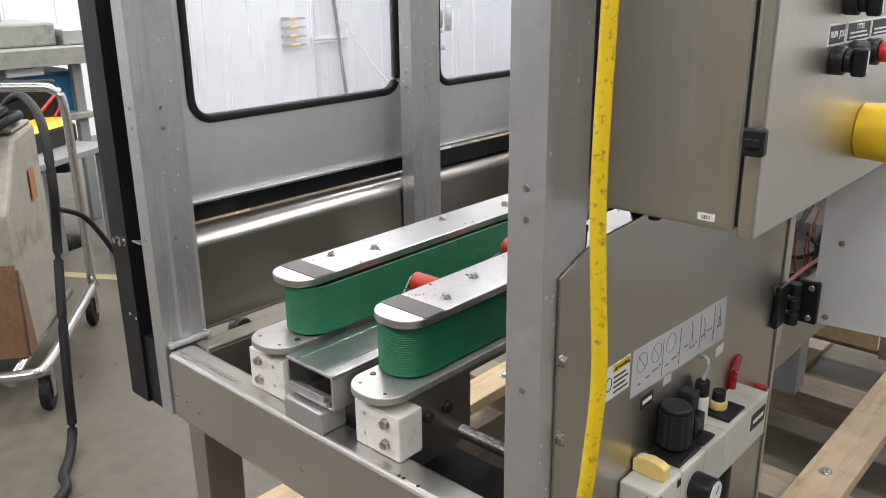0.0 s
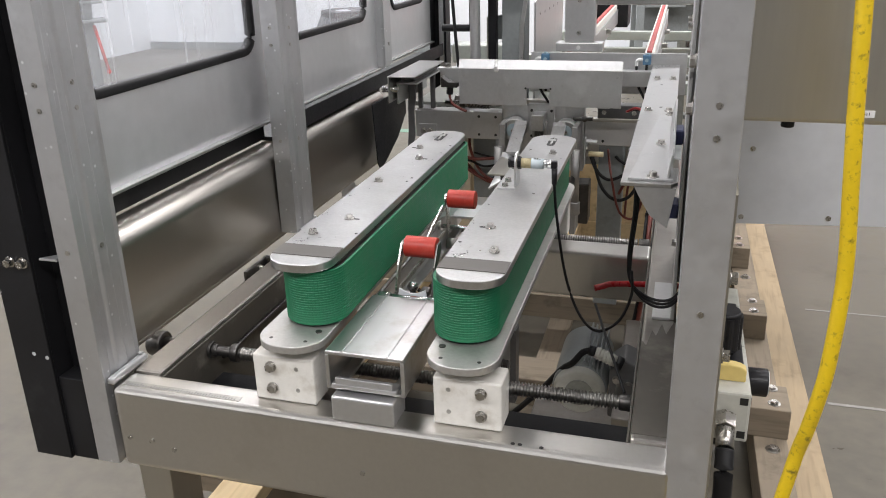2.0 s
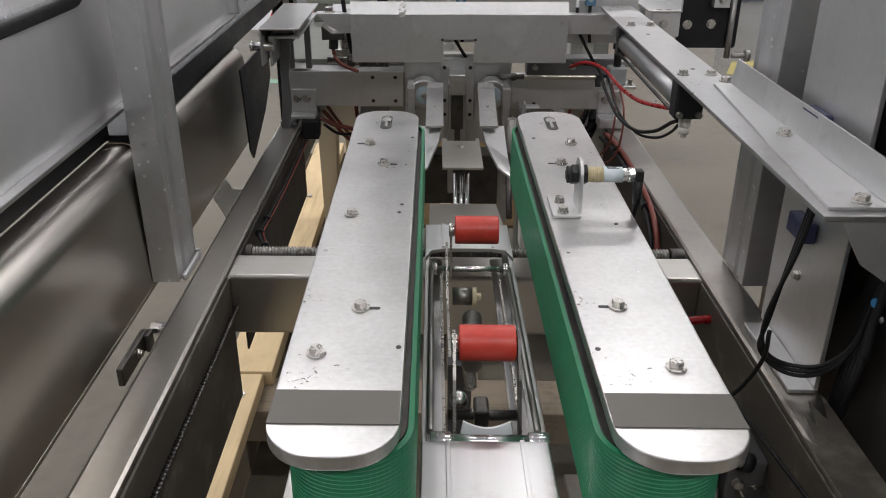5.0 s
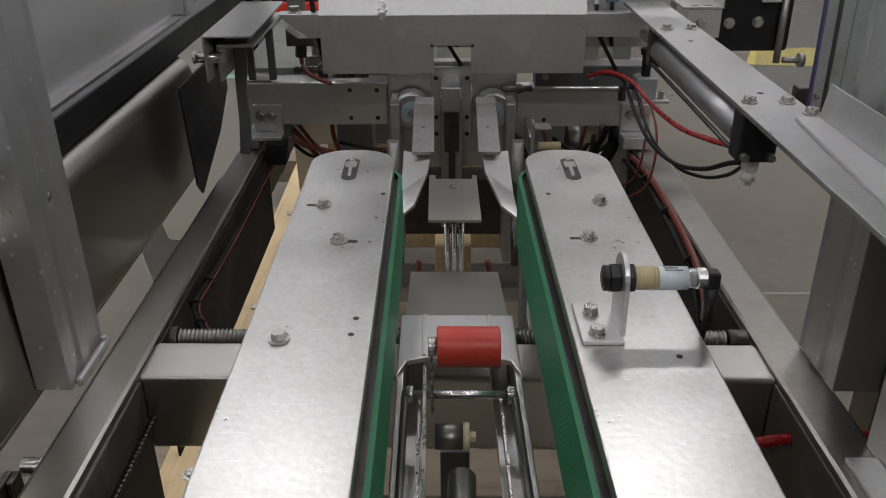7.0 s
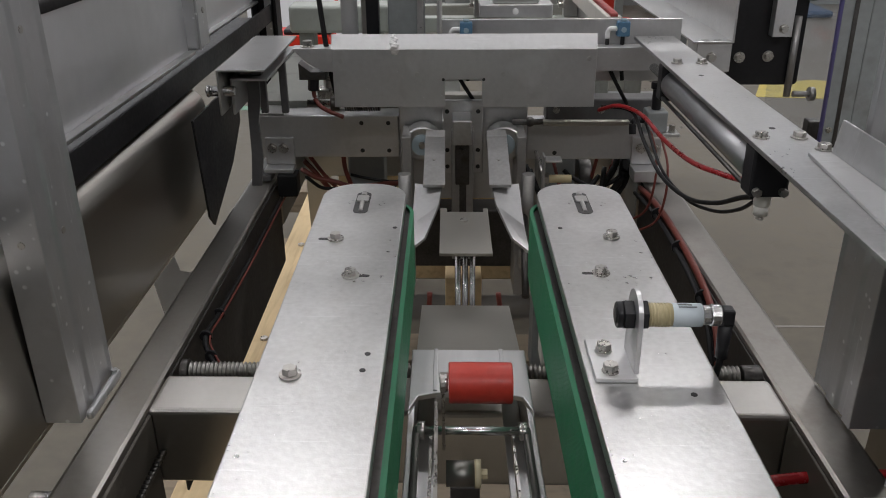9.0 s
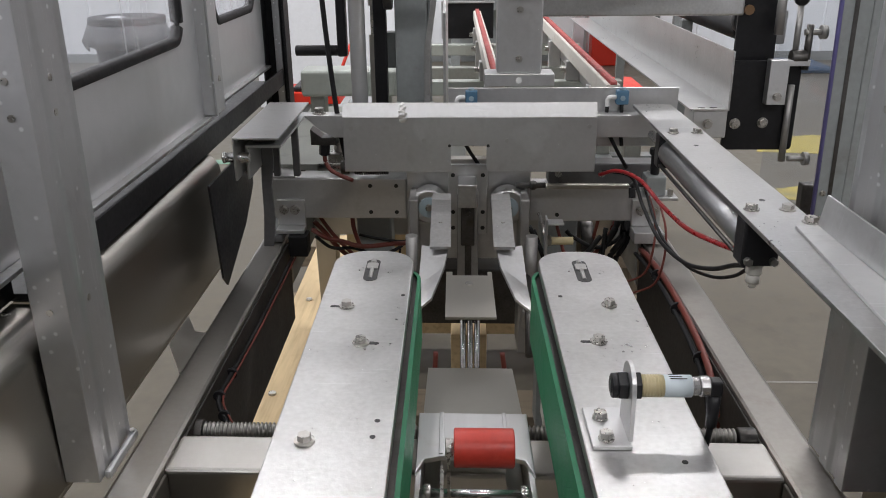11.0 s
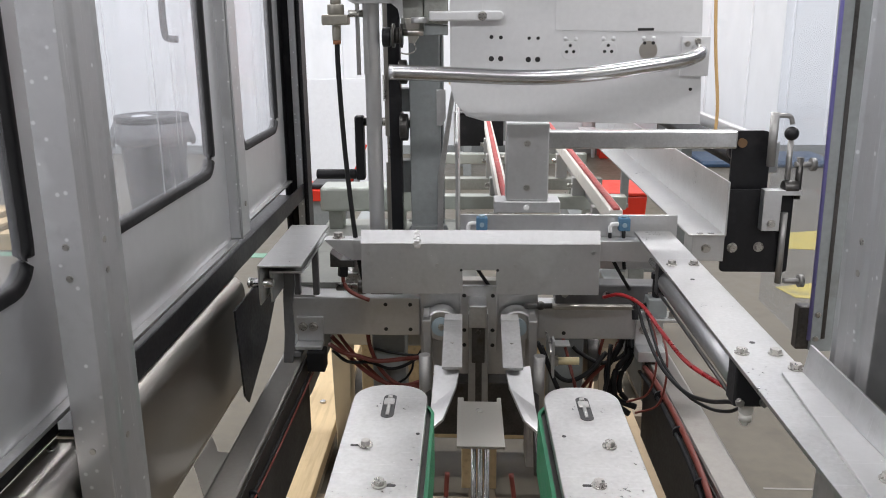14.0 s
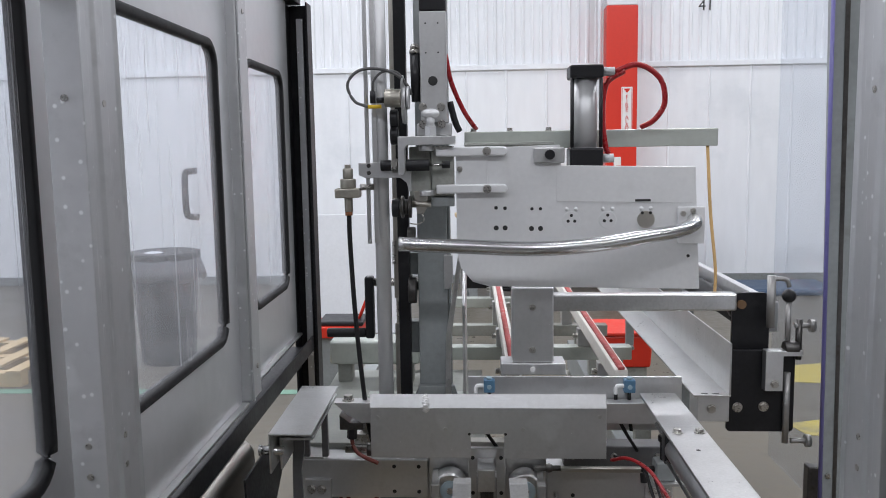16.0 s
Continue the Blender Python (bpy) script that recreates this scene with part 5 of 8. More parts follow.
part("cable_tie", Shape().cyl((0.446, 0.424, 0.935), (0.441, 0.414, 0.938), 0.0055, seg=8), BLUE, bund, "blue cable tie")
part("cable_tie", Shape().cyl((0.452, 0.40, 1.045), (0.452, 0.40, 1.052), 0.018, seg=14), PLASTIC, bund)
for i in range(3):
    part("drop_cable", Shape().hose([(0.345 + 0.003 * i, 0.40 + i * 0.010, 1.066), (0.345 + 0.002 * i, 0.42 + i * 0.008, 1.0), (0.338 + 0.002 * i, 0.45, 0.90), (0.347, 0.46 + 0.006 * i, 0.85 - 0.004 * i), (0.380, 0.47, 0.822 - 0.006 * i), (0.415, 0.45, 0.832 - 0.006 * i), (0.436, 0.43, 0.875 - 0.004 * i), (0.444, 0.424, 0.935), (0.452, 0.40, 1.03), (0.452, 0.33, 1.13), (0.451, 0.26 + 0.02 * i, 1.25)], 0.0027, 7, 7), RUBBER, bund)
part("sensor_loop", Shape().hose([(0.1915, 0.532, 1.009), (0.195, 0.55, 0.939), (0.214, 0.55, 0.823), (0.245, 0.53, 0.750), (0.284, 0.50, 0.730), (0.325, 0.48, 0.765), (0.347, 0.46, 0.83), (0.345, 0.45, 0.88)], 0.0028, 7, 8), RUBBER, bund, "thin black sensor lead hanging in a loop")
wc = thing("grey_cable", (0.46, 0.25, 0.7), "grey cable running down inside the guard with black ties", "cable")
part("lead", Shape().hose([(0.460, 0.235, 1.25), (0.462, 0.295, 1.156), (0.463, 0.326, 1.07), (0.463, 0.323, 0.946), (0.464, 0.338, 0.80), (0.464, 0.33, 0.62), (0.464, 0.33, 0.50)], 0.0034, 8, 8), LABELG, wc)
part("lead", Shape().hose([(0.460, 0.25, 1.25), (0.462, 0.305, 1.156), (0.463, 0.335, 1.07), (0.463, 0.330, 0.946), (0.464, 0.346, 0.80), (0.464, 0.30, 0.68), (0.464, 0.24, 0.66)], 0.0024, 8, 8), GREYCABLE, wc)
for y, z in ((0.327, 0.95), (0.340, 0.815)):
    part("cable_tie", Shape().cyl((0.4625, y, z), (0.4625, y, z + 0.006), 0.0068, seg=12), PLASTIC, wc)

# guide plate with its air cylinder
gd = thing("guide_plate", (0.37, 0.95, 1.07), "long aluminium guide plate bolted over an air cylinder", "guide rail")
part("plate", Shape().prism([(0.324, 0.338), (0.402, 0.338), (0.412, 0.352), (0.412, 0.44), (0.402, 0.44), (0.402, 0.70), (0.403, 1.577), (0.328, 1.577)], "z", 1.070, 1.076, 0.0008), ALU, gd)
part("angle_strip", Shape().prism([(0.334, 0.352), (0.404, 0.352), (0.399, 0.842), (0.369, 0.842)], "z", 1.0762, 1.080, 0.0006), ALU_D, gd, "folded aluminium angle on the plate")
part("angle_upstand", Shape().prism([(0.394, 1.0802), (0.398, 1.0802), (0.404, 1.116), (0.400, 1.117)], "y", 0.362, 0.842, 0.0006), ALU_D, gd)
part("end_gusset", Shape().prism([(0.345, 1.0695), (0.410, 1.0695), (0.400, 1.003), (0.372, 1.022), (0.355, 1.05)], "y", 0.340, 0.344, 0.0005), ALU_D, gd, "pointed gusset under the plate end")
for x, y in ((0.348, 1.331), (0.388, 1.331), (0.342, 0.912), (0.386, 0.911)):
    part("plate_bolt", Shape().bolt((x, y, 1.076), 0.0065, 0.006, 1.5), BOLT, gd)
for x, y in ((0.390, 0.852), (0.379, 0.588), (0.373, 0.368)):
    part("plate_bolt", Shape().bolt((x, y, 1.080), 0.0065, 0.006, 1.5), BOLT, gd)
for x, y in ((0.362, 1.24), (0.368, 0.95)):
    part("drilled_hole", Shape().cyl((x, y, 1.076), (x, y, 1.0764), 0.004, seg=12), INK, gd)
ac = thing("air_cylinder", (0.355, 1.1, 1.0), "aluminium air cylinder with black end blocks under the guide", "air cylinder")
part("barrel", Shape().cyl((0.350, 0.92, 1.038), (0.350, 1.34, 1.038), 0.0225, seg=28), BARREL, ac)
part("end_block", Shape().box(0.328, 0.373, 0.885, 0.92, 1.010, 1.0695, 0.003), PLASTIC, ac)
part("end_block", Shape().box(0.328, 0.373, 1.34, 1.37, 1.010, 1.0695, 0.003), PLASTIC, ac)
part("tie_rod", Shape().cyl((0.332, 0.92, 1.016), (0.332, 1.34, 1.016), 0.003, seg=8), DARKSTEEL, ac)
part("piston_rod", Shape().cyl((0.352, 1.37, 1.033), (0.352, 1.50, 1.033), 0.008), CHROME, ac)
for x, z in ((0.335, 1.018), (0.366, 1.018)):
    part("block_bolt", Shape().bolt((x, 0.885, z), 0.005, 0.006, 1.0, "y", -1), BOLT, ac)
part("flow_valve", Shape().cyl((0.352, 0.905, 0.993), (0.352, 0.905, 1.0098), 0.010, bevel=0.002).cyl((0.352, 0.905, 0.981), (0.352, 0.905, 0.993), 0.0085).cyl((0.352, 0.905, 0.975), (0.352, 0.905, 0.981), 0.005, seg=6), UHMW, ac, "white speed control fitting")
part("air_hose", Shape().hose([(0.335, 0.93, 1.016), (0.331, 1.0, 1.0), (0.325, 1.12, 0.978), (0.331, 1.30, 0.956), (0.318, 1.42, 0.966), (0.290, 1.49, 0.964), (0.262, 1.53, 0.945)], 0.0039, 9, 8), REDHOSE, ac, "red air hose")
part("air_hose", Shape().hose([(0.345, 0.915, 1.0), (0.346, 0.96, 0.982), (0.345, 1.05, 0.940), (0.335, 1.15, 0.910), (0.327, 1.28, 0.900), (0.318, 1.38, 0.928), (0.312, 1.47, 0.958), (0.27, 1.54, 0.95)], 0.0034, 9, 8), RUBBER, ac)
part("air_hose", Shape().hose([(0.345, 0.905, 1.0), (0.350, 0.97, 0.962), (0.349, 1.06, 0.924), (0.341, 1.17, 0.900), (0.332, 1.30, 0.905), (0.328, 1.42, 0.95)], 0.0026, 9, 8), RUBBER, ac)
for j, (hx, hy) in enumerate(((0.338, 1.36), (0.346, 1.31))):
    part("air_hose", Shape().hose([(hx, hy + 0.06, 0.935), (hx + 0.004, hy + 0.02, 0.90), (hx, hy, 0.85), (hx - 0.006, hy + 0.03, 0.79), (hx - 0.03, hy + 0.10, 0.74)], 0.0022, 8, 7), BROWN, ac, "thin dark red air hose")
fcx = thing("flow_control", (0.37, 1.52, 0.87), "cluster of dark flow control fittings by the cross head", "fitting")
part("body", Shape().box(0.352, 0.392, 1.515, 1.555, 0.905, 0.945, 0.003), GREY_P, fcx)
part("knob", Shape().cyl((0.372, 1.535, 0.945), (0.372, 1.535, 0.985), 0.009, bevel=0.002).cyl((0.372, 1.535, 0.985), (0.372, 1.535, 0.998), 0.013, bevel=0.002), PLASTIC, fcx)
part("elbow", Shape().hose([(0.352, 1.535, 0.925), (0.334, 1.53, 0.925), (0.328, 1.525, 0.918), (0.328, 1.52, 0.90)], 0.007, 9, 5), PLASTIC, fcx)
part("plate", Shape().box(0.345, 0.415, 1.505, 1.56, 0.898, 0.9045, 0.001), ALU_D, fcx)
part("screw", Shape().bolt((0.402, 1.52, 0.9045), 0.005, 0.012, 1.3), BOLT, fcx)

# photo sensor on the right belt plate
sn_ = thing("photo_sensor", (0.11, 0.535, 1.0), "barrel photo sensor on a bent alloy bracket bolted to the plate", "sensor")
part("foot", Shape().box(0.088, 0.121, 0.505, 0.566, 1.0, 1.004, 0.001), ALU_D, sn_)
part("ear", Shape().prism([(0.512, 1.004), (0.552, 1.004), (0.552, 1.047)] + [(0.532 + 0.02 * math.cos(radians(a)), 1.047 + 0.02 * math.sin(radians(a))) for a in range(15, 166, 15)] + [(0.512, 1.047)], "x", 0.1185, 0.1225, 0.0005), ALU_D, sn_)
for y in (0.516, 0.548):
    part("foot_bolt", Shape().bolt((0.101, y, 1.004), 0.0055, 0.0055, 1.25), BOLT, sn_)
part("lock_nut", Shape().cyl((0.110, 0.532, 1.046), (0.1183, 0.532, 1.046), 0.0125, seg=6, smooth=False, bevel=0.001), PLASTIC, sn_)
part("lock_nut", Shape().cyl((0.1227, 0.532, 1.046), (0.129, 0.532, 1.046), 0.0125, seg=6, smooth=False, bevel=0.001), PLASTIC, sn_)
part("lens", Shape().cyl((0.105, 0.532, 1.046), (0.110, 0.532, 1.046), 0.0105, seg=20, bevel=0.001).cyl((0.1042, 0.532, 1.046), (0.105, 0.532, 1.046), 0.0065), PLASTIC, sn_)
barrel_ = part("barrel", Shape().cyl((0.129, 0.532, 1.046), (0.148, 0.532, 1.046), 0.0092, seg=24), BEIGE, sn_)
for k in range(7):
    part("thread_ring", Shape().cyl((0.1305 + 0.0024 * k, 0.532, 1.046), (0.1315 + 0.0024 * k, 0.532, 1.046), 0.0096, seg=20), BEIGE, barrel_)
bl_ = part("label_sleeve", Shape().cyl((0.148, 0.532, 1.046), (0.171, 0.532, 1.046), 0.0094, seg=24), mat("pale_blue_label", (0.62, 0.70, 0.74), 0.4), sn_, "pale blue printed sleeve")
for k in range(3):
    part("print_bar", Shape().box(0.152, 0.166 - 0.003 * k, 0.527 + 0.0035 * k, 0.528 + 0.0035 * k, 1.0553, 1.0557, 0), INK, bl_)
part("coupling_nut", Shape().cyl((0.171, 0.532, 1.046), (0.178, 0.532, 1.046), 0.0078, seg=14, smooth=False, bevel=0.001).cyl((0.178, 0.532, 1.046), (0.186, 0.532, 1.046), 0.0088, seg=16, smooth=False, bevel=0.001), CHROME, sn_)
part("elbow", Shape().box(0.186, 0.1965, 0.526, 0.538, 1.0385, 1.0525, 0.002).cyl((0.1915, 0.532, 1.0385), (0.1915, 0.532, 1.008), 0.0058, 0.0048, 14), PLASTIC, sn_)

# motor and wiring under the front of the machine
mo = thing("gear_motor", (0.27, 0.5, 0.24), "grey drive motor with a black plug and cable below the frame", "motor")
part("body", Shape().cyl((0.262, 0.43, 0.640), (0.262, 0.60, 0.640), 0.052, seg=32, bevel=0.005), GREY_P, mo)
part("end_bell", Shape().cyl((0.262, 0.418, 0.640), (0.262, 0.43, 0.640), 0.044, 0.050, 32, 0.003), AIRGREY, mo, "pale cast end bell")
part("end_ring", Shape().cyl((0.262, 0.4145, 0.640), (0.262, 0.4178, 0.640), 0.026, seg=28, bevel=0.001), GREYBOX, mo)
for k in range(5):
    part("fin", Shape().box(0.268 + 0.008 * k, 0.271 + 0.008 * k, 0.432, 0.60, 0.668 - 0.003 * k, 0.700 - 0.003 * k, 0.0008), GREY_P, mo)
part("gear_case", Shape().prism([(0.316, 0.59), (0.366, 0.59), (0.366, 0.702), (0.342, 0.712), (0.316, 0.690)], "y", 0.425, 0.50, 0.004), DULL, mo, "dark cast gear case")
for bx_, bz_ in ((0.330, 0.672), (0.352, 0.662), (0.356, 0.625)):
    part("case_bolt", Shape().bolt((bx_, 0.425, bz_), 0.006, 0.006, 1.3, "y", -1), BOLT, mo)
part("mount", Shape().box(0.15, 0.38, 0.46, 0.64, 0.46, 0.50, 0.003).box(0.33, 0.369, 0.30, 0.70, 0.50, 0.667, 0.003), RAIL, mo)
part("stand", Shape().box(0.20, 0.33, 0.5, 0.6, 0.241, 0.46, 0.003), GREY_P, mo)
part("plug", Shape().cyl((0.290, 0.42, 0.727), (0.327, 0.42, 0.712), 0.0105, seg=14), AIRGREY, mo, "ribbed pale grey plug")
for k in range(5):
    part("plug_rib", Shape().cyl((0.295 + 0.006 * k, 0.42, 0.725 - 0.0024 * k), (0.2975 + 0.006 * k, 0.42, 0.724 - 0.0024 * k), 0.0118, seg=14), AIRGREY, mo)
part("plug", Shape().cyl((0.327, 0.42, 0.712), (0.339, 0.42, 0.707), 0.0135, seg=12), PLASTIC, mo)
part("plug", Shape().cyl((0.278, 0.42, 0.729), (0.290, 0.42, 0.727), 0.0095, seg=12), PLASTIC, mo)
part("lead", Shape().hose([(0.280, 0.42, 0.729), (0.266, 0.42, 0.722), (0.249, 0.42, 0.699), (0.225, 0.44, 0.67), (0.18, 0.47, 0.60), (0.10, 0.5, 0.5)], 0.006, 9, 8), RUBBER, mo)
part("stiff_rod", Shape().cyl((0.354, 0.21, 0.772), (0.286, 0.42, 0.823), 0.0024, seg=8), RUBBER, mo, "thin black rod leaning to the screw")
solo("red_spout", Shape().hose([(0.262, 0.672, 0.744), (0.28, 0.679, 0.748), (0.30, 0.685, 0.752), (0.38, 0.700, 0.752), (0.50, 0.705, 0.752)], 0.0066, 12, 6), REDHOSE, "red plastic tube running out below the crossbeam", "tube")
solo("hanging_grip", Shape().cyl((0.14, 1.04, 0.70), (0.14, 1.04, 0.77), 0.011, bevel=0.003), RUBBER, "black grip hanging on a lead", "grip")

# ---- cross head of the machine ----
xb = thing("cross_head", (0, 1.6, 0.787), "alloy cross head beam with brackets, rollers and fasteners", "machine head")
part("left_beam", Shape().box(-0.42, -0.128, 1.60, 1.66, 0.827, 0.916, 0.003), ALU_D, xb)
part("right_beam", Shape().box(0.132, 0.395, 1.60, 1.66, 0.823, 0.90, 0.003), ALU_D, xb)
part("centre_block", Shape().box(-0.1275, 0.1315, 1.59, 1.64, 0.74, 0.945, 0.003), ALU_D, xb)
part("centre_plate", Shape().box(-0.04, 0.042, 1.578, 1.5895, 0.80, 0.952, 0.002), ALU_D, xb)
part("side_plate", Shape().box(-0.118, -0.10, 1.50, 1.589, 0.56, 0.90, 0.002), DULLSIDE, xb)
part("side_plate", Shape().box(0.105, 0.123, 1.50, 1.589, 0.56, 0.90, 0.002), DULLSIDE, xb)
for x in (-0.079, 0.082):
    w = part("guide_wheel", Shape().cyl((x, 1.53, 0.876), (x, 1.577, 0.876), 0.036, seg=32, bevel=0.004), ALU, xb, "polished guide wheel with blue hub")
    part("wheel_hub", Shape().cyl((x, 1.526, 0.876), (x, 1.5298, 0.876), 0.021, seg=24), mat("pale_blue_hub", (0.42, 0.52, 0.57), 0.4), w)
    part("wheel_bolt", Shape().bolt((x, 1.526, 0.876), 0.006, 0.004, 1.2, "y", -1), BOLT, w)
for x in (-0.39, -0.367, 0.363, 0.39):
    part("beam_bolt", Shape().bolt((x, 1.590, 0.850), 0.008, 0.008, 1.3, "y", -1), BOLT, xb)
part("left_bracket", Shape().box(-0.405, -0.345, 1.5905, 1.5995, 0.815, 0.872, 0.002).box(-0.405, -0.345, 1.56, 1.5995, 0.805, 0.8148, 0.002), ALU_D, xb)
part("right_bracket", Shape().box(0.345, 0.405, 1.5905, 1.5995, 0.815, 0.872, 0.002).box(0.345, 0.405, 1.55, 1.5995, 0.79, 0.8148, 0.002), ALU_D, xb)
for x, z in ((-0.205, 0.90), (-0.15, 0.90), (-0.205, 0.842), (-0.15, 0.842), (0.19, 0.837), (-0.03, 0.93), (0.032, 0.93), (-0.03, 0.85), (0.032, 0.85), (-0.03, 0.815), (0.032, 0.815)):
    yy = 1.578 if abs(x) < 0.04 else 1.60
    part("tapped_hole", Shape().cyl((x, yy, z), (x, yy - 0.0005, z), 0.0045, seg=12), INK, xb)
part("dark_bar", Shape().box(-0.10, 0.11, 1.60, 1.63, 0.9455, 0.958, 0.002), STEEL_B, xb)
part("junction_block", Shape().box(0.17, 0.392, 1.604, 1.656, 0.9005, 0.948, 0.004), DULL, xb, "dirty dark junction block")
for jx in (0.19, 0.28, 0.375):
    part("block_screw", Shape().bolt((jx, 1.604, 0.926), 0.006, 0.005, 1.2, "y", -1), BOLT, xb)
part("slide_bar", Shape().box(0.16, 0.33, 1.56, 1.575, 0.905, 0.915, 0.002), STEEL_B, xb)
part("slide_rod", Shape().cyl((0.10, 1.57, 0.91), (0.16, 1.57, 0.911), 0.006).ball((0.135, 1.57, 0.911), 0.010), DARKSTEEL, xb)
part("inner_shaft", Shape().cyl((-0.31, 1.585, 0.945), (-0.13, 1.585, 0.945), 0.008), BOLT, xb)
spr = [(-0.235 + i * 0.0006, 1.585 + 0.015 * math.cos(i * 0.8), 0.945 + 0.015 * math.sin(i * 0.8)) for i in range(120)]
part("spring", Shape().sweep(spr, ring(0.0016, 5)), DARKSTEEL, xb)
part("shaft_collar", Shape().cyl((-0.262, 1.585, 0.945), (-0.245, 1.585, 0.945), 0.015, bevel=0.002), DARKSTEEL, xb)

cv = thing("cover_strip", (0, 1.5, 0.96), "bent aluminium cover strip with a weld and a square notch", "cover")
fr = Shape().prism([(-0.242, 0.960), (-0.033, 0.960), (-0.033, 1.012), (0.036, 1.012), (0.036, 0.960), (0.246, 0.960), (0.246, 1.068), (-0.242, 1.068)], "y", 1.497, 1.501, 0.0008)
part("face", fr, ALU_D, cv)
part("top_fold", Shape().prism([(1.4968, 1.0685), (1.5008, 1.0685), (1.5115, 1.0925), (1.508, 1.094)], "x", -0.242, 0.246), ALU_D, cv, "folded top edge")
bead = Shape()
for k in range(10):
    bead.ball((-0.126 + 0.0025 * math.sin(k * 2.1), 1.4975 + max(0, k - 3) * 0.0018, 1.062 + 0.0031 * k), 0.0058, (1.2, 0.3, 0.8))
part("weld_bead", bead, WELD, cv, "bright weld bead")
for x, z in ((-0.226, 1.047), (-0.085, 1.022), (0.075, 1.022), (0.232, 1.05)):
    part("cover_screw", Shape().cyl((x, 1.497, z), (x, 1.4955, z), 0.0042, seg=14), ALU, cv)
for x in (-0.036, 0.039):
    part("notch_hole", Shape().cyl((x, 1.497, 1.012), (x, 1.4965, 1.012), 0.003, seg=12), INK, cv)
bar = thing("support_bar", (0, 1.54, 1.0), "square alloy support bar behind the cover strip", "bar")
part("bar", Shape().prism([(-0.33, 1.058), (0.40, 1.058), (0.40, 1.013), (-0.27, 1.013), (-0.30, 1.03)], "y", 1.5615, 1.597, 0.001), ALU_D, bar)
part("levelling_bolt", Shape().bolt((-0.300, 1.58, 1.0585), 0.009, 0.010, 1.5), BOLT, bar)
part("post", Shape().box(-0.20, -0.16, 1.562, 1.6, 0.945, 1.0125, 0.002), ALU_D, bar)
part("post", Shape().box(0.17, 0.21, 1.562, 1.6, 0.945, 1.0125, 0.002), ALU_D, bar)

ls_ = thing("left_shelf", (-0.38, 1.5, 0.787), "folded aluminium shelf bracket over a shaft and arm", "bracket")
part("shelf", Shape().prism([(-0.42, 0.985), (-0.416, 0.985), (-0.416, 1.060), (-0.336, 1.060), (-0.336, 1.064), (-0.42, 1.064)], "y", 1.345, 1.67, 0.0008), ALU, ls_)
part("inner_angle", Shape().prism([(-0.412, 0.972), (-0.407, 0.972), (-0.407, 1.032), (-0.345, 1.032), (-0.345, 1.037), (-0.412, 1.037)], "y", 1.40, 1.70, 0.0008), ALU_D, ls_)
part("spacer", Shape().box(-0.40, -0.36, 1.42, 1.68, 1.0375, 1.0595, 0.002), DARKSTEEL, ls_)
part("shaft", Shape().cyl((-0.4398, 1.37, 1.022), (-0.397, 1.37, 1.022), 0.009), CHROME, ls_)
part("shaft_end", Shape().cyl((-0.446, 1.37, 1.022), (-0.440, 1.37, 1.022), 0.0105, bevel=0.002), CHROME, ls_)
part("arm", Shape().prism([(-0.406, 1.0315), (-0.384, 1.0315), (-0.384, 0.975), (-0.392, 0.93), (-0.390, 0.86), (-0.398, 0.8005), (-0.418, 0.8005), (-0.412, 0.87), (-0.411, 0.94)], "y", 1.50, 1.508, 0.001), DULL, ls_, "dull bent steel arm")
part("foot", Shape().box(-0.432, -0.392, 1.56, 1.61, 0.7875, 0.80, 0.002), DULL, ls_)
part("hanger", Shape().box(-0.366, -0.352, 1.60, 1.614, 0.9205, 1.0315, 0.002).box(-0.408, -0.394, 1.60, 1.614, 0.9205, 1.0315, 0.002), DULL, ls_)
part("inner_rail", Shape().box(-0.412, -0.362, 1.5995, 2.05, 0.9165, 0.921, 0.001), ALU, ls_, "pale flat bar running to the rear")
part("rubber_block", Shape().box(-0.378, -0.338, 1.548, 1.59, 0.758, 0.8045, 0.003), RUBBER, ls_)
gl_ = thing("cable_gland", (-0.295, 1.56, 0.95), "dark cable gland with a red hose curving out of it", "gland")
part("mount", Shape().prism([(-0.318, 0.997), (-0.266, 0.997), (-0.266, 1.0125), (-0.295, 1.0125), (-0.318, 1.030)], "y", 1.562, 1.60, 0.001), DARKSTEEL, gl_)
part("nut", Shape().cyl((-0.294, 1.575, 0.974), (-0.292, 1.575, 0.9968), 0.011, seg=6, smooth=False), PLASTIC, gl_)
part("red_hose", Shape().hose([(-0.294, 1.575, 0.974), (-0.291, 1.572, 0.958), (-0.281, 1.567, 0.944), (-0.262, 1.562, 0.934), (-0.235, 1.555, 0.925)], 0.0045, 8, 6), BROWN, gl_)
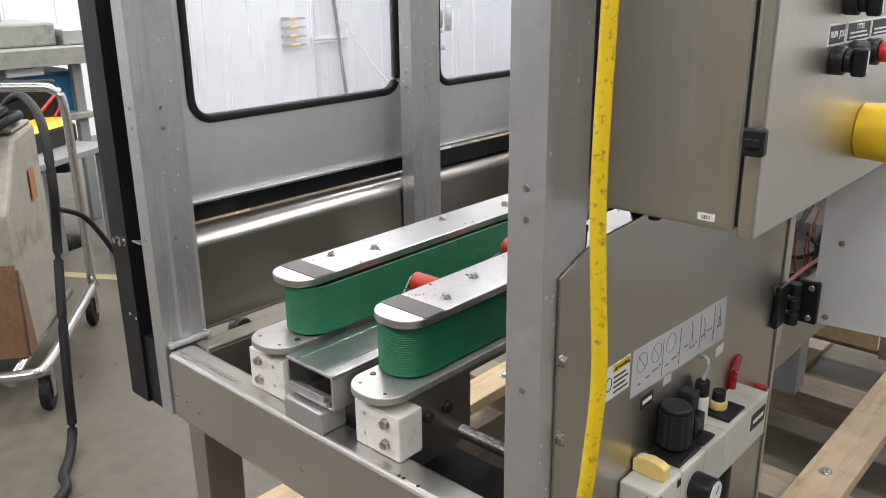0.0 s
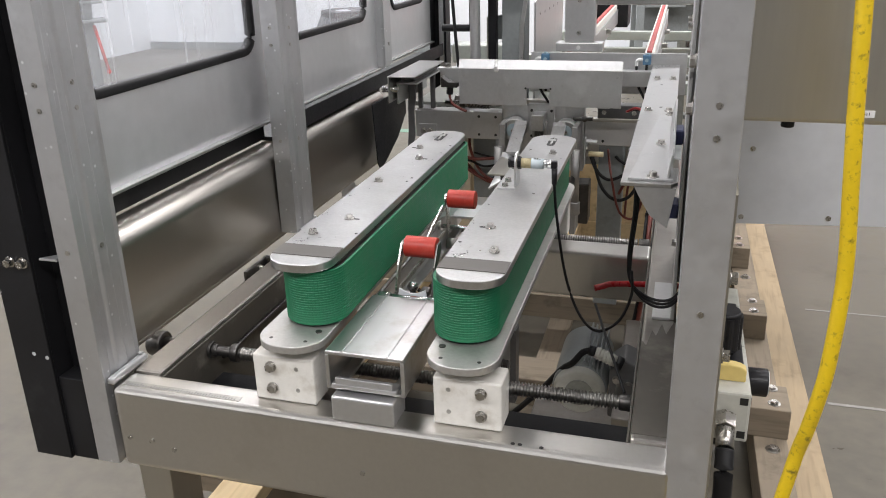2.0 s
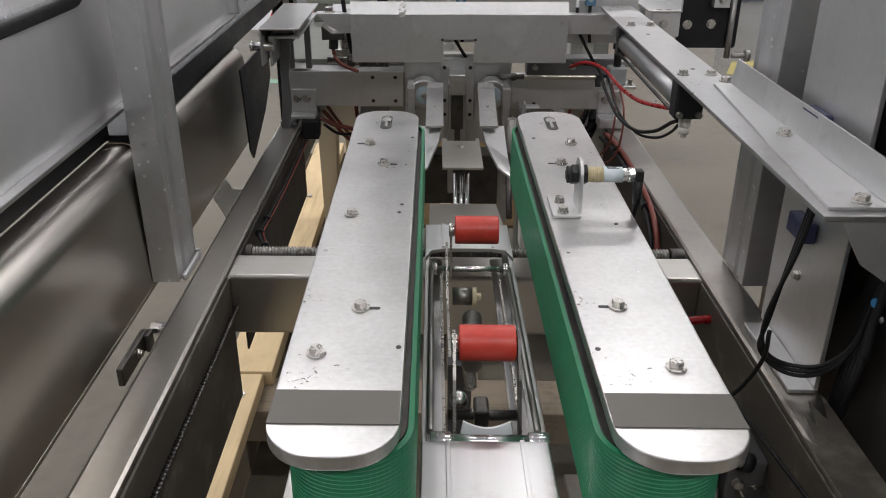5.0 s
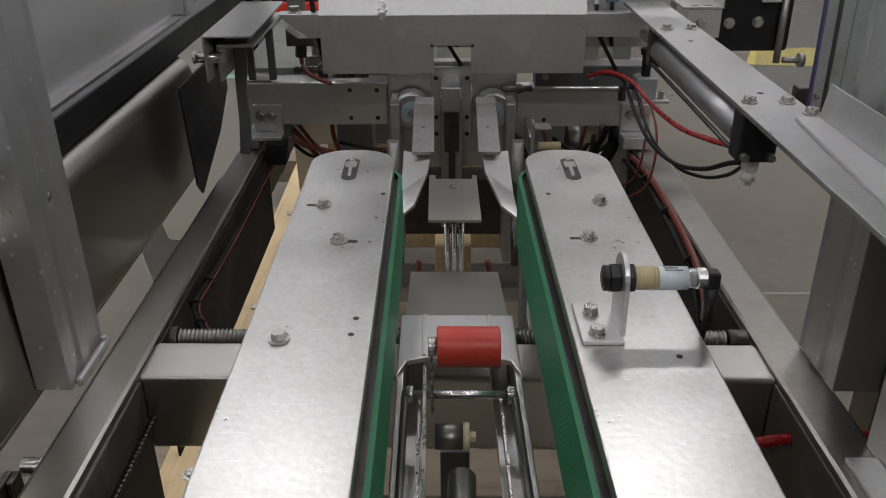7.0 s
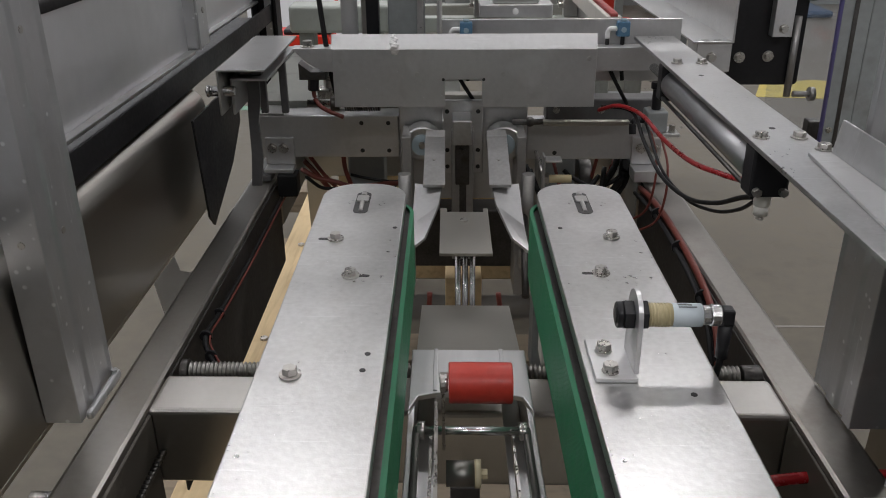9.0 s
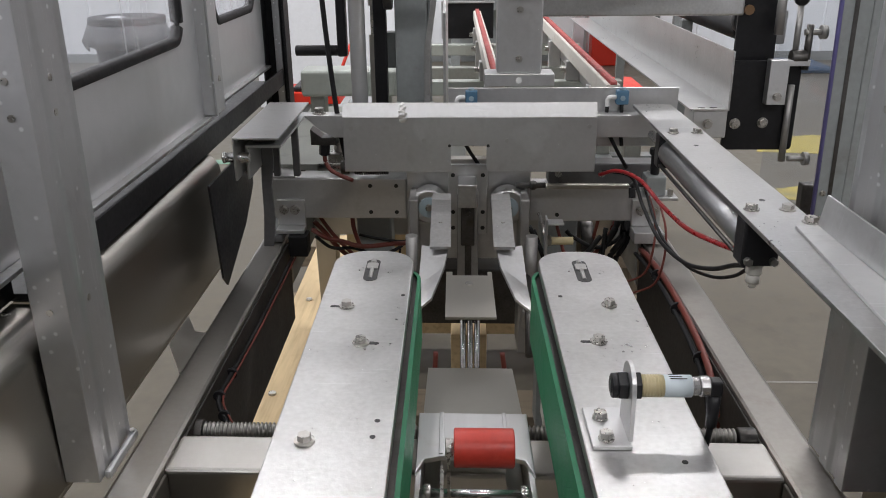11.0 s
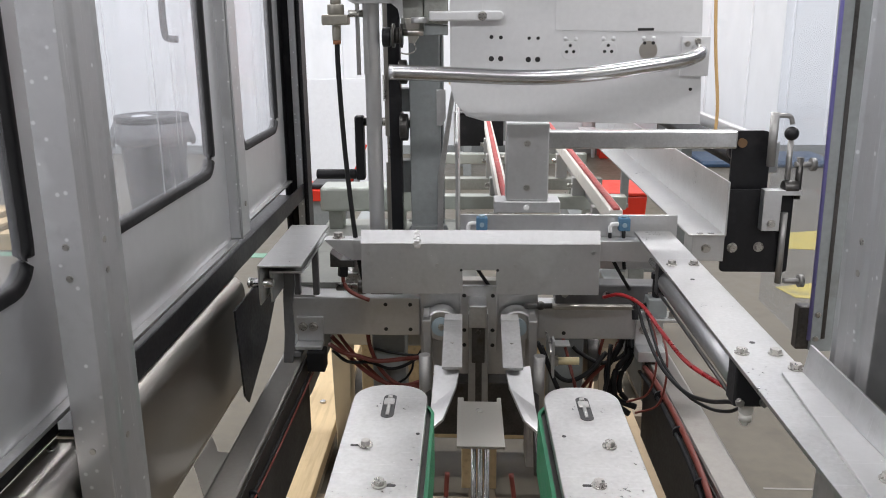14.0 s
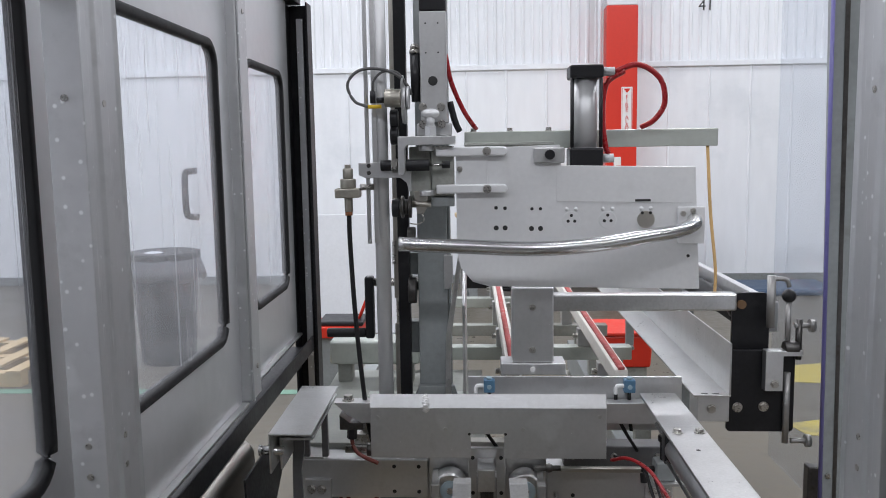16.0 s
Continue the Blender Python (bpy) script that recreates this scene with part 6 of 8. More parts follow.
dh = [[(-0.345, 1.63, 0.80), (-0.31, 1.60, 0.792), (-0.276, 1.60, 0.784), (-0.229, 1.60, 0.772), (-0.16, 1.61, 0.775), (-0.10, 1.66, 0.76)],
      [(-0.34, 1.64, 0.78), (-0.30, 1.61, 0.765), (-0.25, 1.62, 0.76), (-0.20, 1.63, 0.74), (-0.15, 1.66, 0.75), (-0.12, 1.70, 0.78)],
      [(0.14, 1.66, 0.80), (0.17, 1.62, 0.75), (0.21, 1.62, 0.72), (0.26, 1.63, 0.74), (0.30, 1.65, 0.78)],
      [(0.15, 1.66, 0.79), (0.19, 1.60, 0.70), (0.24, 1.60, 0.66), (0.29, 1.61, 0.69), (0.31, 1.65, 0.80)],
      [(0.20, 1.66, 0.81), (0.22, 1.60, 0.73), (0.25, 1.60, 0.62), (0.30, 1.63, 0.60), (0.33, 1.66, 0.72)]]
for i, pts in enumerate(dh):
    solo("hose_loop", Shape().hose([(q[0], q[1] + 0.03, q[2] - 0.02) for q in pts], 0.0055 if i in (0, 2, 3) else 0.004, 8, 7), BROWN if i in (0, 4) else RUBBER, ("dark red" if i in (0, 4) else "black") + " hose drooping under the cross head", "hose", group="drooping hoses")

# folding fingers, pad and lift post
for sgn, cx in ((-1, 0.006), (1, 0.007)):
    f = thing("folding_finger", (cx + sgn * 0.07, 1.35, 0.80), "bent aluminium folding finger reaching from the wheel", "finger", "folding fingers")

    def blade(name, corners, material, thick=0.005):
        b = bmesh.new()
        for quad in corners:
            b.faces.new([b.verts.new((cx + sgn * p[0], p[1], p[2])) for p in quad])
        bmesh.ops.remove_doubles(b, verts=b.verts[:], dist=0.0005)
        bmesh.ops.recalc_face_normals(b, faces=b.faces[:])
        bmesh.ops.solidify(b, geom=b.faces[:], thickness=thick)
        sh = Shape()
        sh.merge(b)
        part(name, sh, material, f)

    blade("upper_bar", (((0.040, 1.522, 0.905), (0.076, 1.522, 0.905), (0.078, 1.512, 0.893), (0.040, 1.512, 0.893)),
                        ((0.040, 1.512, 0.893), (0.078, 1.512, 0.893), (0.080, 1.39, 0.838), (0.040, 1.39, 0.838))), ALU, 0.007)
    blade("lower_blade", (((0.046, 1.398, 0.835), (0.096, 1.42, 0.835), (0.100, 1.33, 0.788), (0.052, 1.36, 0.815)),
                          ((0.052, 1.36, 0.815), (0.100, 1.33, 0.788), (0.105, 1.262, 0.767), (0.076, 1.285, 0.783))), ALU_D)
    part("finger_bolt", Shape().bolt((cx + sgn * 0.06, 1.45, 0.868), 0.004, 0.003, 0), BOLT, f)
    part("pivot", Shape().cyl((cx + sgn * 0.118, 1.46, 0.68), (cx + sgn * 0.118, 1.46, 0.84), 0.012).cyl((cx + sgn * 0.118, 1.46, 0.64), (cx + sgn * 0.118, 1.46, 0.68), 0.016, bevel=0.003), DULLSIDE, f)
    part("link", Shape().cyl((cx + sgn * 0.104, 1.30, 0.66), (cx + sgn * 0.112, 1.46, 0.76), 0.007), DARKSTEEL, f)
ps = thing("proximity_sensor", (0.19, 1.45, 0.80), "small barrel sensor on a grey clip bracket", "sensor")
part("bracket", Shape().box(0.150, 0.154, 1.44, 1.47, 0.80, 0.88, 0.001).box(0.1545, 0.185, 1.44, 1.47, 0.868, 0.872, 0.001), ALU_D, ps)
part("arm", Shape().cyl((0.152, 1.47, 0.84), (0.152, 1.60, 0.84), 0.004, seg=8), BOLT, ps)
part("barrel", Shape().cyl((0.155, 1.455, 0.832), (0.205, 1.455, 0.832), 0.008, seg=14), BEIGE, ps)
part("nut", Shape().cyl((0.1545, 1.455, 0.832), (0.162, 1.455, 0.832), 0.012, seg=6, smooth=False), BOLT, ps)
lp = thing("lift_pad", (0, 1.1, 0.5), "small steel lift pad on a post with twin rods", "lift pad")
part("pad", Shape().prism([(-0.040, 0.987), (0.033, 0.987), (0.033, 1.155), (0.026, 1.155), (0.026, 1.14), (-0.03, 1.14), (-0.03, 1.155), (-0.040, 1.155)], "z", 0.885, 0.890, 0.001), STEEL_B, lp)
part("pad_screw", Shape().cyl((-0.004, 1.105, 0.890), (-0.004, 1.105, 0.892), 0.006, seg=14), BOLT, lp)
part("head", Shape().box(-0.02, 0.012, 1.05, 1.11, 0.855, 0.8845, 0.002), DARKSTEEL, lp)
for x in (-0.014, -0.003, 0.008):
    part("rod", Shape().cyl((x, 1.08, 0.42), (x, 1.08, 0.856), 0.0045, seg=10), CHROME, lp)
part("slide", Shape().box(-0.022, 0.022, 1.545, 1.577, 0.62, 0.90, 0.002), DULLSIDE, lp)
part("slide_groove", Shape().box(-0.006, 0.008, 1.5435, 1.5445, 0.63, 0.875, 0), DARKSTEEL, lp)
part("slide_stop", Shape().box(-0.014, 0.014, 1.535, 1.5448, 0.79, 0.875, 0.002).bolt((0.0, 1.535, 0.862), 0.005, 0.004, 1.2, "y", -1), DARKSTEEL, lp)
part("slide_head", Shape().box(-0.020, 0.018, 1.51, 1.577, 0.88, 0.93, 0.003), ALU, lp)
part("slide_base", Shape().box(-0.028, 0.022, 1.055, 1.105, 0.2005, 0.43, 0.003), DULL, lp)

VALVEGREY = mat("grey_blue_cap", (0.30, 0.40, 0.46), 0.45)
# rear plate with two blue valves
rp_ = thing("valve_plate", (0.19, 1.6, 0.99), "aluminium cross plate carrying two small blue valves", "plate")
part("plate", Shape().box(-0.038, 0.423, 1.602, 1.608, 0.985, 1.105, 0.001), ALU_D, rp_)
for x in (0.008, 0.309):
    v = part("valve", Shape().box(x - 0.012, x + 0.012, 1.583, 1.6015, 1.074, 1.102, 0.002), VALVEBLUE, rp_, "blue miniature valve")
    part("valve_top", Shape().cyl((x, 1.592, 1.102), (x, 1.592, 1.107), 0.006).cyl((x, 1.583, 1.087), (x, 1.581, 1.087), 0.005), VALVEGREY, v)
    part("elbow", Shape().hose([(x - 0.012, 1.59, 1.088), (x - 0.024, 1.59, 1.088), (x - 0.029, 1.59, 1.082), (x - 0.029, 1.59, 1.070)], 0.0045, 9, 4), LABELW, v)
    part("tube", Shape().hose([(x - 0.029, 1.59, 1.070), (x - 0.028, 1.588, 1.03), (x - 0.01, 1.585, 0.99), (x + 0.02, 1.60, 0.94)], 0.004, 8, 6), RUBBER, v)
    part("tube", Shape().hose([(x, 1.59, 1.074), (x, 1.588, 1.03), (x + 0.004, 1.585, 0.99)], 0.004, 8, 6), RUBBER, v)

# upright block, arm and black bracket
ub = thing("upright_block", (0.105, 1.65, 1.1), "rectangular aluminium upright with cap screws on a flange", "block")
part("flange", Shape().box(0.035, 0.176, 1.614, 1.68, 1.1055, 1.131, 0.002), ALU_D, ub)
part("block", Shape().box(0.060, 0.150, 1.62, 1.68, 1.1315, 1.298, 0.003), ALU_D, ub)
for z in (1.255, 1.16):
    part("cap_screw", Shape().cyl((0.104, 1.62, z), (0.104, 1.617, z), 0.007, seg=16), BOLT, ub)
part("white_plug", Shape().cyl((0.104, 1.614, 1.118), (0.104, 1.6115, 1.118), 0.006, seg=14), LABELW, ub)
part("arm_tube", Shape().box(0.1505, 0.552, 1.655, 1.69, 1.238, 1.276, 0.004), ALU, ub, "square tube arm")
bk = thing("black_bracket", (0.6, 1.68, 0.96), "black plate bracket with bolts and a rounded tab", "bracket")
part("plate", Shape().prism(rounded(0.538, 0.684, 0.962, 1.148, 0.008, 3), "y", 1.664, 1.672, 0.001), BLACK, bk)
part("tab", Shape().prism(rounded(0.553, 0.635, 1.10, 1.272, 0.016, 4), "y", 1.6915, 1.70, 0.001), BLACK, bk)
part("brown_bush", Shape().cyl((0.572, 1.6915, 1.246), (0.572, 1.685, 1.246), 0.010, seg=16), mat("brown_bush", (0.16, 0.09, 0.04), 0.5), bk)
for x, z in ((0.561, 1.018), (0.618, 1.020)):
    part("bracket_bolt", Shape().bolt((x, 1.664, z), 0.008, 0.007, 1.4, "y", -1), BOLT, bk)
ab = part("angle_clip", Shape().prism([(0.612, 1.062), (0.650, 1.062), (0.650, 1.140), (0.690, 1.140), (0.690, 1.152), (0.612, 1.152)], "y", 1.640, 1.6635, 0.001), ALU_D, bk)
part("clip_bolt", Shape().bolt((0.632, 1.640, 1.078), 0.007, 0.006, 1.3, "y", -1), BOLT, ab)
lk = thing("link_rod", (0.69, 1.66, 0.9), "linked steel rods with rod ends and a black ball knob", "linkage")
part("rod", Shape().cyl((0.678, 1.655, 0.94), (0.678, 1.655, 1.10), 0.007).cyl((0.678, 1.66, 1.15), (0.678, 1.66, 1.26), 0.006), DULLSIDE, lk)
part("ball_knob", Shape().ball((0.678, 1.66, 1.27), 0.015), PLASTIC, lk)
part("top_link", Shape().hose([(0.678, 1.66, 1.29), (0.672, 1.66, 1.305), (0.655, 1.66, 1.308), (0.64, 1.66, 1.305)], 0.005, 8, 5).cyl((0.64, 1.66, 1.20), (0.64, 1.66, 1.315), 0.009), DULLSIDE, lk)
part("rod_end", Shape().cyl((0.668, 1.655, 1.155), (0.70, 1.655, 1.155), 0.016, bevel=0.003), DARKSTEEL, lk)
for z in (1.205, 0.945):
    part("stub", Shape().cyl((0.69, 1.655, z), (0.735, 1.655, z), 0.006).cyl((0.722, 1.655, z), (0.732, 1.655, z), 0.014), DULLSIDE, lk)
part("turnbuckle", Shape().cyl((0.70, 1.655, 1.13), (0.70, 1.655, 1.22), 0.007), DARKSTEEL, lk)
lk.location.x -= 0.014
cs = thing("clear_guard", (0.735, 1.8, 0.9), "clear plastic guard sheet with a violet tube at its edge", "guard")
cs_p = part("sheet", Shape().box(0.733, 0.738, 1.62, 1.95, 0.80, 2.3, 0.001), CLEAR, cs)
cs_p.visible_shadow = False
part("edge_tube", Shape().cyl((0.7185, 1.593, 0.83), (0.700, 1.593, 2.3), 0.0042, seg=12), PURPLE, cs, "violet edge tube")
part("hinge_block", Shape().box(0.70, 0.73, 1.612, 1.64, 0.80, 0.90, 0.003), DARKSTEEL, cs)
part("edge_profile", Shape().prism([(0.727, 0.80), (0.778, 0.80), (0.778, 2.3), (0.696, 2.3)], "y", 1.602, 1.617, 0.002), GREY_P, cs, "grey steel edge bar")
part("profile_groove", Shape().prism([(0.748, 0.83), (0.756, 0.83), (0.738, 2.29), (0.728, 2.29)], "y", 1.6005, 1.6018, 0), DARKSTEEL, cs)
for z in (0.83, 0.885):
    part("profile_screw", Shape().bolt((0.737, 1.602, z), 0.005, 0.003, 1.2, "y", -1), BOLT, cs)
part("back_profile", Shape().box(0.7785, 0.86, 1.604, 1.66, 0.80, 2.3, 0.003), GREY_P, cs)
part("top_bar", Shape().box(0.68, 0.80, 1.60, 1.95, 2.3005, 2.34, 0.004), POST, cs)
part("tie_bar", Shape().box(0.43, 0.80, 0.74, 0.82, 2.3, 2.34, 0.004).box(0.74, 0.80, 0.8205, 1.5995, 2.3, 2.34, 0.004), POST, cs)

# ---- lift tower and moving head ----
tw = thing("lift_tower", (-0.12, 1.8, 0.787), "grey enamelled lift tower with guide rod and screw", "lift tower")
part("column", Shape().box(-0.150, -0.082, 1.70, 1.80, 0.93, 2.5, 0.003), GREY_P, tw)
part("column_flange", Shape().box(-0.081, -0.076, 1.715, 1.785, 0.93, 2.5, 0.001), GREY_P, tw)
part("base", Shape().prism([(-0.165, 0.93), (-0.06, 0.93), (-0.06, 1.03), (-0.07, 1.06), (-0.15, 1.06), (-0.165, 1.03)], "y", 1.685, 1.6995, 0.002), GREY_P, tw)
part("base_bolt", Shape().bolt((-0.105, 1.685, 1.01), 0.010, 0.009, 1.4, "y", -1), BOLT, tw)
part("guide_rod", Shape().cyl((-0.221, 1.63, 0.93), (-0.221, 1.63, 2.5), 0.0165, seg=28), SATIN, tw)
part("guide_strip", Shape().box(-0.236, -0.226, 1.606, 1.610, 1.40, 2.5, 0.001), ALU_D, tw)
part("screw_cover", Shape().box(-0.195, -0.169, 1.70, 1.735, 0.93, 2.5, 0.002), BLACK, tw)
part("strip_plate", Shape().box(-0.2085, -0.1955, 1.74, 1.744, 1.255, 2.5, 0.0005), STEEL_B, tw)
part("strip_plate", Shape().box(-0.2085, -0.1955, 1.74, 1.744, 0.93, 1.195, 0.0005), STEEL_B, tw)
part("return_spring", Shape().sweep([(-0.207 + 0.004 * math.cos(i * 0.7), 1.733 + 0.004 * math.sin(i * 0.7), 1.335 + i * 0.0004) for i in range(140)], ring(0.0011, 4)), BOLT, tw)
part("side_block", Shape().box(-0.1775, -0.1505, 1.737, 1.775, 1.31, 1.362, 0.003), GREY_P, tw)
part("side_block", Shape().box(-0.1775, -0.1505, 1.737, 1.775, 1.125, 1.20, 0.003), GREY_P, tw)
part("bearing", Shape().cyl((-0.175, 1.76, 1.28), (-0.167, 1.76, 1.28), 0.027, bevel=0.003).cyl((-0.167, 1.76, 1.28), (-0.1505, 1.76, 1.28), 0.010), DARKSTEEL, tw)
part("web_plate", Shape().prism([(-0.092, 0.9305), (-0.078, 0.9305), (-0.076, 1.17), (-0.048, 1.36), (-0.058, 1.36), (-0.088, 1.175)], "y", 1.672, 1.684, 0.001), ALU, tw, "pale bent edge plate beside the column")
part("wing_plate", Shape().prism([(-0.090, 1.285), (-0.078, 1.285), (-0.070, 1.30), (-0.070, 1.362), (-0.090, 1.362)], "y", 1.6848, 1.6995, 0.001), ALU_D, tw)
part("screw", Shape().cyl((-0.2015, 1.76, 0.93), (-0.2015, 1.76, 2.5), 0.005), BOLT, tw)
part("screw_thread", Shape().sweep([(-0.2015 + 0.0055 * math.cos(i * 0.7), 1.76 + 0.0055 * math.sin(i * 0.7), 1.66 + i * 0.00055) for i in range(1500)], ring(0.0012, 4)), BOLT, tw)
part("thin_rod", Shape().cyl((-0.246, 1.60, 1.40), (-0.246, 1.60, 2.5), 0.0045, seg=10), SATIN, tw)
for z, r in ((1.28, 0.030), (1.40, 0.026)):
    part("pulley", Shape().cyl((-0.1715, 1.70, z), (-0.1535, 1.70, z), r, bevel=0.003), DARKSTEEL, tw)
part("deck", Shape().box(-0.44, 0.0, 1.665, 2.3, 0.915, 0.93, 0.002), GREYBOX, tw)
part("foot_block", Shape().box(-0.30, -0.25, 1.655, 1.70, 0.93, 0.955, 0.003).cyl((-0.275, 1.68, 0.955), (-0.275, 1.68, 0.99), 0.014, bevel=0.003), BOLT, tw)
ck = thing("hand_crank", (-0.3, 1.85, 1.1), "black hand crank with a turning grip", "crank")
part("arm", Shape().box(-0.292, -0.270, 1.835, 1.865, 1.135, 1.290, 0.005), PLASTIC, ck)
part("grip", Shape().cyl((-0.390, 1.85, 1.148), (-0.292, 1.85, 1.148), 0.012, bevel=0.003), PLASTIC, ck)
part("shaft", Shape().cyl((-0.27, 1.85, 1.275), (-0.10, 1.85, 1.275), 0.010), BOLT, ck)
rb = thing("rear_box", (-0.39, 2.3, 0.93), "grey steel box beam on the machine deck", "box beam")
part("box", Shape().box(-0.44, -0.18, 2.15, 2.25, 0.985, 1.055, 0.009, 3), GALV, rb)
part("leg", Shape().box(-0.42, -0.38, 2.17, 2.23, 0.93, 0.985, 0.002), GREYBOX, rb)
part("leg", Shape().box(-0.24, -0.20, 2.17, 2.23, 0.93, 0.985, 0.002), GREYBOX, rb)
sp = thing("side_plate", (-0.045, 1.95, 1.0), "drilled aluminium side plate behind the tower", "plate")
part("plate", Shape().prism([(1.72, 0.93), (2.35, 0.93), (2.35, 1.36), (2.1, 1.40), (1.80, 1.28), (1.72, 1.24)], "x", -0.05, -0.044, 0.001), ALU_D, sp)
for y in (1.8, 1.9, 2.0, 2.1, 2.2):
    part("drilled_hole", Shape().cyl((-0.0438, y, 1.20), (-0.0434, y, 1.20), 0.005, seg=10), INK, sp)

hd_ = thing("pusher_unit", (0.2, 1.6, 1.3), "raised pusher unit with a drilled alloy plate and curved push bar", "pusher")
outl = [(-0.058, 1.60), (-0.058, 1.38), (-0.05, 1.345), (-0.025, 1.315), (0.01, 1.305), (0.455, 1.297), (0.442, 1.555), (0.163, 1.562), (0.160, 1.605)]
hp = part("face_plate", Shape().prism(outl, "y", 1.600, 1.605, 0.0008), PLATE, hd_, "drilled alloy face plate")
for x, z, r in [(0.026, 1.474, 0.004), (0.045, 1.473, 0.004), (0.102, 1.471, 0.0035), (0.12, 1.471, 0.0035), (0.026, 1.431, 0.0055), (0.045, 1.431, 0.0055), (0.101, 1.429, 0.0055), (0.12, 1.429, 0.0055), (0.246, 1.544, 0.0035), (0.27, 1.544, 0.0035)]:
    part("drilled_hole", Shape().cyl((x, 1.600, z), (x, 1.5994, z), r, seg=10), INK, hp)
for x in (0.185, 0.261, 0.341):
    part("round_boss", Shape().cyl((x, 1.600, 1.446), (x, 1.599, 1.446), 0.0185, seg=28, bevel=0.0005), STEEL_B if x > 0.3 else PLATE, hp, "inset round boss")
    for dx, dz in ((-0.007, -0.002), (0.007, -0.002), (0.0, 0.010)) if x < 0.3 else ((-0.008, 0.014), (0.009, 0.014)):
        part("drilled_hole", Shape().cyl((x + dx, 1.599, 1.446 + dz), (x + dx, 1.5985, 1.446 + dz), 0.0034, seg=10), INK, hp)
    for dx in (-0.010, 0.010):
        part("dome_screw", Shape().ball((x + dx, 1.5995, 1.469), 0.0045, (1, 0.5, 1), 10), PLATE, hp)
part("hinge_leaf", Shape().box(-0.058, 0.0085, 1.5985, 1.5998, 1.512, 1.600, 0.0005), PLATE, hp, "overlapping hinge leaf")
part("leaf_screw", Shape().bolt((-0.05, 1.5984, 1.557), 0.005, 0.003, 1.2, "y", -1), BOLT, hp)
part("drilled_hole", Shape().cyl((0.43, 1.600, 1.368), (0.43, 1.5994, 1.368), 0.0035, seg=10), INK, hp)
part("upper_layer", Shape().prism([(0.154, 1.486), (0.440, 1.480), (0.437, 1.5545), (0.154, 1.562)], "y", 1.5985, 1.5998, 0.0004), PLATE, hp, "raised upper plate layer")
part("slot", Shape().box(0.318, 0.350, 1.5980, 1.5984, 1.484, 1.489, 0), INK, hp)
part("push_bar", Shape().hose([(-0.172, 1.475, 1.413), (-0.05, 1.468, 1.408), (0.10, 1.465, 1.402), (0.22, 1.48, 1.408), (0.32, 1.505, 1.42), (0.39, 1.53, 1.428), (0.425, 1.553, 1.437), (0.438, 1.578, 1.443), (0.438, 1.592, 1.445)], 0.0145, 18, 10), CHROME, hd_, "curved polished push bar")
part("bar_flange", Shape().box(0.405, 0.461, 1.5915, 1.5978, 1.395, 1.472, 0.001), PLATE, hd_)
for x, z in ((0.416, 1.458), (0.436, 1.464)):
    part("flange_screw", Shape().bolt((x, 1.5915, z), 0.005, 0.004, 1.2, "y", -1), BOLT, hd_)
part("hinge_arm", Shape().prism(rounded(-0.10, 0.05, 1.584, 1.604, [0, 0.0095, 0.0095, 0], 4), "y", 1.583, 1.5983, 0.003).prism(rounded(-0.10, 0.05, 1.506, 1.525, [0, 0.009, 0.009, 0], 4), "y", 1.583, 1.5983, 0.003), PLATE, hd_)
for z in (1.594, 1.515):
    part("hinge_bolt", Shape().bolt((0.007, 1.583, z), 0.007, 0.005, 1.3, "y", -1), BOLT, hd_)
part("carriage", Shape().box(-0.158, -0.112, 1.605, 1.65, 1.485, 1.606, 0.003), GREYBOX, hd_)
part("hinge_block", Shape().box(-0.110, -0.062, 1.600, 1.64, 1.50, 1.606, 0.003), GREYBOX, hd_)
part("c_bracket", Shape().prism([(-0.178, 1.627), (-0.058, 1.627), (-0.058, 1.609), (-0.158, 1.609), (-0.164, 1.602), (-0.164, 1.552), (-0.168, 1.546), (-0.178, 1.548)], "y", 1.566, 1.6045, 0.0012), ALU_D, hd_, "cast alloy bracket")
for z in (1.602, 1.508):
    part("pivot_lug", Shape().cyl((-0.120, 1.59, z - 0.006), (-0.120, 1.59, z + 0.006), 0.016, seg=20, bevel=0.002), ALU_D, hd_)
    for x in (-0.104, -0.092, -0.080):
        part("chain_stud", Shape().cyl((x, 1.5985, z), (x, 1.590, z), 0.005, seg=10), BOLT, hd_)
part("damper", Shape().cyl((-0.162, 1.578, 1.567), (-0.113, 1.578, 1.567), 0.0122, bevel=0.002), PLASTIC, hd_, "black shock damper")
part("damper_end", Shape().cyl((-0.216, 1.578, 1.567), (-0.193, 1.578, 1.567), 0.0115, bevel=0.002), PLASTIC, hd_)
part("damper_nut", Shape().cyl((-0.193, 1.578, 1.567), (-0.180, 1.578, 1.567), 0.0145, seg=6, smooth=False, bevel=0.001), BOLT, hd_)
part("damper_rod", Shape().cyl((-0.113, 1.578, 1.567), (-0.087, 1.578, 1.567), 0.003, seg=10), BOLT, hd_)
part("damper_tip", Shape().cyl((-0.087, 1.578, 1.567), (-0.070, 1.578, 1.567), 0.0075, bevel=0.001), PLASTIC, hd_)
part("fork_plate", Shape().prism([(-0.264, 1.573), (-0.264, 1.548), (-0.250, 1.541), (-0.175, 1.541), (-0.162, 1.530), (-0.158, 1.512), (-0.152, 1.512), (-0.152, 1.575)], "y", 1.583, 1.595, 0.001), ALU_D, hd_)
for z in (1.567, 1.552):
    part("fork_screw", Shape().cyl((-0.242, 1.583, z), (-0.242, 1.580, z), 0.0045, seg=10), DARKSTEEL, hd_)
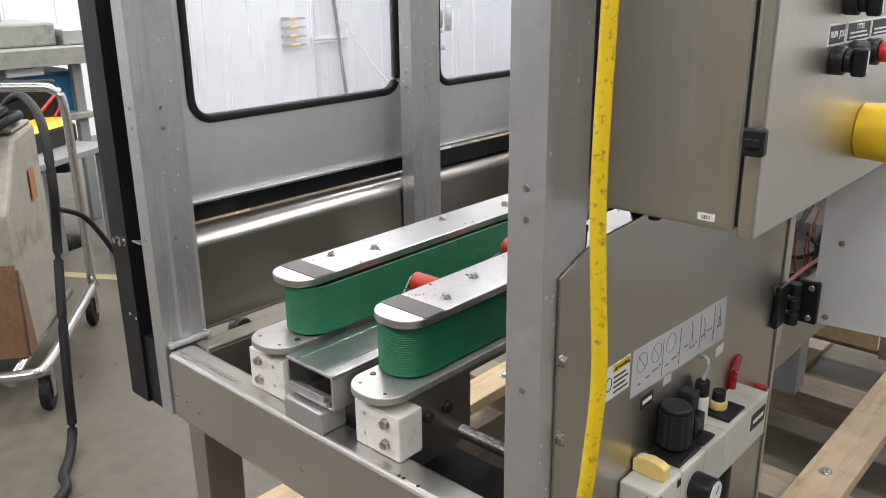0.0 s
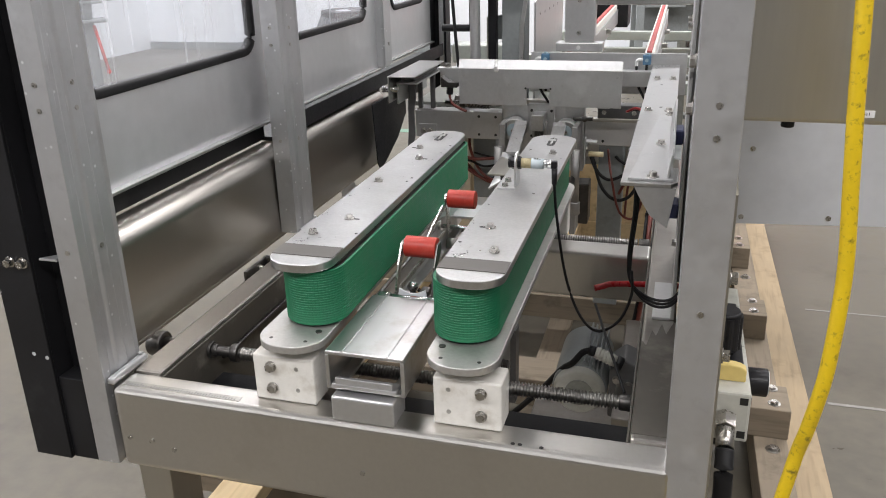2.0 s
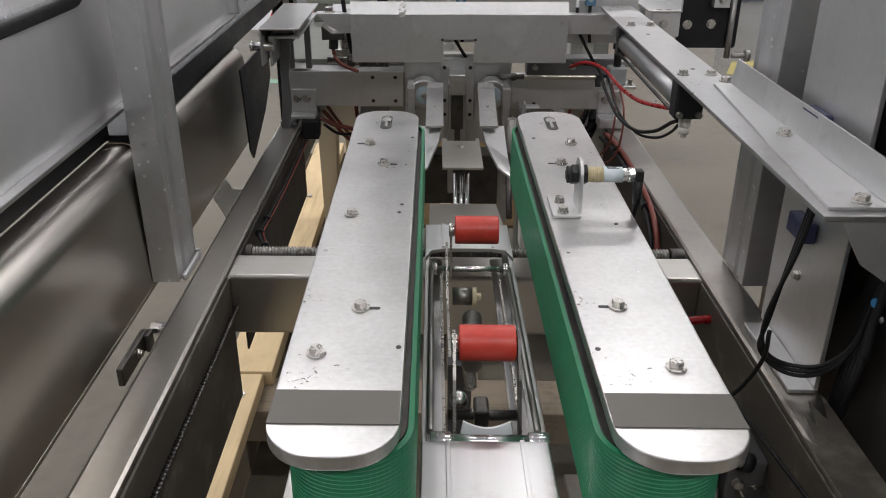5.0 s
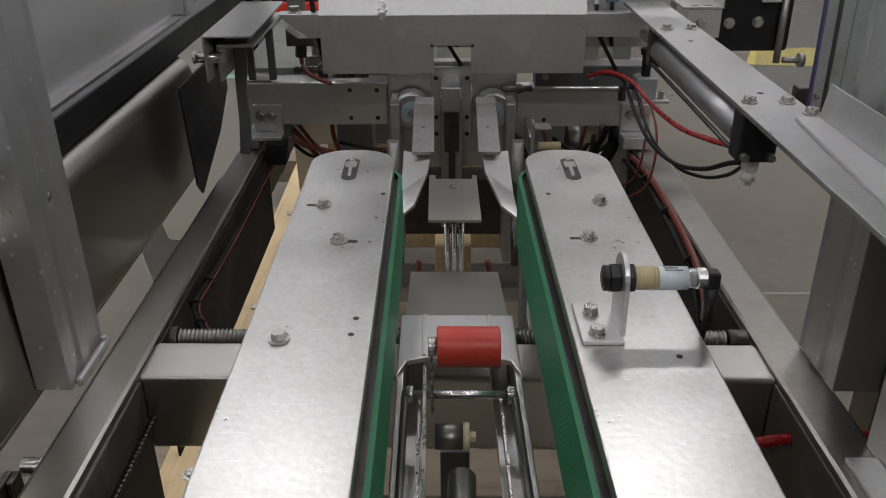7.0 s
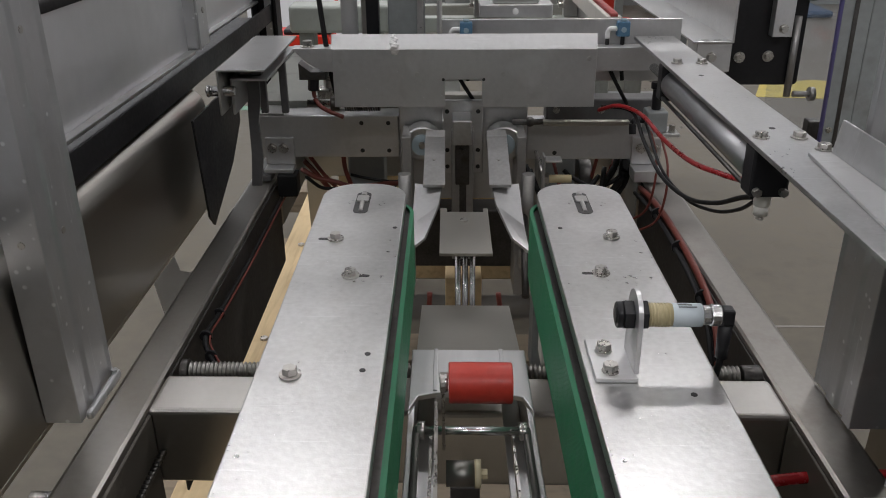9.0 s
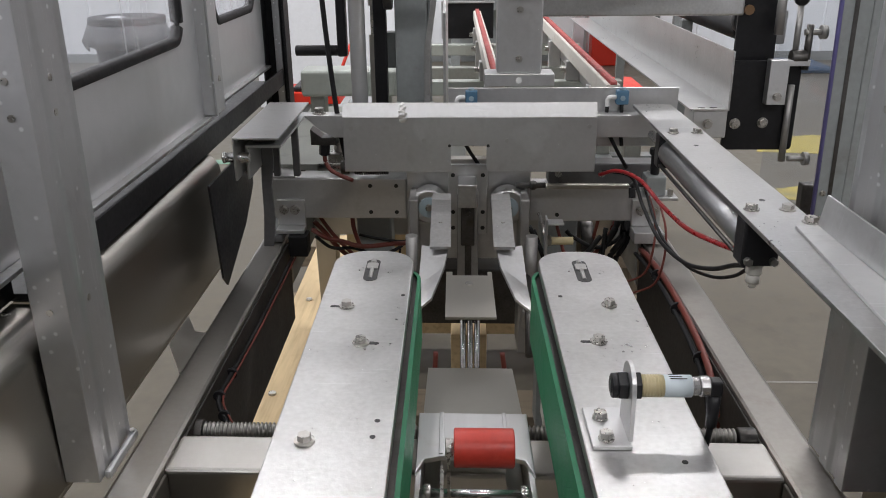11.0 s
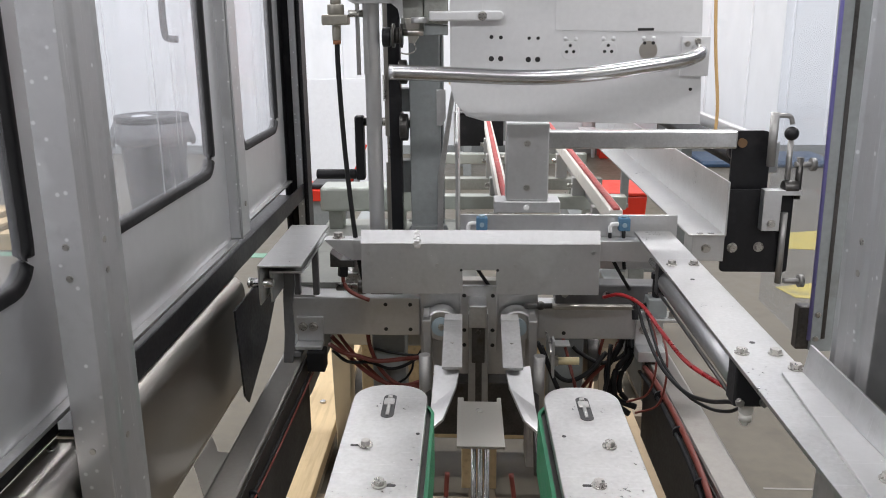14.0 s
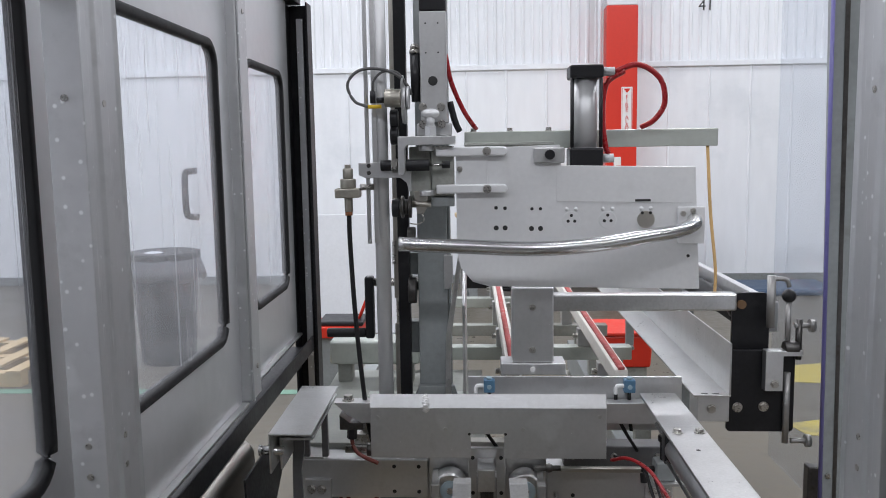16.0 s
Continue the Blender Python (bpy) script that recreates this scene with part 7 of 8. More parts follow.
for z in (1.475, 1.63, 1.665):
    part("roller", Shape().cyl((-0.197, 1.615, z), (-0.180, 1.615, z), 0.020, bevel=0.003), PLASTIC, hd_)
part("idler", Shape().cyl((-0.176, 1.60, 1.478), (-0.170, 1.60, 1.478), 0.024, bevel=0.001).cyl((-0.170, 1.60, 1.478), (-0.160, 1.60, 1.478), 0.016).cyl((-0.160, 1.60, 1.478), (-0.154, 1.60, 1.478), 0.024, bevel=0.001), DARKSTEEL, hd_, "oily flanged idler")
part("idler_lug", Shape().prism([(-0.149, 1.512), (-0.118, 1.512), (-0.121, 1.475), (-0.130, 1.462), (-0.142, 1.464)], "y", 1.592, 1.5985, 0.001).cyl((-0.153, 1.595, 1.484), (-0.112, 1.595, 1.484), 0.007, seg=10), STEEL_B, hd_)
part("wire_loop", Shape().hose([(-0.132, 1.59, 1.466), (-0.128, 1.588, 1.450), (-0.142, 1.588, 1.442), (-0.158, 1.588, 1.444)], 0.0016, 6, 6), BOLT, hd_)
part("hinge_tail", Shape().box(-0.110, -0.062, 1.5995, 1.625, 1.478, 1.4995, 0.002), GREY_P, hd_)
part("mast", Shape().box(-0.131, -0.075, 1.600, 1.64, 1.655, 1.885, 0.003), ALU_D, hd_, "grey alloy mast plate")
part("mast_hole", Shape().cyl((-0.104, 1.600, 1.742), (-0.104, 1.5994, 1.742), 0.010, seg=18), INK, hd_)
for x in (-0.118, -0.092):
    for z in (1.80, 1.86):
        part("pin_hole", Shape().cyl((x, 1.600, z), (x, 1.5994, z), 0.0018, seg=8), INK, hd_)
    part("mast_bolt", Shape().bolt((x - 0.008 if x < -0.1 else x + 0.004, 1.600, 1.688), 0.0075, 0.007, 1.2, "y", -1), BOLT, hd_)
    part("mast_bolt", Shape().bolt((x - 0.008 if x < -0.1 else x + 0.004, 1.600, 1.652), 0.0075, 0.007, 1.2, "y", -1), BOLT, hd_)
part("mast_cap", Shape().box(-0.131, -0.075, 1.600, 1.64, 1.8855, 1.92, 0.003), PLASTIC, hd_)
part("mast_foot", Shape().box(-0.140, -0.066, 1.6055, 1.645, 1.6275, 1.6545, 0.003), ALU_D, hd_)
part("rod_eye", Shape().ball((-0.110, 1.582, 1.673), 0.017, (1.15, 0.7, 0.65)).cyl((-0.110, 1.582, 1.645), (-0.110, 1.582, 1.668), 0.009).cyl((-0.110, 1.582, 1.627), (-0.110, 1.582, 1.648), 0.013, seg=6, smooth=False, bevel=0.001), SATIN, hd_)
part("brass_sensor", Shape().cyl((-0.205, 1.585, 1.707), (-0.170, 1.585, 1.707), 0.019, seg=24, bevel=0.002), NICKEL, hd_, "dull nickel sensor body")
part("sensor_plate", Shape().prism([(1.66, 1.655), (1.60, 1.655), (1.575, 1.67), (1.562, 1.74), (1.60, 1.755), (1.66, 1.74)], "x", -0.1695, -0.1655, 0.001), ALU_D, hd_)
for x in (-0.1655, -0.158):
    part("sensor_ring", Shape().cyl((x, 1.585, 1.707), (x + 0.005, 1.585, 1.707), 0.024, seg=28, bevel=0.001), SATIN, hd_)
part("sensor_elbow", Shape().cyl((-0.222, 1.585, 1.703), (-0.2055, 1.585, 1.703), 0.006, seg=12).cyl((-0.230, 1.585, 1.697), (-0.230, 1.585, 1.722), 0.006, seg=12), PLASTIC, hd_)
part("cable_gland", Shape().cyl((-0.240, 1.583, 1.690), (-0.212, 1.583, 1.690), 0.0042, seg=12), YPLASTIC, hd_, "yellow cable sleeve")
part("sensor_lead", Shape().hose([(-0.240, 1.583, 1.690), (-0.268, 1.58, 1.702), (-0.282, 1.58, 1.735), (-0.262, 1.58, 1.762), (-0.225, 1.58, 1.768), (-0.185, 1.583, 1.758), (-0.160, 1.588, 1.737), (-0.150, 1.60, 1.715)], 0.0032, 8, 8), GREYCABLE, hd_)
part("sensor_lead", Shape().hose([(-0.230, 1.585, 1.722), (-0.226, 1.583, 1.745), (-0.205, 1.583, 1.762), (-0.175, 1.585, 1.757), (-0.153, 1.595, 1.72)], 0.0026, 8, 8), GREYCABLE, hd_)
part("black_hose", Shape().cyl((-0.141, 1.615, 1.70), (-0.142, 1.615, 1.80), 0.0095, 0.011), PLASTIC, hd_)
part("hose_clamp", Shape().cyl((-0.142, 1.615, 1.800), (-0.142, 1.615, 1.808), 0.0118).cyl((-0.142, 1.615, 1.808), (-0.142, 1.62, 1.815), 0.010), BOLT, hd_)
part("rear_hose", Shape().hose([(-0.07, 1.64, 1.70), (-0.06, 1.64, 1.66), (-0.05, 1.645, 1.637)], 0.007, 8, 5), RUBBER, hd_)
part("red_hose", Shape().hose([(-0.078, 1.645, 1.80), (-0.066, 1.645, 1.74), (-0.04, 1.66, 1.68), (-0.014, 1.69, 1.642)], 0.0052, 8, 6), REDHOSE, hd_)
tb = part("top_bar", Shape().box(-0.04, 0.51, 1.68, 1.70, 1.598, 1.636, 0.002), GALV, hd_, "galvanised steel top bar")
for x in (-0.02, 0.06, 0.145):
    part("bar_bolt", Shape().bolt((x, 1.69, 1.636), 0.006, 0.006, 1.2), BOLT, tb)
part("bar_web", Shape().box(-0.04, 0.15, 1.606, 1.68, 1.606, 1.612, 0.001), GREYBOX, hd_)
bmp = part("bumper", Shape().box(0.105, 0.17, 1.59, 1.5995, 1.567, 1.60, 0.003), ALU_D, hd_)
part("bumper_screw", Shape().cyl((0.138, 1.59, 1.585), (0.138, 1.575, 1.585), 0.0105, seg=12, bevel=0.001), PLASTIC, bmp)
ey = part("air_cylinder", Shape().cyl((0.218, 1.645, 1.598), (0.218, 1.645, 1.742), 0.026, seg=28), SATIN, hd_, "upright air cylinder with black ends")
part("end_block", Shape().box(0.183, 0.253, 1.61, 1.6785, 1.556, 1.5975, 0.004), PLASTIC, ey)
part("end_block", Shape().box(0.183, 0.253, 1.61, 1.6785, 1.7425, 1.77, 0.004), PLASTIC, ey)
for x in (0.188, 0.248):
    part("tie_rod", Shape().cyl((x, 1.617, 1.598), (x, 1.617, 1.742), 0.004, seg=8), PLASTIC, ey)
for z in (1.757, 1.575):
    part("fitting", Shape().cyl((0.2535, 1.64, z), (0.279, 1.64, z), 0.0095), LABELG, ey)
part("hose_loop", Shape().hose([(0.28, 1.64, 1.757), (0.33, 1.64, 1.77), (0.375, 1.64, 1.74), (0.385, 1.64, 1.69), (0.365, 1.645, 1.655), (0.34, 1.66, 1.64)], 0.006, 9, 8), REDHOSE, ey, "red air hose loop")
part("hose_loop", Shape().hose([(0.30, 1.64, 1.758), (0.262, 1.64, 1.73), (0.255, 1.64, 1.66), (0.262, 1.64, 1.60), (0.268, 1.64, 1.585)], 0.006, 9, 8), REDHOSE, ey)
part("strap", Shape().hose([(0.49, 1.69, 1.60), (0.50, 1.69, 1.45), (0.513, 1.69, 1.33), (0.516, 1.70, 1.262)], 0.0036, 6, 5), mat("pale_orange_cord", (0.72, 0.47, 0.20), 0.7), hd_, "thin orange cord")
hv = thing("float_valve", (-0.288, 1.59, 1.49), "dull nickel valve with a long black hose hanging down", "valve")
part("body", Shape().box(-0.315, -0.262, 1.57, 1.61, 1.500, 1.520, 0.003).cyl((-0.288, 1.59, 1.520), (-0.288, 1.59, 1.540), 0.017, bevel=0.002), NICKEL, hv)
part("cap", Shape().cyl((-0.288, 1.59, 1.540), (-0.288, 1.59, 1.562), 0.011, bevel=0.002).cyl((-0.288, 1.59, 1.562), (-0.288, 1.59, 1.570), 0.007, seg=6, smooth=False), NICKEL, hv)
part("spigot", Shape().cyl((-0.288, 1.59, 1.470), (-0.288, 1.59, 1.4998), 0.009, bevel=0.001), NICKEL, hv)
part("collar", Shape().cyl((-0.288, 1.59, 1.462), (-0.288, 1.59, 1.470), 0.008), mat("orange_brown_collar", (0.30, 0.12, 0.05), 0.5), hv, "orange-brown collar")
part("stub", Shape().cyl((-0.2618, 1.59, 1.522), (-0.235, 1.60, 1.522), 0.007), BOLT, hv)
part("hose", Shape().hose([(-0.288, 1.59, 1.465), (-0.287, 1.588, 1.40), (-0.280, 1.585, 1.25), (-0.268, 1.583, 1.10), (-0.258, 1.59, 1.0), (-0.25, 1.62, 0.93)], 0.0052, 9, 8), RUBBER, hv)

# ---- outfeed beyond the head ----
CHAINRED = mat("faded_red_chain", (0.42, 0.075, 0.07), 0.5, 0, 0.3, 8, 120, 0.0002, (1, 1, 1), (0.55, 0.34, 0.31), 0.75, 45)
of = thing("chain_conveyor", (0.19, 2.6, 0.787), "pair of white chain rails with red chain on cross beams", "conveyor")
for x in (0.066, 0.311):
    part("rail", Shape().box(x - 0.015, x + 0.015, 1.70, 3.45, 1.055, 1.094, 0.003), UHMW, of, "pale plastic chain rail")
    part("rail_side", Shape().box(x + 0.0155, x + 0.021, 1.70, 3.45, 1.0, 1.07, 0.001), ALU_D, of)
    red = Shape()
    for i in range(150):
        y = 1.70 + i * 0.0117
        red.cyl((x - 0.007, y, 1.0975), (x + 0.007, y, 1.0975), 0.0042, seg=6)
    part("chain", red, CHAINRED, of, "red roller chain")
    part("chain_bed", Shape().box(x - 0.006, x + 0.006, 1.70, 3.45, 1.0942, 1.0955, 0), CHAINRED, of)
    for y in (1.95, 2.35, 2.8):
        part("rail_bolt", Shape().bolt((x + 0.021, y, 1.035), 0.009, 0.02, 1.5, "x", 1), BOLT, of)
for y, z_, m_ in ((1.90, 0.93, GALV), (2.30, 0.96, GALV), (2.75, 0.93, GREYBOX), (3.15, 0.955, GALV)):
    part("cross_beam", Shape().box(-0.30 if y < 2.5 else -0.20, 0.45, y, y + 0.045, z_, z_ + 0.04, 0.003), m_, of)
    part("post", Shape().box(-0.19, -0.14, y + 0.003, y + 0.042, 0.787, z_, 0.002), GREYBOX, of)
    part("post", Shape().box(0.385, 0.425, y + 0.003, y + 0.042, 0.787, z_, 0.002), GREYBOX, of)
    for x in (0.066, 0.311):
        part("rail_foot", Shape().box(x - 0.022, x + 0.015, y + 0.005, y + 0.04, z_ + 0.0405, 1.0545, 0.002), ALU_D, of)
        part("foot_bolt", Shape().bolt((x - 0.022, y + 0.02, 1.03), 0.007, 0.012, 1.4, "x", -1), BOLT, of)
sc = thing("side_channel", (0.54, 2.5, 1.04), "long folded aluminium side channel with a dark roller bar", "channel")
part("channel", Shape().prism([(0.455, 1.057), (0.531, 1.057), (0.531, 1.172), (0.535, 1.172), (0.535, 1.053), (0.455, 1.053)], "y", 1.626, 3.5, 0.0006), ALU, sc)
part("end_bracket", Shape().box(0.465, 0.534, 1.632, 1.70, 0.995, 1.0525, 0.002), ALU_D, sc)
for xx in (0.474, 0.498):
    part("slot", Shape().box(xx, xx + 0.014, 1.634, 1.640, 1.0572, 1.0576, 0), INK, sc)
part("bracket_bolt", Shape().bolt((0.495, 1.632, 1.025), 0.008, 0.007, 1.3, "y", -1), BOLT, sc)
part("roller_bar", Shape().cyl((0.625, 1.85, 1.19), (0.64, 3.4, 1.19), 0.028, bevel=0.003), BLACK, sc, "dark roller bar")
part("roller_cap", Shape().cyl((0.615, 1.80, 1.215), (0.615, 1.83, 1.215), 0.035, bevel=0.004), PLASTIC, sc)
part("top_rail", Shape().box(0.655, 0.675, 1.75, 3.4, 1.17, 1.24, 0.002), ALU_D, sc)
for yy in (2.3, 3.2):
    part("bar_post", Shape().box(0.60, 0.63, yy, yy + 0.03, 0.787, 1.165, 0.002), GREY_P, sc)
    part("bar_foot", Shape().box(0.428, 0.63, yy - 0.01, yy + 0.04, 0.77, 0.786, 0.002), GREY_P, sc)
rc = thing("tail_cover", (0.03, 3.55, 1.0), "black tail cover with an alloy rim over one rail", "cover")
part("cover", Shape().box(-0.075, 0.135, 3.47, 3.70, 0.98, 1.125, 0.003), BLACK, rc)
part("rim", Shape().box(-0.08, 0.14, 3.462, 3.4695, 1.122, 1.13, 0.001).box(-0.08, -0.074, 3.462, 3.4695, 0.98, 1.1218, 0.001), ALU_D, rc)
wsb = thing("white_board", (-1.25, 6.8, 0), "plain white board standing on the floor behind the tool tray", "board")
part("panel", Shape().box(-1.65, -0.62, 6.79, 6.81, 0.03, 1.05, 0.003), WHITE, wsb)
for wx in (-1.55, -0.75):
    part("foot", Shape().box(wx, wx + 0.05, 6.70, 6.90, 0, 0.03, 0.004), GREY_P, wsb)
rt = thing("red_trolley", (-0.87, 4.93, 0), "low red tool tray on castors with a dark lid", "tool tray")
part("tray", Shape().prism([(-1.08, 0.45), (-0.70, 0.45), (-0.72, 0.52), (-1.05, 0.52)], "y", 4.78, 5.08, 0.006), REDPAINT, rt)
part("lid", Shape().box(-0.98, -0.70, 4.80, 5.06, 0.5205, 0.55, 0.01), PLASTIC, rt)
part("stand", Shape().box(-1.02, -0.76, 4.82, 5.04, 0.07, 0.4495, 0.01), GREY_P, rt)
for x in (-0.98, -0.80):
    part("castor", Shape().cyl((x, 4.90, 0.035), (x, 4.93, 0.035), 0.035, seg=16, bevel=0.004), RUBBER, rt)
part("lid_prop", Shape().cyl((-0.75, 4.9, 0.52), (-0.64, 4.9, 0.78), 0.010), REDPAINT, rt)
rcr = thing("red_crate", (0.57, 3.8, 0), "red plastic crate on a grey stand behind the conveyor", "crate")
part("body", Shape().prism([(0.57, 0.58), (0.79, 0.58), (0.80, 0.73), (0.56, 0.73)], "y", 3.62, 3.92, 0.01), REDPAINT, rcr)
part("rim", Shape().box(0.55, 0.81, 3.61, 3.93, 0.7305, 0.745, 0.004), REDPAINT, rcr)
part("stand", Shape().box(0.58, 0.78, 3.64, 3.90, 0, 0.5795, 0.01), GREYBOX, rcr)
HANGING = (
    (((-0.34, 1.66, 0.80), (-0.318, 1.66, 0.775), (-0.287, 1.67, 0.73), (-0.229, 1.68, 0.68), (-0.158, 1.69, 0.661), (-0.05, 1.76, 0.66)), 0.0055, BROWN, "dark red"),
    (((-0.33, 1.67, 0.81), (-0.30, 1.67, 0.765), (-0.265, 1.68, 0.72), (-0.215, 1.69, 0.668), (-0.158, 1.70, 0.652), (-0.05, 1.76, 0.645)), 0.0045, BROWN, "dark red"),
    (((-0.255, 1.67, 0.83), (-0.252, 1.67, 0.775), (-0.229, 1.68, 0.71), (-0.19, 1.68, 0.673), (-0.15, 1.70, 0.666), (-0.06, 1.76, 0.68)), 0.0050, BROWN, "dark red"),
    (((-0.244, 1.69, 0.758), (-0.205, 1.69, 0.749), (-0.154, 1.69, 0.742), (-0.12, 1.70, 0.74)), 0.0035, RUBBER, "black"),
    (((-0.152, 1.70, 0.72), (-0.157, 1.70, 0.70), (-0.172, 1.70, 0.678), (-0.20, 1.70, 0.66)), 0.0028, RUBBER, "black"),
    (((0.345, 1.70, 0.82), (0.333, 1.69, 0.775), (0.305, 1.68, 0.725), (0.305, 1.67, 0.68), (0.317, 1.67, 0.642), (0.357, 1.67, 0.609)), 0.0075, RUBBER, "thick black"),
    (((0.357, 1.70, 0.80), (0.352, 1.68, 0.76), (0.325, 1.68, 0.715), (0.318, 1.67, 0.68), (0.33, 1.67, 0.645), (0.372, 1.67, 0.627)), 0.0075, RUBBER, "thick black"),
    (((0.362, 1.70, 0.79), (0.360, 1.69, 0.745), (0.338, 1.69, 0.70), (0.335, 1.68, 0.665), (0.352, 1.68, 0.64)), 0.0065, RUBBER, "thick black"),
    (((0.225, 1.70, 0.765), (0.243, 1.69, 0.752), (0.29, 1.68, 0.733), (0.342, 1.69, 0.751), (0.352, 1.70, 0.79)), 0.0050, RUBBER, "black"),
    (((0.335, 1.70, 0.79), (0.312, 1.69, 0.742), (0.261, 1.69, 0.682), (0.24, 1.70, 0.64)), 0.0050, BROWN, "dark red"),
    (((0.30, 1.71, 0.80), (0.285, 1.70, 0.74), (0.268, 1.70, 0.66), (0.262, 1.72, 0.56)), 0.0040, BROWN, "dark red"),
    (((-0.06, 1.20, 0.72), (-0.062, 1.19, 0.66), (-0.05, 1.18, 0.60), (-0.03, 1.18, 0.52)), 0.0045, BROWN, "dark red"),
    (((0.055, 1.20, 0.72), (0.06, 1.19, 0.66), (0.045, 1.18, 0.60), (0.03, 1.18, 0.52)), 0.0045, BROWN, "dark red"),
)
for run, r_, m_, tint_ in HANGING:
    solo("hanging_hose", Shape().hose(list(run), r_, 8, 7), m_, tint_ + " air hose hanging under the cross head", "hose", group="hanging air hoses")
for i, (dx, dz, r) in enumerate(((0.0, 0.0, 0.0055), (-0.010, -0.010, 0.004), (-0.004, -0.017, 0.004))):
    rcb = thing("rail_cable", (0.36, 1.25, 0.70), "brown-red cable clipped along the machine rail" if i == 0 else "black cable clipped along the machine rail", "cable", "rail cables")
    part("sheath", Shape().hose([(0.362 + dx, 1.56, 0.775 + dz), (0.360 + dx, 1.45, 0.792 + dz), (0.360 + dx, 1.29, 0.80 + dz), (0.360 + dx, 1.12, 0.79 + dz), (0.359 + dx, 1.03, 0.768 + dz), (0.358 + dx, 0.985, 0.72 + dz), (0.355 + dx, 0.96, 0.62 + dz), (0.34 + dx, 0.94, 0.50)], r, 8, 7), BROWN if i == 0 else RUBBER, rcb)
    if i == 0:
        for y, z in ((1.38, 0.792), (1.23, 0.793), (1.08, 0.778)):
            part("cable_tie", Shape().cyl((0.356, y, z - 0.002), (0.356, y + 0.005, z - 0.002), 0.012, seg=12), PLASTIC, rcb)
lrc = thing("rail_cable", (-0.36, 1.0, 0.55), "dark cable with a red wire looping inside the rail", "cable", "rail cables")
lrc_pts = [(-0.372, 1.55, 0.755), (-0.376, 1.25, 0.750), (-0.376, 1.05, 0.758), (-0.372, 0.965, 0.768), (-0.355, 0.925, 0.76), (-0.32, 0.90, 0.72), (-0.27, 0.90, 0.66), (-0.2, 0.95, 0.55)]
part("sheath", Shape().hose(lrc_pts, 0.0038, 8, 7), RUBBER, lrc)
part("red_wire", Shape().hose([(p[0] + 0.007, p[1], p[2] + 0.002) for p in lrc_pts], 0.0017, 6, 7), BROWN, lrc)
for p in lrc_pts[2:5]:
    part("cable_tie", Shape().cyl((p[0], p[1], p[2]), (p[0], p[1] + 0.005, p[2]), 0.009, seg=10), PLASTIC, lrc)
vl = thing("valve_stack", (-0.1, 1.8, 0.4), "dark machinery block under the cross head", "machinery")
part("post", Shape().box(-0.25, -0.17, 1.70, 1.78, 0.241, 0.826, 0.004), GREY_P, vl)
part("post", Shape().box(0.17, 0.25, 1.70, 1.78, 0.241, 0.822, 0.004), GREY_P, vl)
part("manifold", Shape().box(-0.12, 0.14, 1.72, 1.80, 0.52, 0.66, 0.004), DARKSTEEL, vl)
part("belt_wheel", Shape().cyl((0.26, 1.75, 0.72), (0.29, 1.75, 0.72), 0.06, seg=28, bevel=0.005), DARKSTEEL, vl)

# ---- timber skid under the machine ----
sk_ = thing("timber_skid", (0, 1.4, 0), "bolted timber shipping skid of runners and cross timbers", "skid")


def timber(x0, x1, y0, y1, z0, z1, m_, nm):
    return part(nm, Shape().box(x0, x1, y0, y1, z0, z1, 0.003), m_, sk_)


for x in (-0.60, 0.675):
    timber(x, x + 0.089, -0.35, 3.3, 0.0205, 0.109, OLDWOOD, "lower_runner")
for y in (-0.05, 0.58, 1.20, 1.82, 2.48, 3.08):
    timber(-0.72, 0.791 - 0.021 * y, y, y + 0.14, 0.1095, 0.2, OLDWOOD_X, "cross_timber")
timber(-0.585, -0.477, -0.22, 1.30, 0.2005, 0.239, PINE, "top_board")
timber(-0.575, -0.455, 1.305, 3.1, 0.2005, 0.242, PINE, "top_board")
timber(0.414, 0.53, -0.22, 3.1, 0.2005, 0.240, AGED, "top_board")
timber(0.775, 0.868, -0.3, 3.3, 0.0, 0.05, AGED, "floor_board")
for k in range(3):
    timber(-0.36, 0.33, 2.30 + 0.004 * k, 2.389 + 0.004 * k, 0.2005 + 0.132 * k, 0.332 + 0.132 * k, PINE, "packing_block")
timber(-0.30, 0.28, 0.40, 0.49, 0.2005, 0.24, OLDWOOD, "packing_block")
timber(-0.04, 0.06, 2.0, 2.5, 0.2005, 0.35, PINE, "packing_block")
for x in (-0.60, 0.675, -0.02):
    timber(x, x + 0.089, -0.34, 3.29, 0.0, 0.020, OLDWOOD, "ground_batten")
for x, ys in ((-0.52, (0.60, 1.21, 1.85, 2.46)), (0.462, (0.66, 1.343, 2.026, 2.70))):
    for y in ys:
        part("lag_bolt", Shape().bolt((x, y, 0.2395 if x < 0 else 0.240), 0.010, 0.007, 1.7), BOLT, sk_)
for y in (0.58, 1.20, 1.82, 2.48):
    for dy in (0.035, 0.118):
        part("lag_bolt", Shape().bolt((0.749 - 0.021 * y, y + dy, 0.2), 0.010, 0.007, 1.7), BOLT, sk_)
for y in (1.145, 2.385):
    part("lag_bolt", Shape().bolt((0.722, y, 0.109), 0.011, 0.008, 1.8), BOLT, sk_)

# ---- things standing round the hall ----


def standing(name, m, label, category, group=""):
    """A thing built about its own origin on the floor and then set down at a pose."""
    ob = tagged(new(name), label, category, group)
    ob.empty_display_size = 0.05
    ob.matrix_basis = m
    BASES[ob.name] = Vector((0, 0, 0))
    return ob


# welding cart with tubular rails
ct = standing("welder_cart", pose(-1.92, 0.27, 0, 0, 0, 144), "rusty beige welding set on a chromed tube cart with castors", "cart")
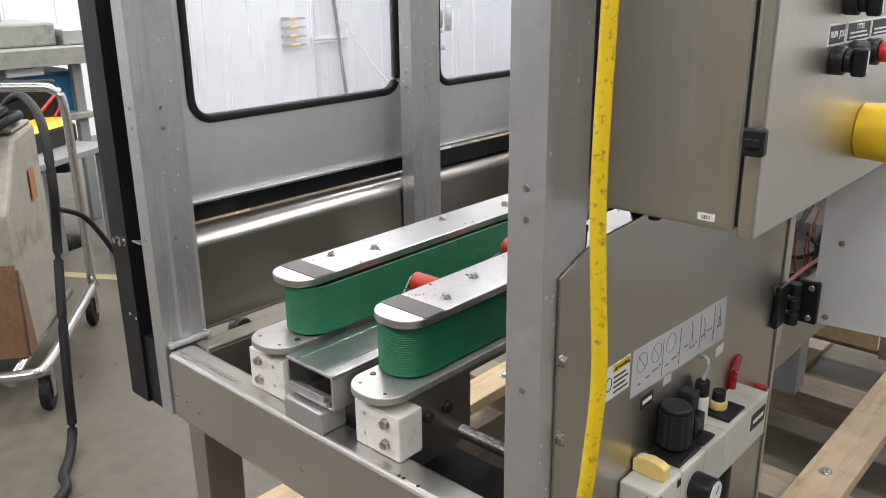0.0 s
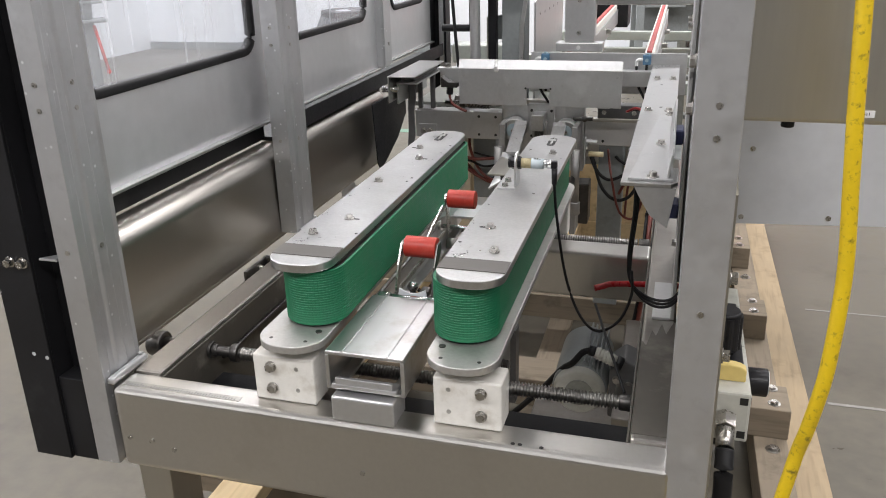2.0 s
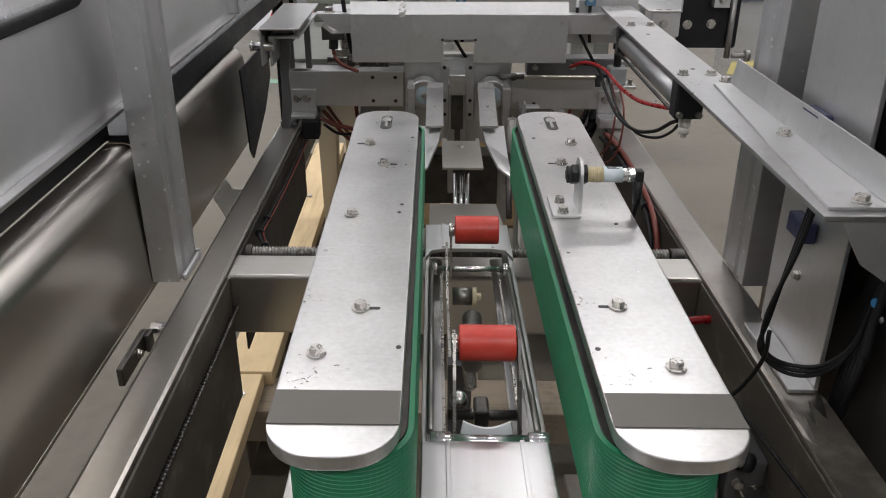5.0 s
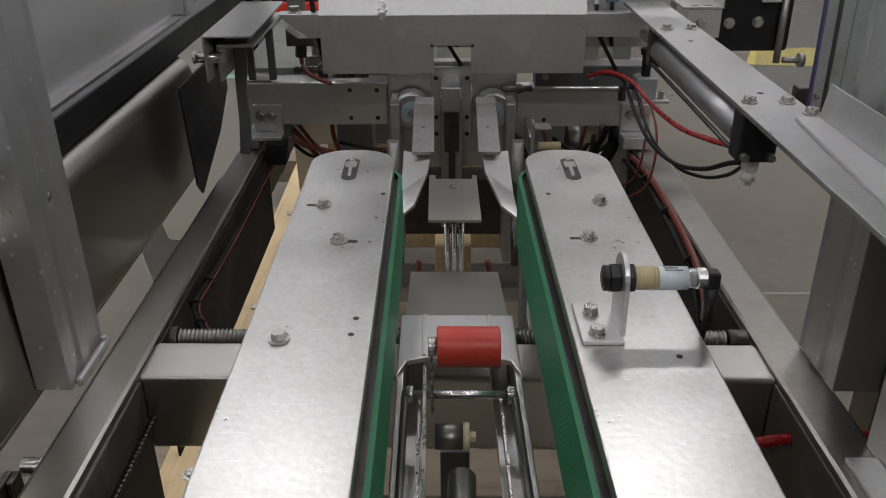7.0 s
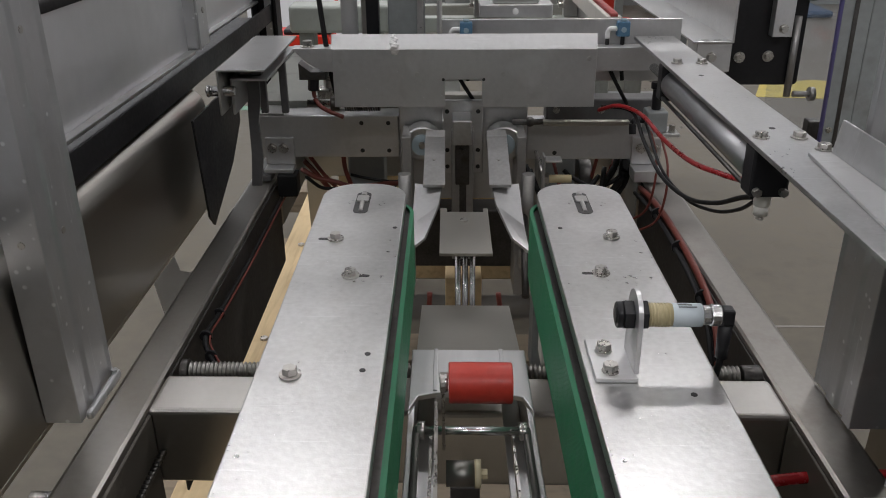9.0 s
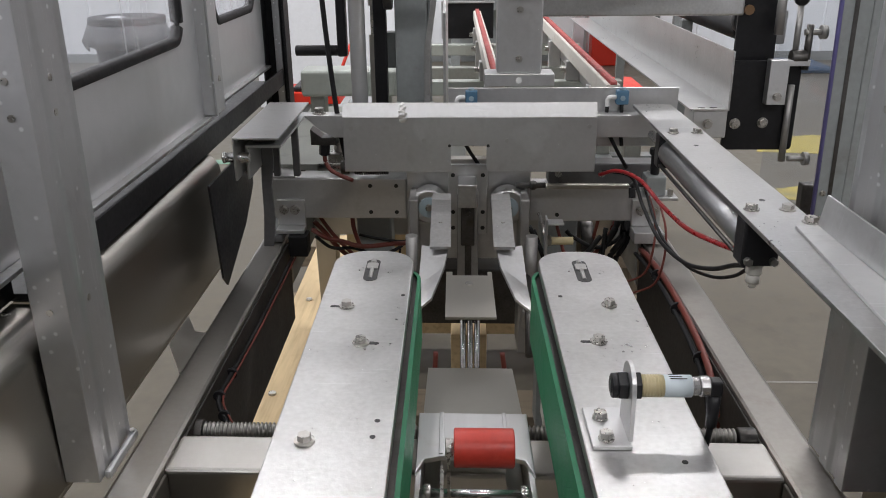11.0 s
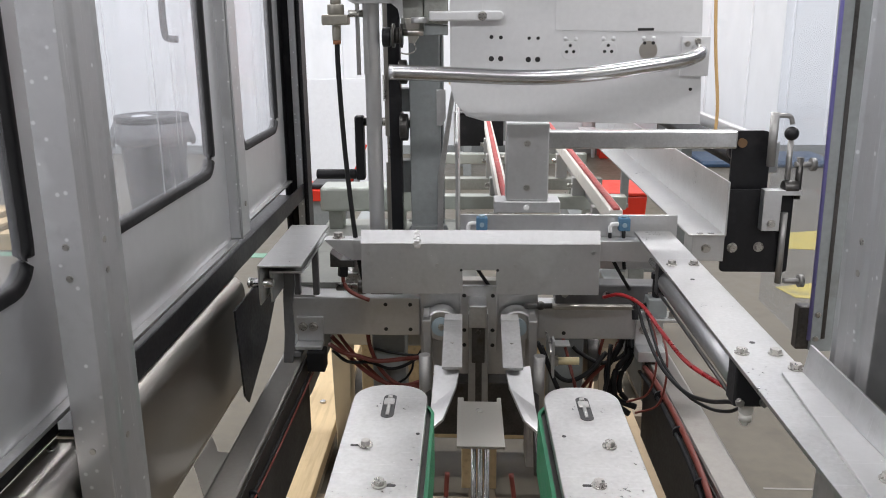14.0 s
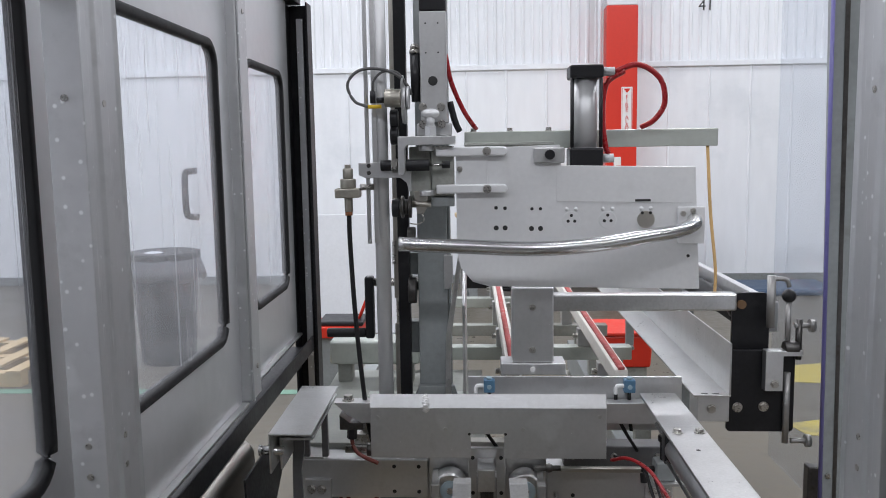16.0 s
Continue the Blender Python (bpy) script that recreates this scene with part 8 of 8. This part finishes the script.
flat_part("cabinet", Shape().prism([(0.10, 0.16), (0.62, 0.16), (0.62, 0.95), (0.34, 0.94), (0.12, 0.70)], "y", 0.07, 0.46, 0.015), RUSTY, ct, "rusty beige cabinet")
flat_part("lid", Shape().box(0.36, 0.61, 0.08, 0.45, 0.951, 0.965, 0.006), RUSTY, ct)
flat_part("rusted_front", Shape().prism([(0.095, 0.165), (0.0995, 0.165), (0.1105, 0.52), (0.106, 0.52)], "y", 0.075, 0.455, 0.001), RUSTED, ct, "rusted lower front panel")
flat_part("rusted_corner", Shape().prism([(0.102, 0.162), (0.19, 0.162), (0.17, 0.30), (0.15, 0.42), (0.118, 0.50), (0.112, 0.50)], "y", 0.0655, 0.0695, 0.0005), RUSTED, ct, "rust blooming along the corner")
flat_part("handrail", Shape().hose([(0.86, 0.0, 0.17), (0.86, 0.0, 0.6), (0.86, 0.005, 0.98), (0.86, 0.04, 1.045), (0.86, 0.12, 1.06), (0.86, 0.45, 1.06), (0.86, 0.53, 1.04), (0.86, 0.56, 0.97), (0.86, 0.56, 0.17)], 0.019, 12, 8), CHROME, ct, "bent chromed handrail")
flat_part("base_tube", Shape().hose([(0.86, -0.01, 0.17), (0.40, -0.015, 0.17), (0.0, -0.01, 0.17), (-0.07, 0.04, 0.17), (-0.08, 0.28, 0.17), (-0.07, 0.52, 0.17), (0.0, 0.57, 0.17), (0.86, 0.57, 0.17)], 0.021, 12, 6), CHROME, ct)
for y in (0.10, 0.46):
    flat_part("bearer_tube", Shape().cyl((-0.06, y, 0.14), (0.86, y, 0.14), 0.017), CHROME, ct)
for x, y in ((0.0, 0.0), (0.0, 0.55), (0.79, 0.0), (0.79, 0.55)):
    w = flat_part("castor", Shape().cyl((x, y - 0.018, 0.062), (x, y + 0.018, 0.062), 0.062, seg=24, bevel=0.008), RUBBER, ct)
    flat_part("castor_fork", Shape().box(x - 0.02, x + 0.02, y - 0.026, y - 0.02, 0.05, 0.155, 0.002).box(x - 0.02, x + 0.02, y + 0.02, y + 0.026, 0.05, 0.155, 0.002), BOLT, w)
flat_part("warning_label", Shape().box(0.42, 0.49, 0.0622, 0.0638, 0.68, 0.80, 0), OMARK, ct)
for i in range(4):
    flat_part("cable_coil", Shape().hose([(0.60, 0.16 + 0.07 * i, 0.985), (0.48, 0.08 + 0.05 * i, 1.0 + 0.02 * i), (0.30, 0.10 + 0.03 * i, 0.99 + 0.015 * i), (0.16, 0.22 + 0.05 * i, 0.90), (0.05, 0.34, 0.80)], 0.017, 9, 8), RUBBER, ct)
CABLE_DROP = [(-2.52, 0.5, 1.02), (-2.34, 0.47, 1.07), (-2.16, 0.45, 1.085), (-1.92, 0.40, 1.02), (-1.81, 0.36, 0.835), (-1.80, 0.34, 0.64), (-1.70, 0.28, 0.42), (-1.625, 0.235, 0.22), (-1.585, 0.21, 0.07), (-1.52, 0.165, 0.018), (-1.42, 0.10, 0.017), (-1.306, 0.039, 0.017), (-1.1, -0.3, 0.017)]
solo("floor_cable", Shape().hose(CABLE_DROP, 0.016, 9, 8), RUBBER, "thick grey cable falling from the cart to the floor", "cable", skew=False)
solo("power_lead", Shape().hose([(-2.0, 0.44, 0.70), (-2.1, 0.482, 0.677), (-2.2, 0.613, 0.597), (-2.3, 0.733, 0.441), (-2.42, 0.85, 0.25), (-2.7, 1.0, 0.02), (-3.17, 1.19, 0.012), (-3.46, 1.634, 0.012), (-3.5, 2.3, 0.012)], 0.011, 8, 8), RUBBER, "black power lead across the floor", "cable", skew=False)

bx = standing("cardboard_box", pose(-3.60, 1.98, 0, 0, 0, 32), "open brown cardboard box with raised flaps", "box")
for nm, s in (("side", Shape().box(-0.2, 0.2, -0.2, -0.195, 0, 0.36, 0.001)), ("side", Shape().box(-0.2, 0.2, 0.195, 0.2, 0, 0.36, 0.001)),
              ("side", Shape().box(-0.2, -0.195, -0.1945, 0.1945, 0, 0.36, 0.001)), ("side", Shape().box(0.195, 0.2, -0.1945, 0.1945, 0, 0.36, 0.001)), ("bottom", Shape().box(-0.1945, 0.1945, -0.1945, 0.1945, 0, 0.006, 0))):
    flat_part(nm, s, CARD, bx)
flat_part("flap", Shape().prism([(0.2, 0.36), (0.26, 0.48), (0.265, 0.477), (0.205, 0.357)], "x", -0.19, 0.19), CARD, bx)
flat_part("flap", Shape().prism([(0.2, 0.36), (0.31, 0.40), (0.312, 0.395), (0.2, 0.354)], "y", -0.19, 0.19), CARD, bx)
flat_part("flap", Shape().prism([(-0.2, 0.36), (-0.33, 0.39), (-0.332, 0.386), (-0.2, 0.355)], "x", -0.19, 0.19), CARD, bx)
flat_part("parcel_tape", Shape().box(0.2002, 0.2008, -0.03, 0.03, 0.0, 0.10, 0), CREAM, bx)


def pallet(name, ox, oy, n, label):
    p = thing(name, (ox, oy, 0), label, "pallet", "wooden pallets")
    for k in range(n):
        z = 0.14 * k
        for j in range(3):
            part("bearer", Shape().box(ox - 0.6, ox + 0.6, oy - 0.5 + 0.45 * j, oy - 0.41 + 0.45 * j, z, z + 0.10, 0.003), PINE, p)
        for j in range(6):
            part("deck_board", Shape().box(ox - 0.6 + 0.22 * j, ox - 0.5 + 0.22 * j, oy - 0.52, oy + 0.52, z + 0.1005, z + 0.12, 0.002), PINE, p)
    return p


pile = thing("lumber_pile", (-4.6, 2.9, 0), "crossed pile of rough pale pine timbers on the floor", "timber")
random.seed(21)
for k in range(4):
    for j in range(5):
        off = random.uniform(-0.05, 0.05)
        if k % 2:
            part("timber", Shape().box(-5.3 + 0.34 * j + off, -5.16 + 0.34 * j + off, 2.35 + off, 3.5 + off, 0.095 * k, 0.095 * k + 0.0945, 0.004), PINE, pile)
        elif j < 4:
            part("timber", Shape().box(-5.35 + off, -3.85 + off, 2.38 + 0.3 * j, 2.52 + 0.3 * j, 0.095 * k, 0.095 * k + 0.0945, 0.004), PINE, pile)
pallet("wood_pallet", -3.75, 5.75, 1, "single pale pine pallet lying on the floor")
tt = standing("tool_tote", pose(-3.52, 0.98, 0.651, 0, 0, 125), "black tool tote with a yellow lid on the trestle", "tool box")
flat_part("body", Shape().box(-0.20, 0.20, -0.11, 0.11, 0, 0.10, 0.015), PLASTIC, tt)
flat_part("lid", Shape().prism([(-0.11, 0.1005), (0.11, 0.1005), (0.07, 0.13), (-0.07, 0.13)], "x", -0.19, 0.19, 0.004), YPLASTIC, tt, "yellow lid")
flat_part("cord", Shape().hose([(0.17, 0.0, 0.12), (0.2, -0.05, 0.22), (0.08, -0.1, 0.27), (-0.08, -0.1, 0.20)], 0.007, 8, 8), REDPAINT, tt)
wb = thing("work_bench", (-4.7, 1.4, 0), "grey steel work bench with slotted uprights and a shelf", "bench")
part("top", Shape().box(-5.3, -4.15, 0.5, 1.96, 1.06, 1.10, 0.006), GREYBOX, wb)
part("front_beam", Shape().prism(rounded(0.5, 1.96, 1.0, 1.10, [0, 0.045, 0.045, 0], 5), "x", -4.15, -4.10, 0.003), GREYBOX, wb)
part("beam_hole", Shape().cyl((-4.0998, 1.90, 1.05), (-4.0992, 1.90, 1.05), 0.022, seg=20), INK, wb)
for x in (-5.2, -4.25):
    for y in (0.6, 1.10, 1.52):
        part("leg", Shape().box(x, x + 0.06, y, y + 0.06, 0, 1.06, 0.004), GREY_P, wb)
part("shelf", Shape().box(-5.25, -4.15, 0.55, 1.60, 0.66, 0.70, 0.006), GREYBOX, wb)
for i, y in enumerate((0.70, 0.95, 1.18, 1.38)):
    bn = thing("storage_bin", (-4.45, y, 0.7005), "blue plastic storage bin on the bench shelf", "bin", "blue bins")
    part("tub", Shape().prism([(y, 0.7005), (y + 0.19, 0.7005), (y + 0.20, 0.93), (y - 0.01, 0.93)], "x", -4.7, -4.3, 0.006), BLUE, bn)
    part("rim", Shape().box(-4.71, -4.29, y - 0.018, y + 0.208, 0.9305, 0.945, 0.003), BLUE, bn)
mp_ = thing("machine_part", (-4.6, 1.4, 1.1), "pale grey machined part lying on the work bench", "machine part")
part("slab", Shape().box(-4.95, -4.25, 1.52, 1.86, 1.1005, 1.20, 0.012), ALU_D, mp_)
part("block", Shape().box(-4.9, -4.3, 0.95, 1.50, 1.1005, 1.24, 0.015), GREYBOX, mp_)
part("lug", Shape().cyl((-4.6, 1.25, 1.24), (-4.6, 1.25, 1.30), 0.05, bevel=0.006), GREYBOX, mp_)
rr_ = thing("test_box", (-4.3, 1.2, 0.7), "small white instrument box with a blue label", "instrument")
part("case", Shape().box(-4.285, -4.16, 1.12, 1.34, 0.9455, 1.055, 0.01), WHITE, rr_)
part("blue_label", Shape().box(-4.1595, -4.1585, 1.17, 1.30, 0.99, 1.04, 0), BLUE, rr_)
ch_ = standing("swivel_chair", pose(-3.75, 0.98, 0, 0, 0, 60), "black swivel chair with a rounded back", "chair")
flat_part("backrest", Shape().box(-0.22, 0.22, -0.03, 0.03, 0.62, 0.98, 0.03), PLASTIC, ch_)
flat_part("seat", Shape().box(-0.23, 0.23, 0.0305, 0.45, 0.45, 0.53, 0.03), PLASTIC, ch_)
flat_part("stem", Shape().cyl((0, 0.22, 0.06), (0, 0.22, 0.45), 0.03), BOLT, ch_)
flat_part("foot", Shape().cyl((0, 0.22, 0.0), (0, 0.22, 0.0595), 0.25, 0.05), PLASTIC, ch_)
tbn = thing("waste_bin", (-2.37, 5.98, 0), "grey plastic waste bin with a bag folded over its rim", "bin")
part("body", Shape().cyl((-2.37, 5.98, 0), (-2.37, 5.98, 0.80), 0.20, 0.25, 28, 0.01), PLASTIC, tbn)
part("rim", Shape().cyl((-2.37, 5.98, 0.80), (-2.37, 5.98, 0.85), 0.27, seg=28, bevel=0.01), BLACK, tbn)
random.seed(31)
bag = Shape()
rings3 = []
for k in range(28):
    a = 2 * math.pi * k / 28
    j = random.uniform(-0.012, 0.012)
    rings3.append([bag.bm.verts.new((-2.37 + r_ * math.cos(a), 5.98 + r_ * math.sin(a), z_)) for r_, z_ in ((0.225, 0.80), (0.242 + j * 0.3, 0.826), (0.268 + j, 0.80), (0.298 + j, 0.72 + j), (0.315 + j * 1.5, 0.655 + 2.2 * j), (0.308 + j * 1.5, 0.655 + 2.2 * j), (0.262 + j, 0.79))])
for k in range(28):
    for q in range(6):
        bag.bm.faces.new((rings3[k][q], rings3[(k + 1) % 28][q], rings3[(k + 1) % 28][q + 1], rings3[k][q + 1])).smooth = True
part("bag", bag, mat("grey_bin_bag", (0.075, 0.078, 0.085), 0.4, 0, 0.2, 8, 30, 0.004), tbn, "dark grey bin bag folded over the rim")
part("waste", Shape().ball((-2.42, 5.90, 0.80), 0.14, (1.0, 0.9, 0.42)).ball((-2.30, 5.95, 0.79), 0.10, (1.2, 0.9, 0.4)), mat("white_film_waste", (0.75, 0.77, 0.80), 0.5, 0, 0.1, 8, 30, 0.01), tbn, "crumpled white film waste")
# pedestal grinder and wall fittings seen through the guard windows
fs = standing("pedestal_grinder", pose(-4.12, 4.55, 0, 0, 0, 45), "grey bench grinder on a steel pedestal with a red lever", "grinder")
flat_part("base", Shape().box(-0.2, 0.2, -0.2, 0.2, 0, 0.02, 0.006), GREY_P, fs)
flat_part("column", Shape().box(-0.055, 0.055, -0.045, 0.045, 0.0205, 0.88, 0.008), GREY_P, fs)
flat_part("tray", Shape().box(-0.15, 0.15, -0.11, 0.11, 0.8805, 0.905, 0.006), GREY_P, fs)
flat_part("neck", Shape().cyl((0, 0, 0.9055), (0, 0, 1.02), 0.055, 0.065), GREY_P, fs)
flat_part("top_plate", Shape().box(-0.13, 0.13, -0.09, 0.09, 1.0205, 1.04, 0.005), GREY_P, fs)
flat_part("motor", Shape().cyl((-0.13, 0, 1.13), (0.13, 0, 1.13), 0.075, seg=28, bevel=0.01).box(-0.06, 0.06, -0.06, 0.06, 1.0405, 1.09, 0.005), DARKSTEEL, fs)
for sx in (-1, 1):
    flat_part("wheel_guard", Shape().cyl((sx * 0.15, 0, 1.13), (sx * 0.205, 0, 1.13), 0.10, seg=28, bevel=0.008), GREY_P, fs)
    flat_part("tool_rest", Shape().box(min(sx * 0.15, sx * 0.20), max(sx * 0.15, sx * 0.20), -0.15, -0.10, 1.09, 1.10, 0.002), BOLT, fs)
flat_part("red_lever", Shape().cyl((0.05, -0.05, 0.86), (0.10, -0.09, 0.52), 0.012).ball((0.10, -0.09, 0.51), 0.018), REDPAINT, fs)
solo("air_line", Shape().hose([(-6.98, 6.05, 1.0), (-6.8, 6.05, 0.80), (-6.2, 5.9, 0.42), (-5.5, 5.6, 0.30), (-4.7, 5.0, 0.55), (-4.22, 4.66, 0.88)], 0.011, 8, 8), LABELG, "thin grey line hanging between wall and grinder", "hose", skew=False)
wf = standing("wall_duct", pose(-7.18, 5.96, 0), "white wall duct with a pegged rail beside it", "wall fitting")
flat_part("duct", Shape().box(0, 0.10, -0.2, 0.2, 0.03, 3.2, 0.01), WHITE, wf)
rl_ = flat_part("rail", Shape().box(0.1005, 0.14, -0.36, 0.24, 0.73, 0.79, 0.004), WHITE, wf, "white slotted rail")
for i in range(9):
    flat_part("rail_slot", Shape().box(0.1402, 0.1408, -0.34 + 0.064 * i, -0.305 + 0.064 * i, 0.752, 0.768, 0), INK, rl_)
flat_part("black_hose", Shape().hose([(0.20, -0.02, 3.0), (0.18, -0.06, 1.6), (0.19, 0.0, 0.9), (0.19, 0.05, 0.4), (0.20, 0.09, 0.05)], 0.022, 8, 8), RUBBER, wf)
for i in range(4):
    z = 0.72 + 0.10 * i
    cp = standing("air_coupling", pose(-7.2, 5.30, z), "brass and yellow air coupling on the white wall", "coupling", "wall couplings")
    flat_part("nipple", Shape().cyl((0.012, 0, 0), (0.09, 0, 0), 0.022, seg=12).cyl((0.07, -0.03, 0), (0.07, 0.05, 0), 0.02, seg=12), BOLT, cp)
    flat_part("yellow_collar", Shape().cyl((0.07, 0.0505, 0), (0.07, 0.16, 0), 0.02, seg=12), YPLASTIC, cp)
    flat_part("tip", Shape().cyl((0.07, 0.1605, 0), (0.07, 0.28, 0), 0.014, seg=12), BOLT, cp)
# wooden work table by the end wall
wt = standing("work_table", pose(-0.31, 8.05, 0, 0, 0, 10), "work table with a thick pale wooden top on grey legs", "table")
flat_part("top", Shape().box(0, 2.45, 0, 0.7, 0.86, 0.905, 0.006), PINE, wt, "pale laminated wooden top")
for x in (0.06, 2.28):
    for y in (0.04, 0.60):
        flat_part("leg", Shape().box(x, x + 0.08, y, y + 0.05, 0, 0.8595, 0.004), GREY_P, wt)
    flat_part("foot_rail", Shape().box(x + 0.01, x + 0.07, 0.0905, 0.5995, 0.12, 0.17, 0.004), GREY_P, wt)
flat_part("back_panel", Shape().box(0.1405, 0.75, 0.35, 0.37, 0.30, 0.8595, 0.003), GREY_P, wt)
flat_part("drawer_box", Shape().box(0.1405, 0.55, 0.05, 0.34, 0.68, 0.8595, 0.005), GREY_P, wt)
sb = standing("speaker_box", pose(1.74, 8.72, 0.906, 0, 0, 10), "black plastic box on the work table", "box")
flat_part("case", Shape().box(-0.02, 0.17, -0.08, 0.08, 0, 0.17, 0.006), PLASTIC, sb)
flat_part("side_case", Shape().box(-0.09, -0.0205, -0.06, 0.06, 0, 0.15, 0.006), PLASTIC, sb)
flat_part("lead", Shape().hose([(-0.05, -0.05, 0.15), (-0.08, -0.1, 0.22), (-0.02, -0.1, 0.24), (0.0, -0.12, 0.1), (0.02, -0.36, 0.02), (0.05, -0.47, -0.15), (-0.02, -0.48, -0.25), (-0.06, -0.47, -0.05)], 0.006, 6, 6), RUBBER, sb)
solo("machine_clutter", Shape().cyl((1.50, 8.62, 0.95), (1.66, 8.62, 0.95), 0.04, bevel=0.006).box(1.48, 1.68, 8.58, 8.66, 0.905, 0.915, 0.003), BOLT, "small bright metal fixture on the work table", "fixture", skew=False)
oc = standing("office_chair", pose(0.28, 9.0, 0, 0, 0, 10), "black office chair back behind the work table", "chair")
flat_part("backrest", Shape().box(-0.22, 0.22, -0.03, 0.03, 0.62, 1.08, 0.03), PLASTIC, oc)
flat_part("seat", Shape().box(-0.23, 0.23, 0.0305, 0.45, 0.45, 0.53, 0.03), PLASTIC, oc)
flat_part("stem", Shape().cyl((0, 0.22, 0.06), (0, 0.22, 0.45), 0.03), BOLT, oc)
flat_part("foot", Shape().cyl((0, 0.22, 0.0), (0, 0.22, 0.0595), 0.25, 0.05), PLASTIC, oc)
solo("blue_floor_mat", Shape().box(2.2, 3.6, 8.6, 9.3, 0.0, 0.07, 0.03), mat("blue_tarpaulin", (0.035, 0.07, 0.13), 0.5, 0, 0.2, 3, 20), "folded dark blue tarpaulin by the end wall", "tarpaulin", skew=False)
solo("black_hose_floor", Shape().hose([(1.75, 3.4, 0.014), (1.6, 2.9, 0.014), (1.75, 2.4, 0.014), (2.1, 2.0, 0.014), (2.6, 1.5, 0.014)], 0.014, 8, 8), RUBBER, "black hose lying on the concrete floor", "hose")
tr = standing("trestle", pose(-3.36, 1.28, 0, 0, 0, 30), "dark grey steel trestle table standing on the floor", "trestle")
for x, y in ((-0.05, -0.05), (-0.05, -0.75), (-0.40, -0.05), (-0.40, -0.75)):
    flat_part("leg", Shape().prism([(x, y), (x + 0.05, y), (x + 0.05, y + 0.05), (x + 0.044, y + 0.05), (x + 0.044, y + 0.006), (x, y + 0.006)], "z", 0, 0.6195, 0), GREY_P, tr)
flat_part("top", Shape().box(-0.42, 0.02, -0.77, 0.02, 0.62, 0.65, 0.003), GREY_P, tr)
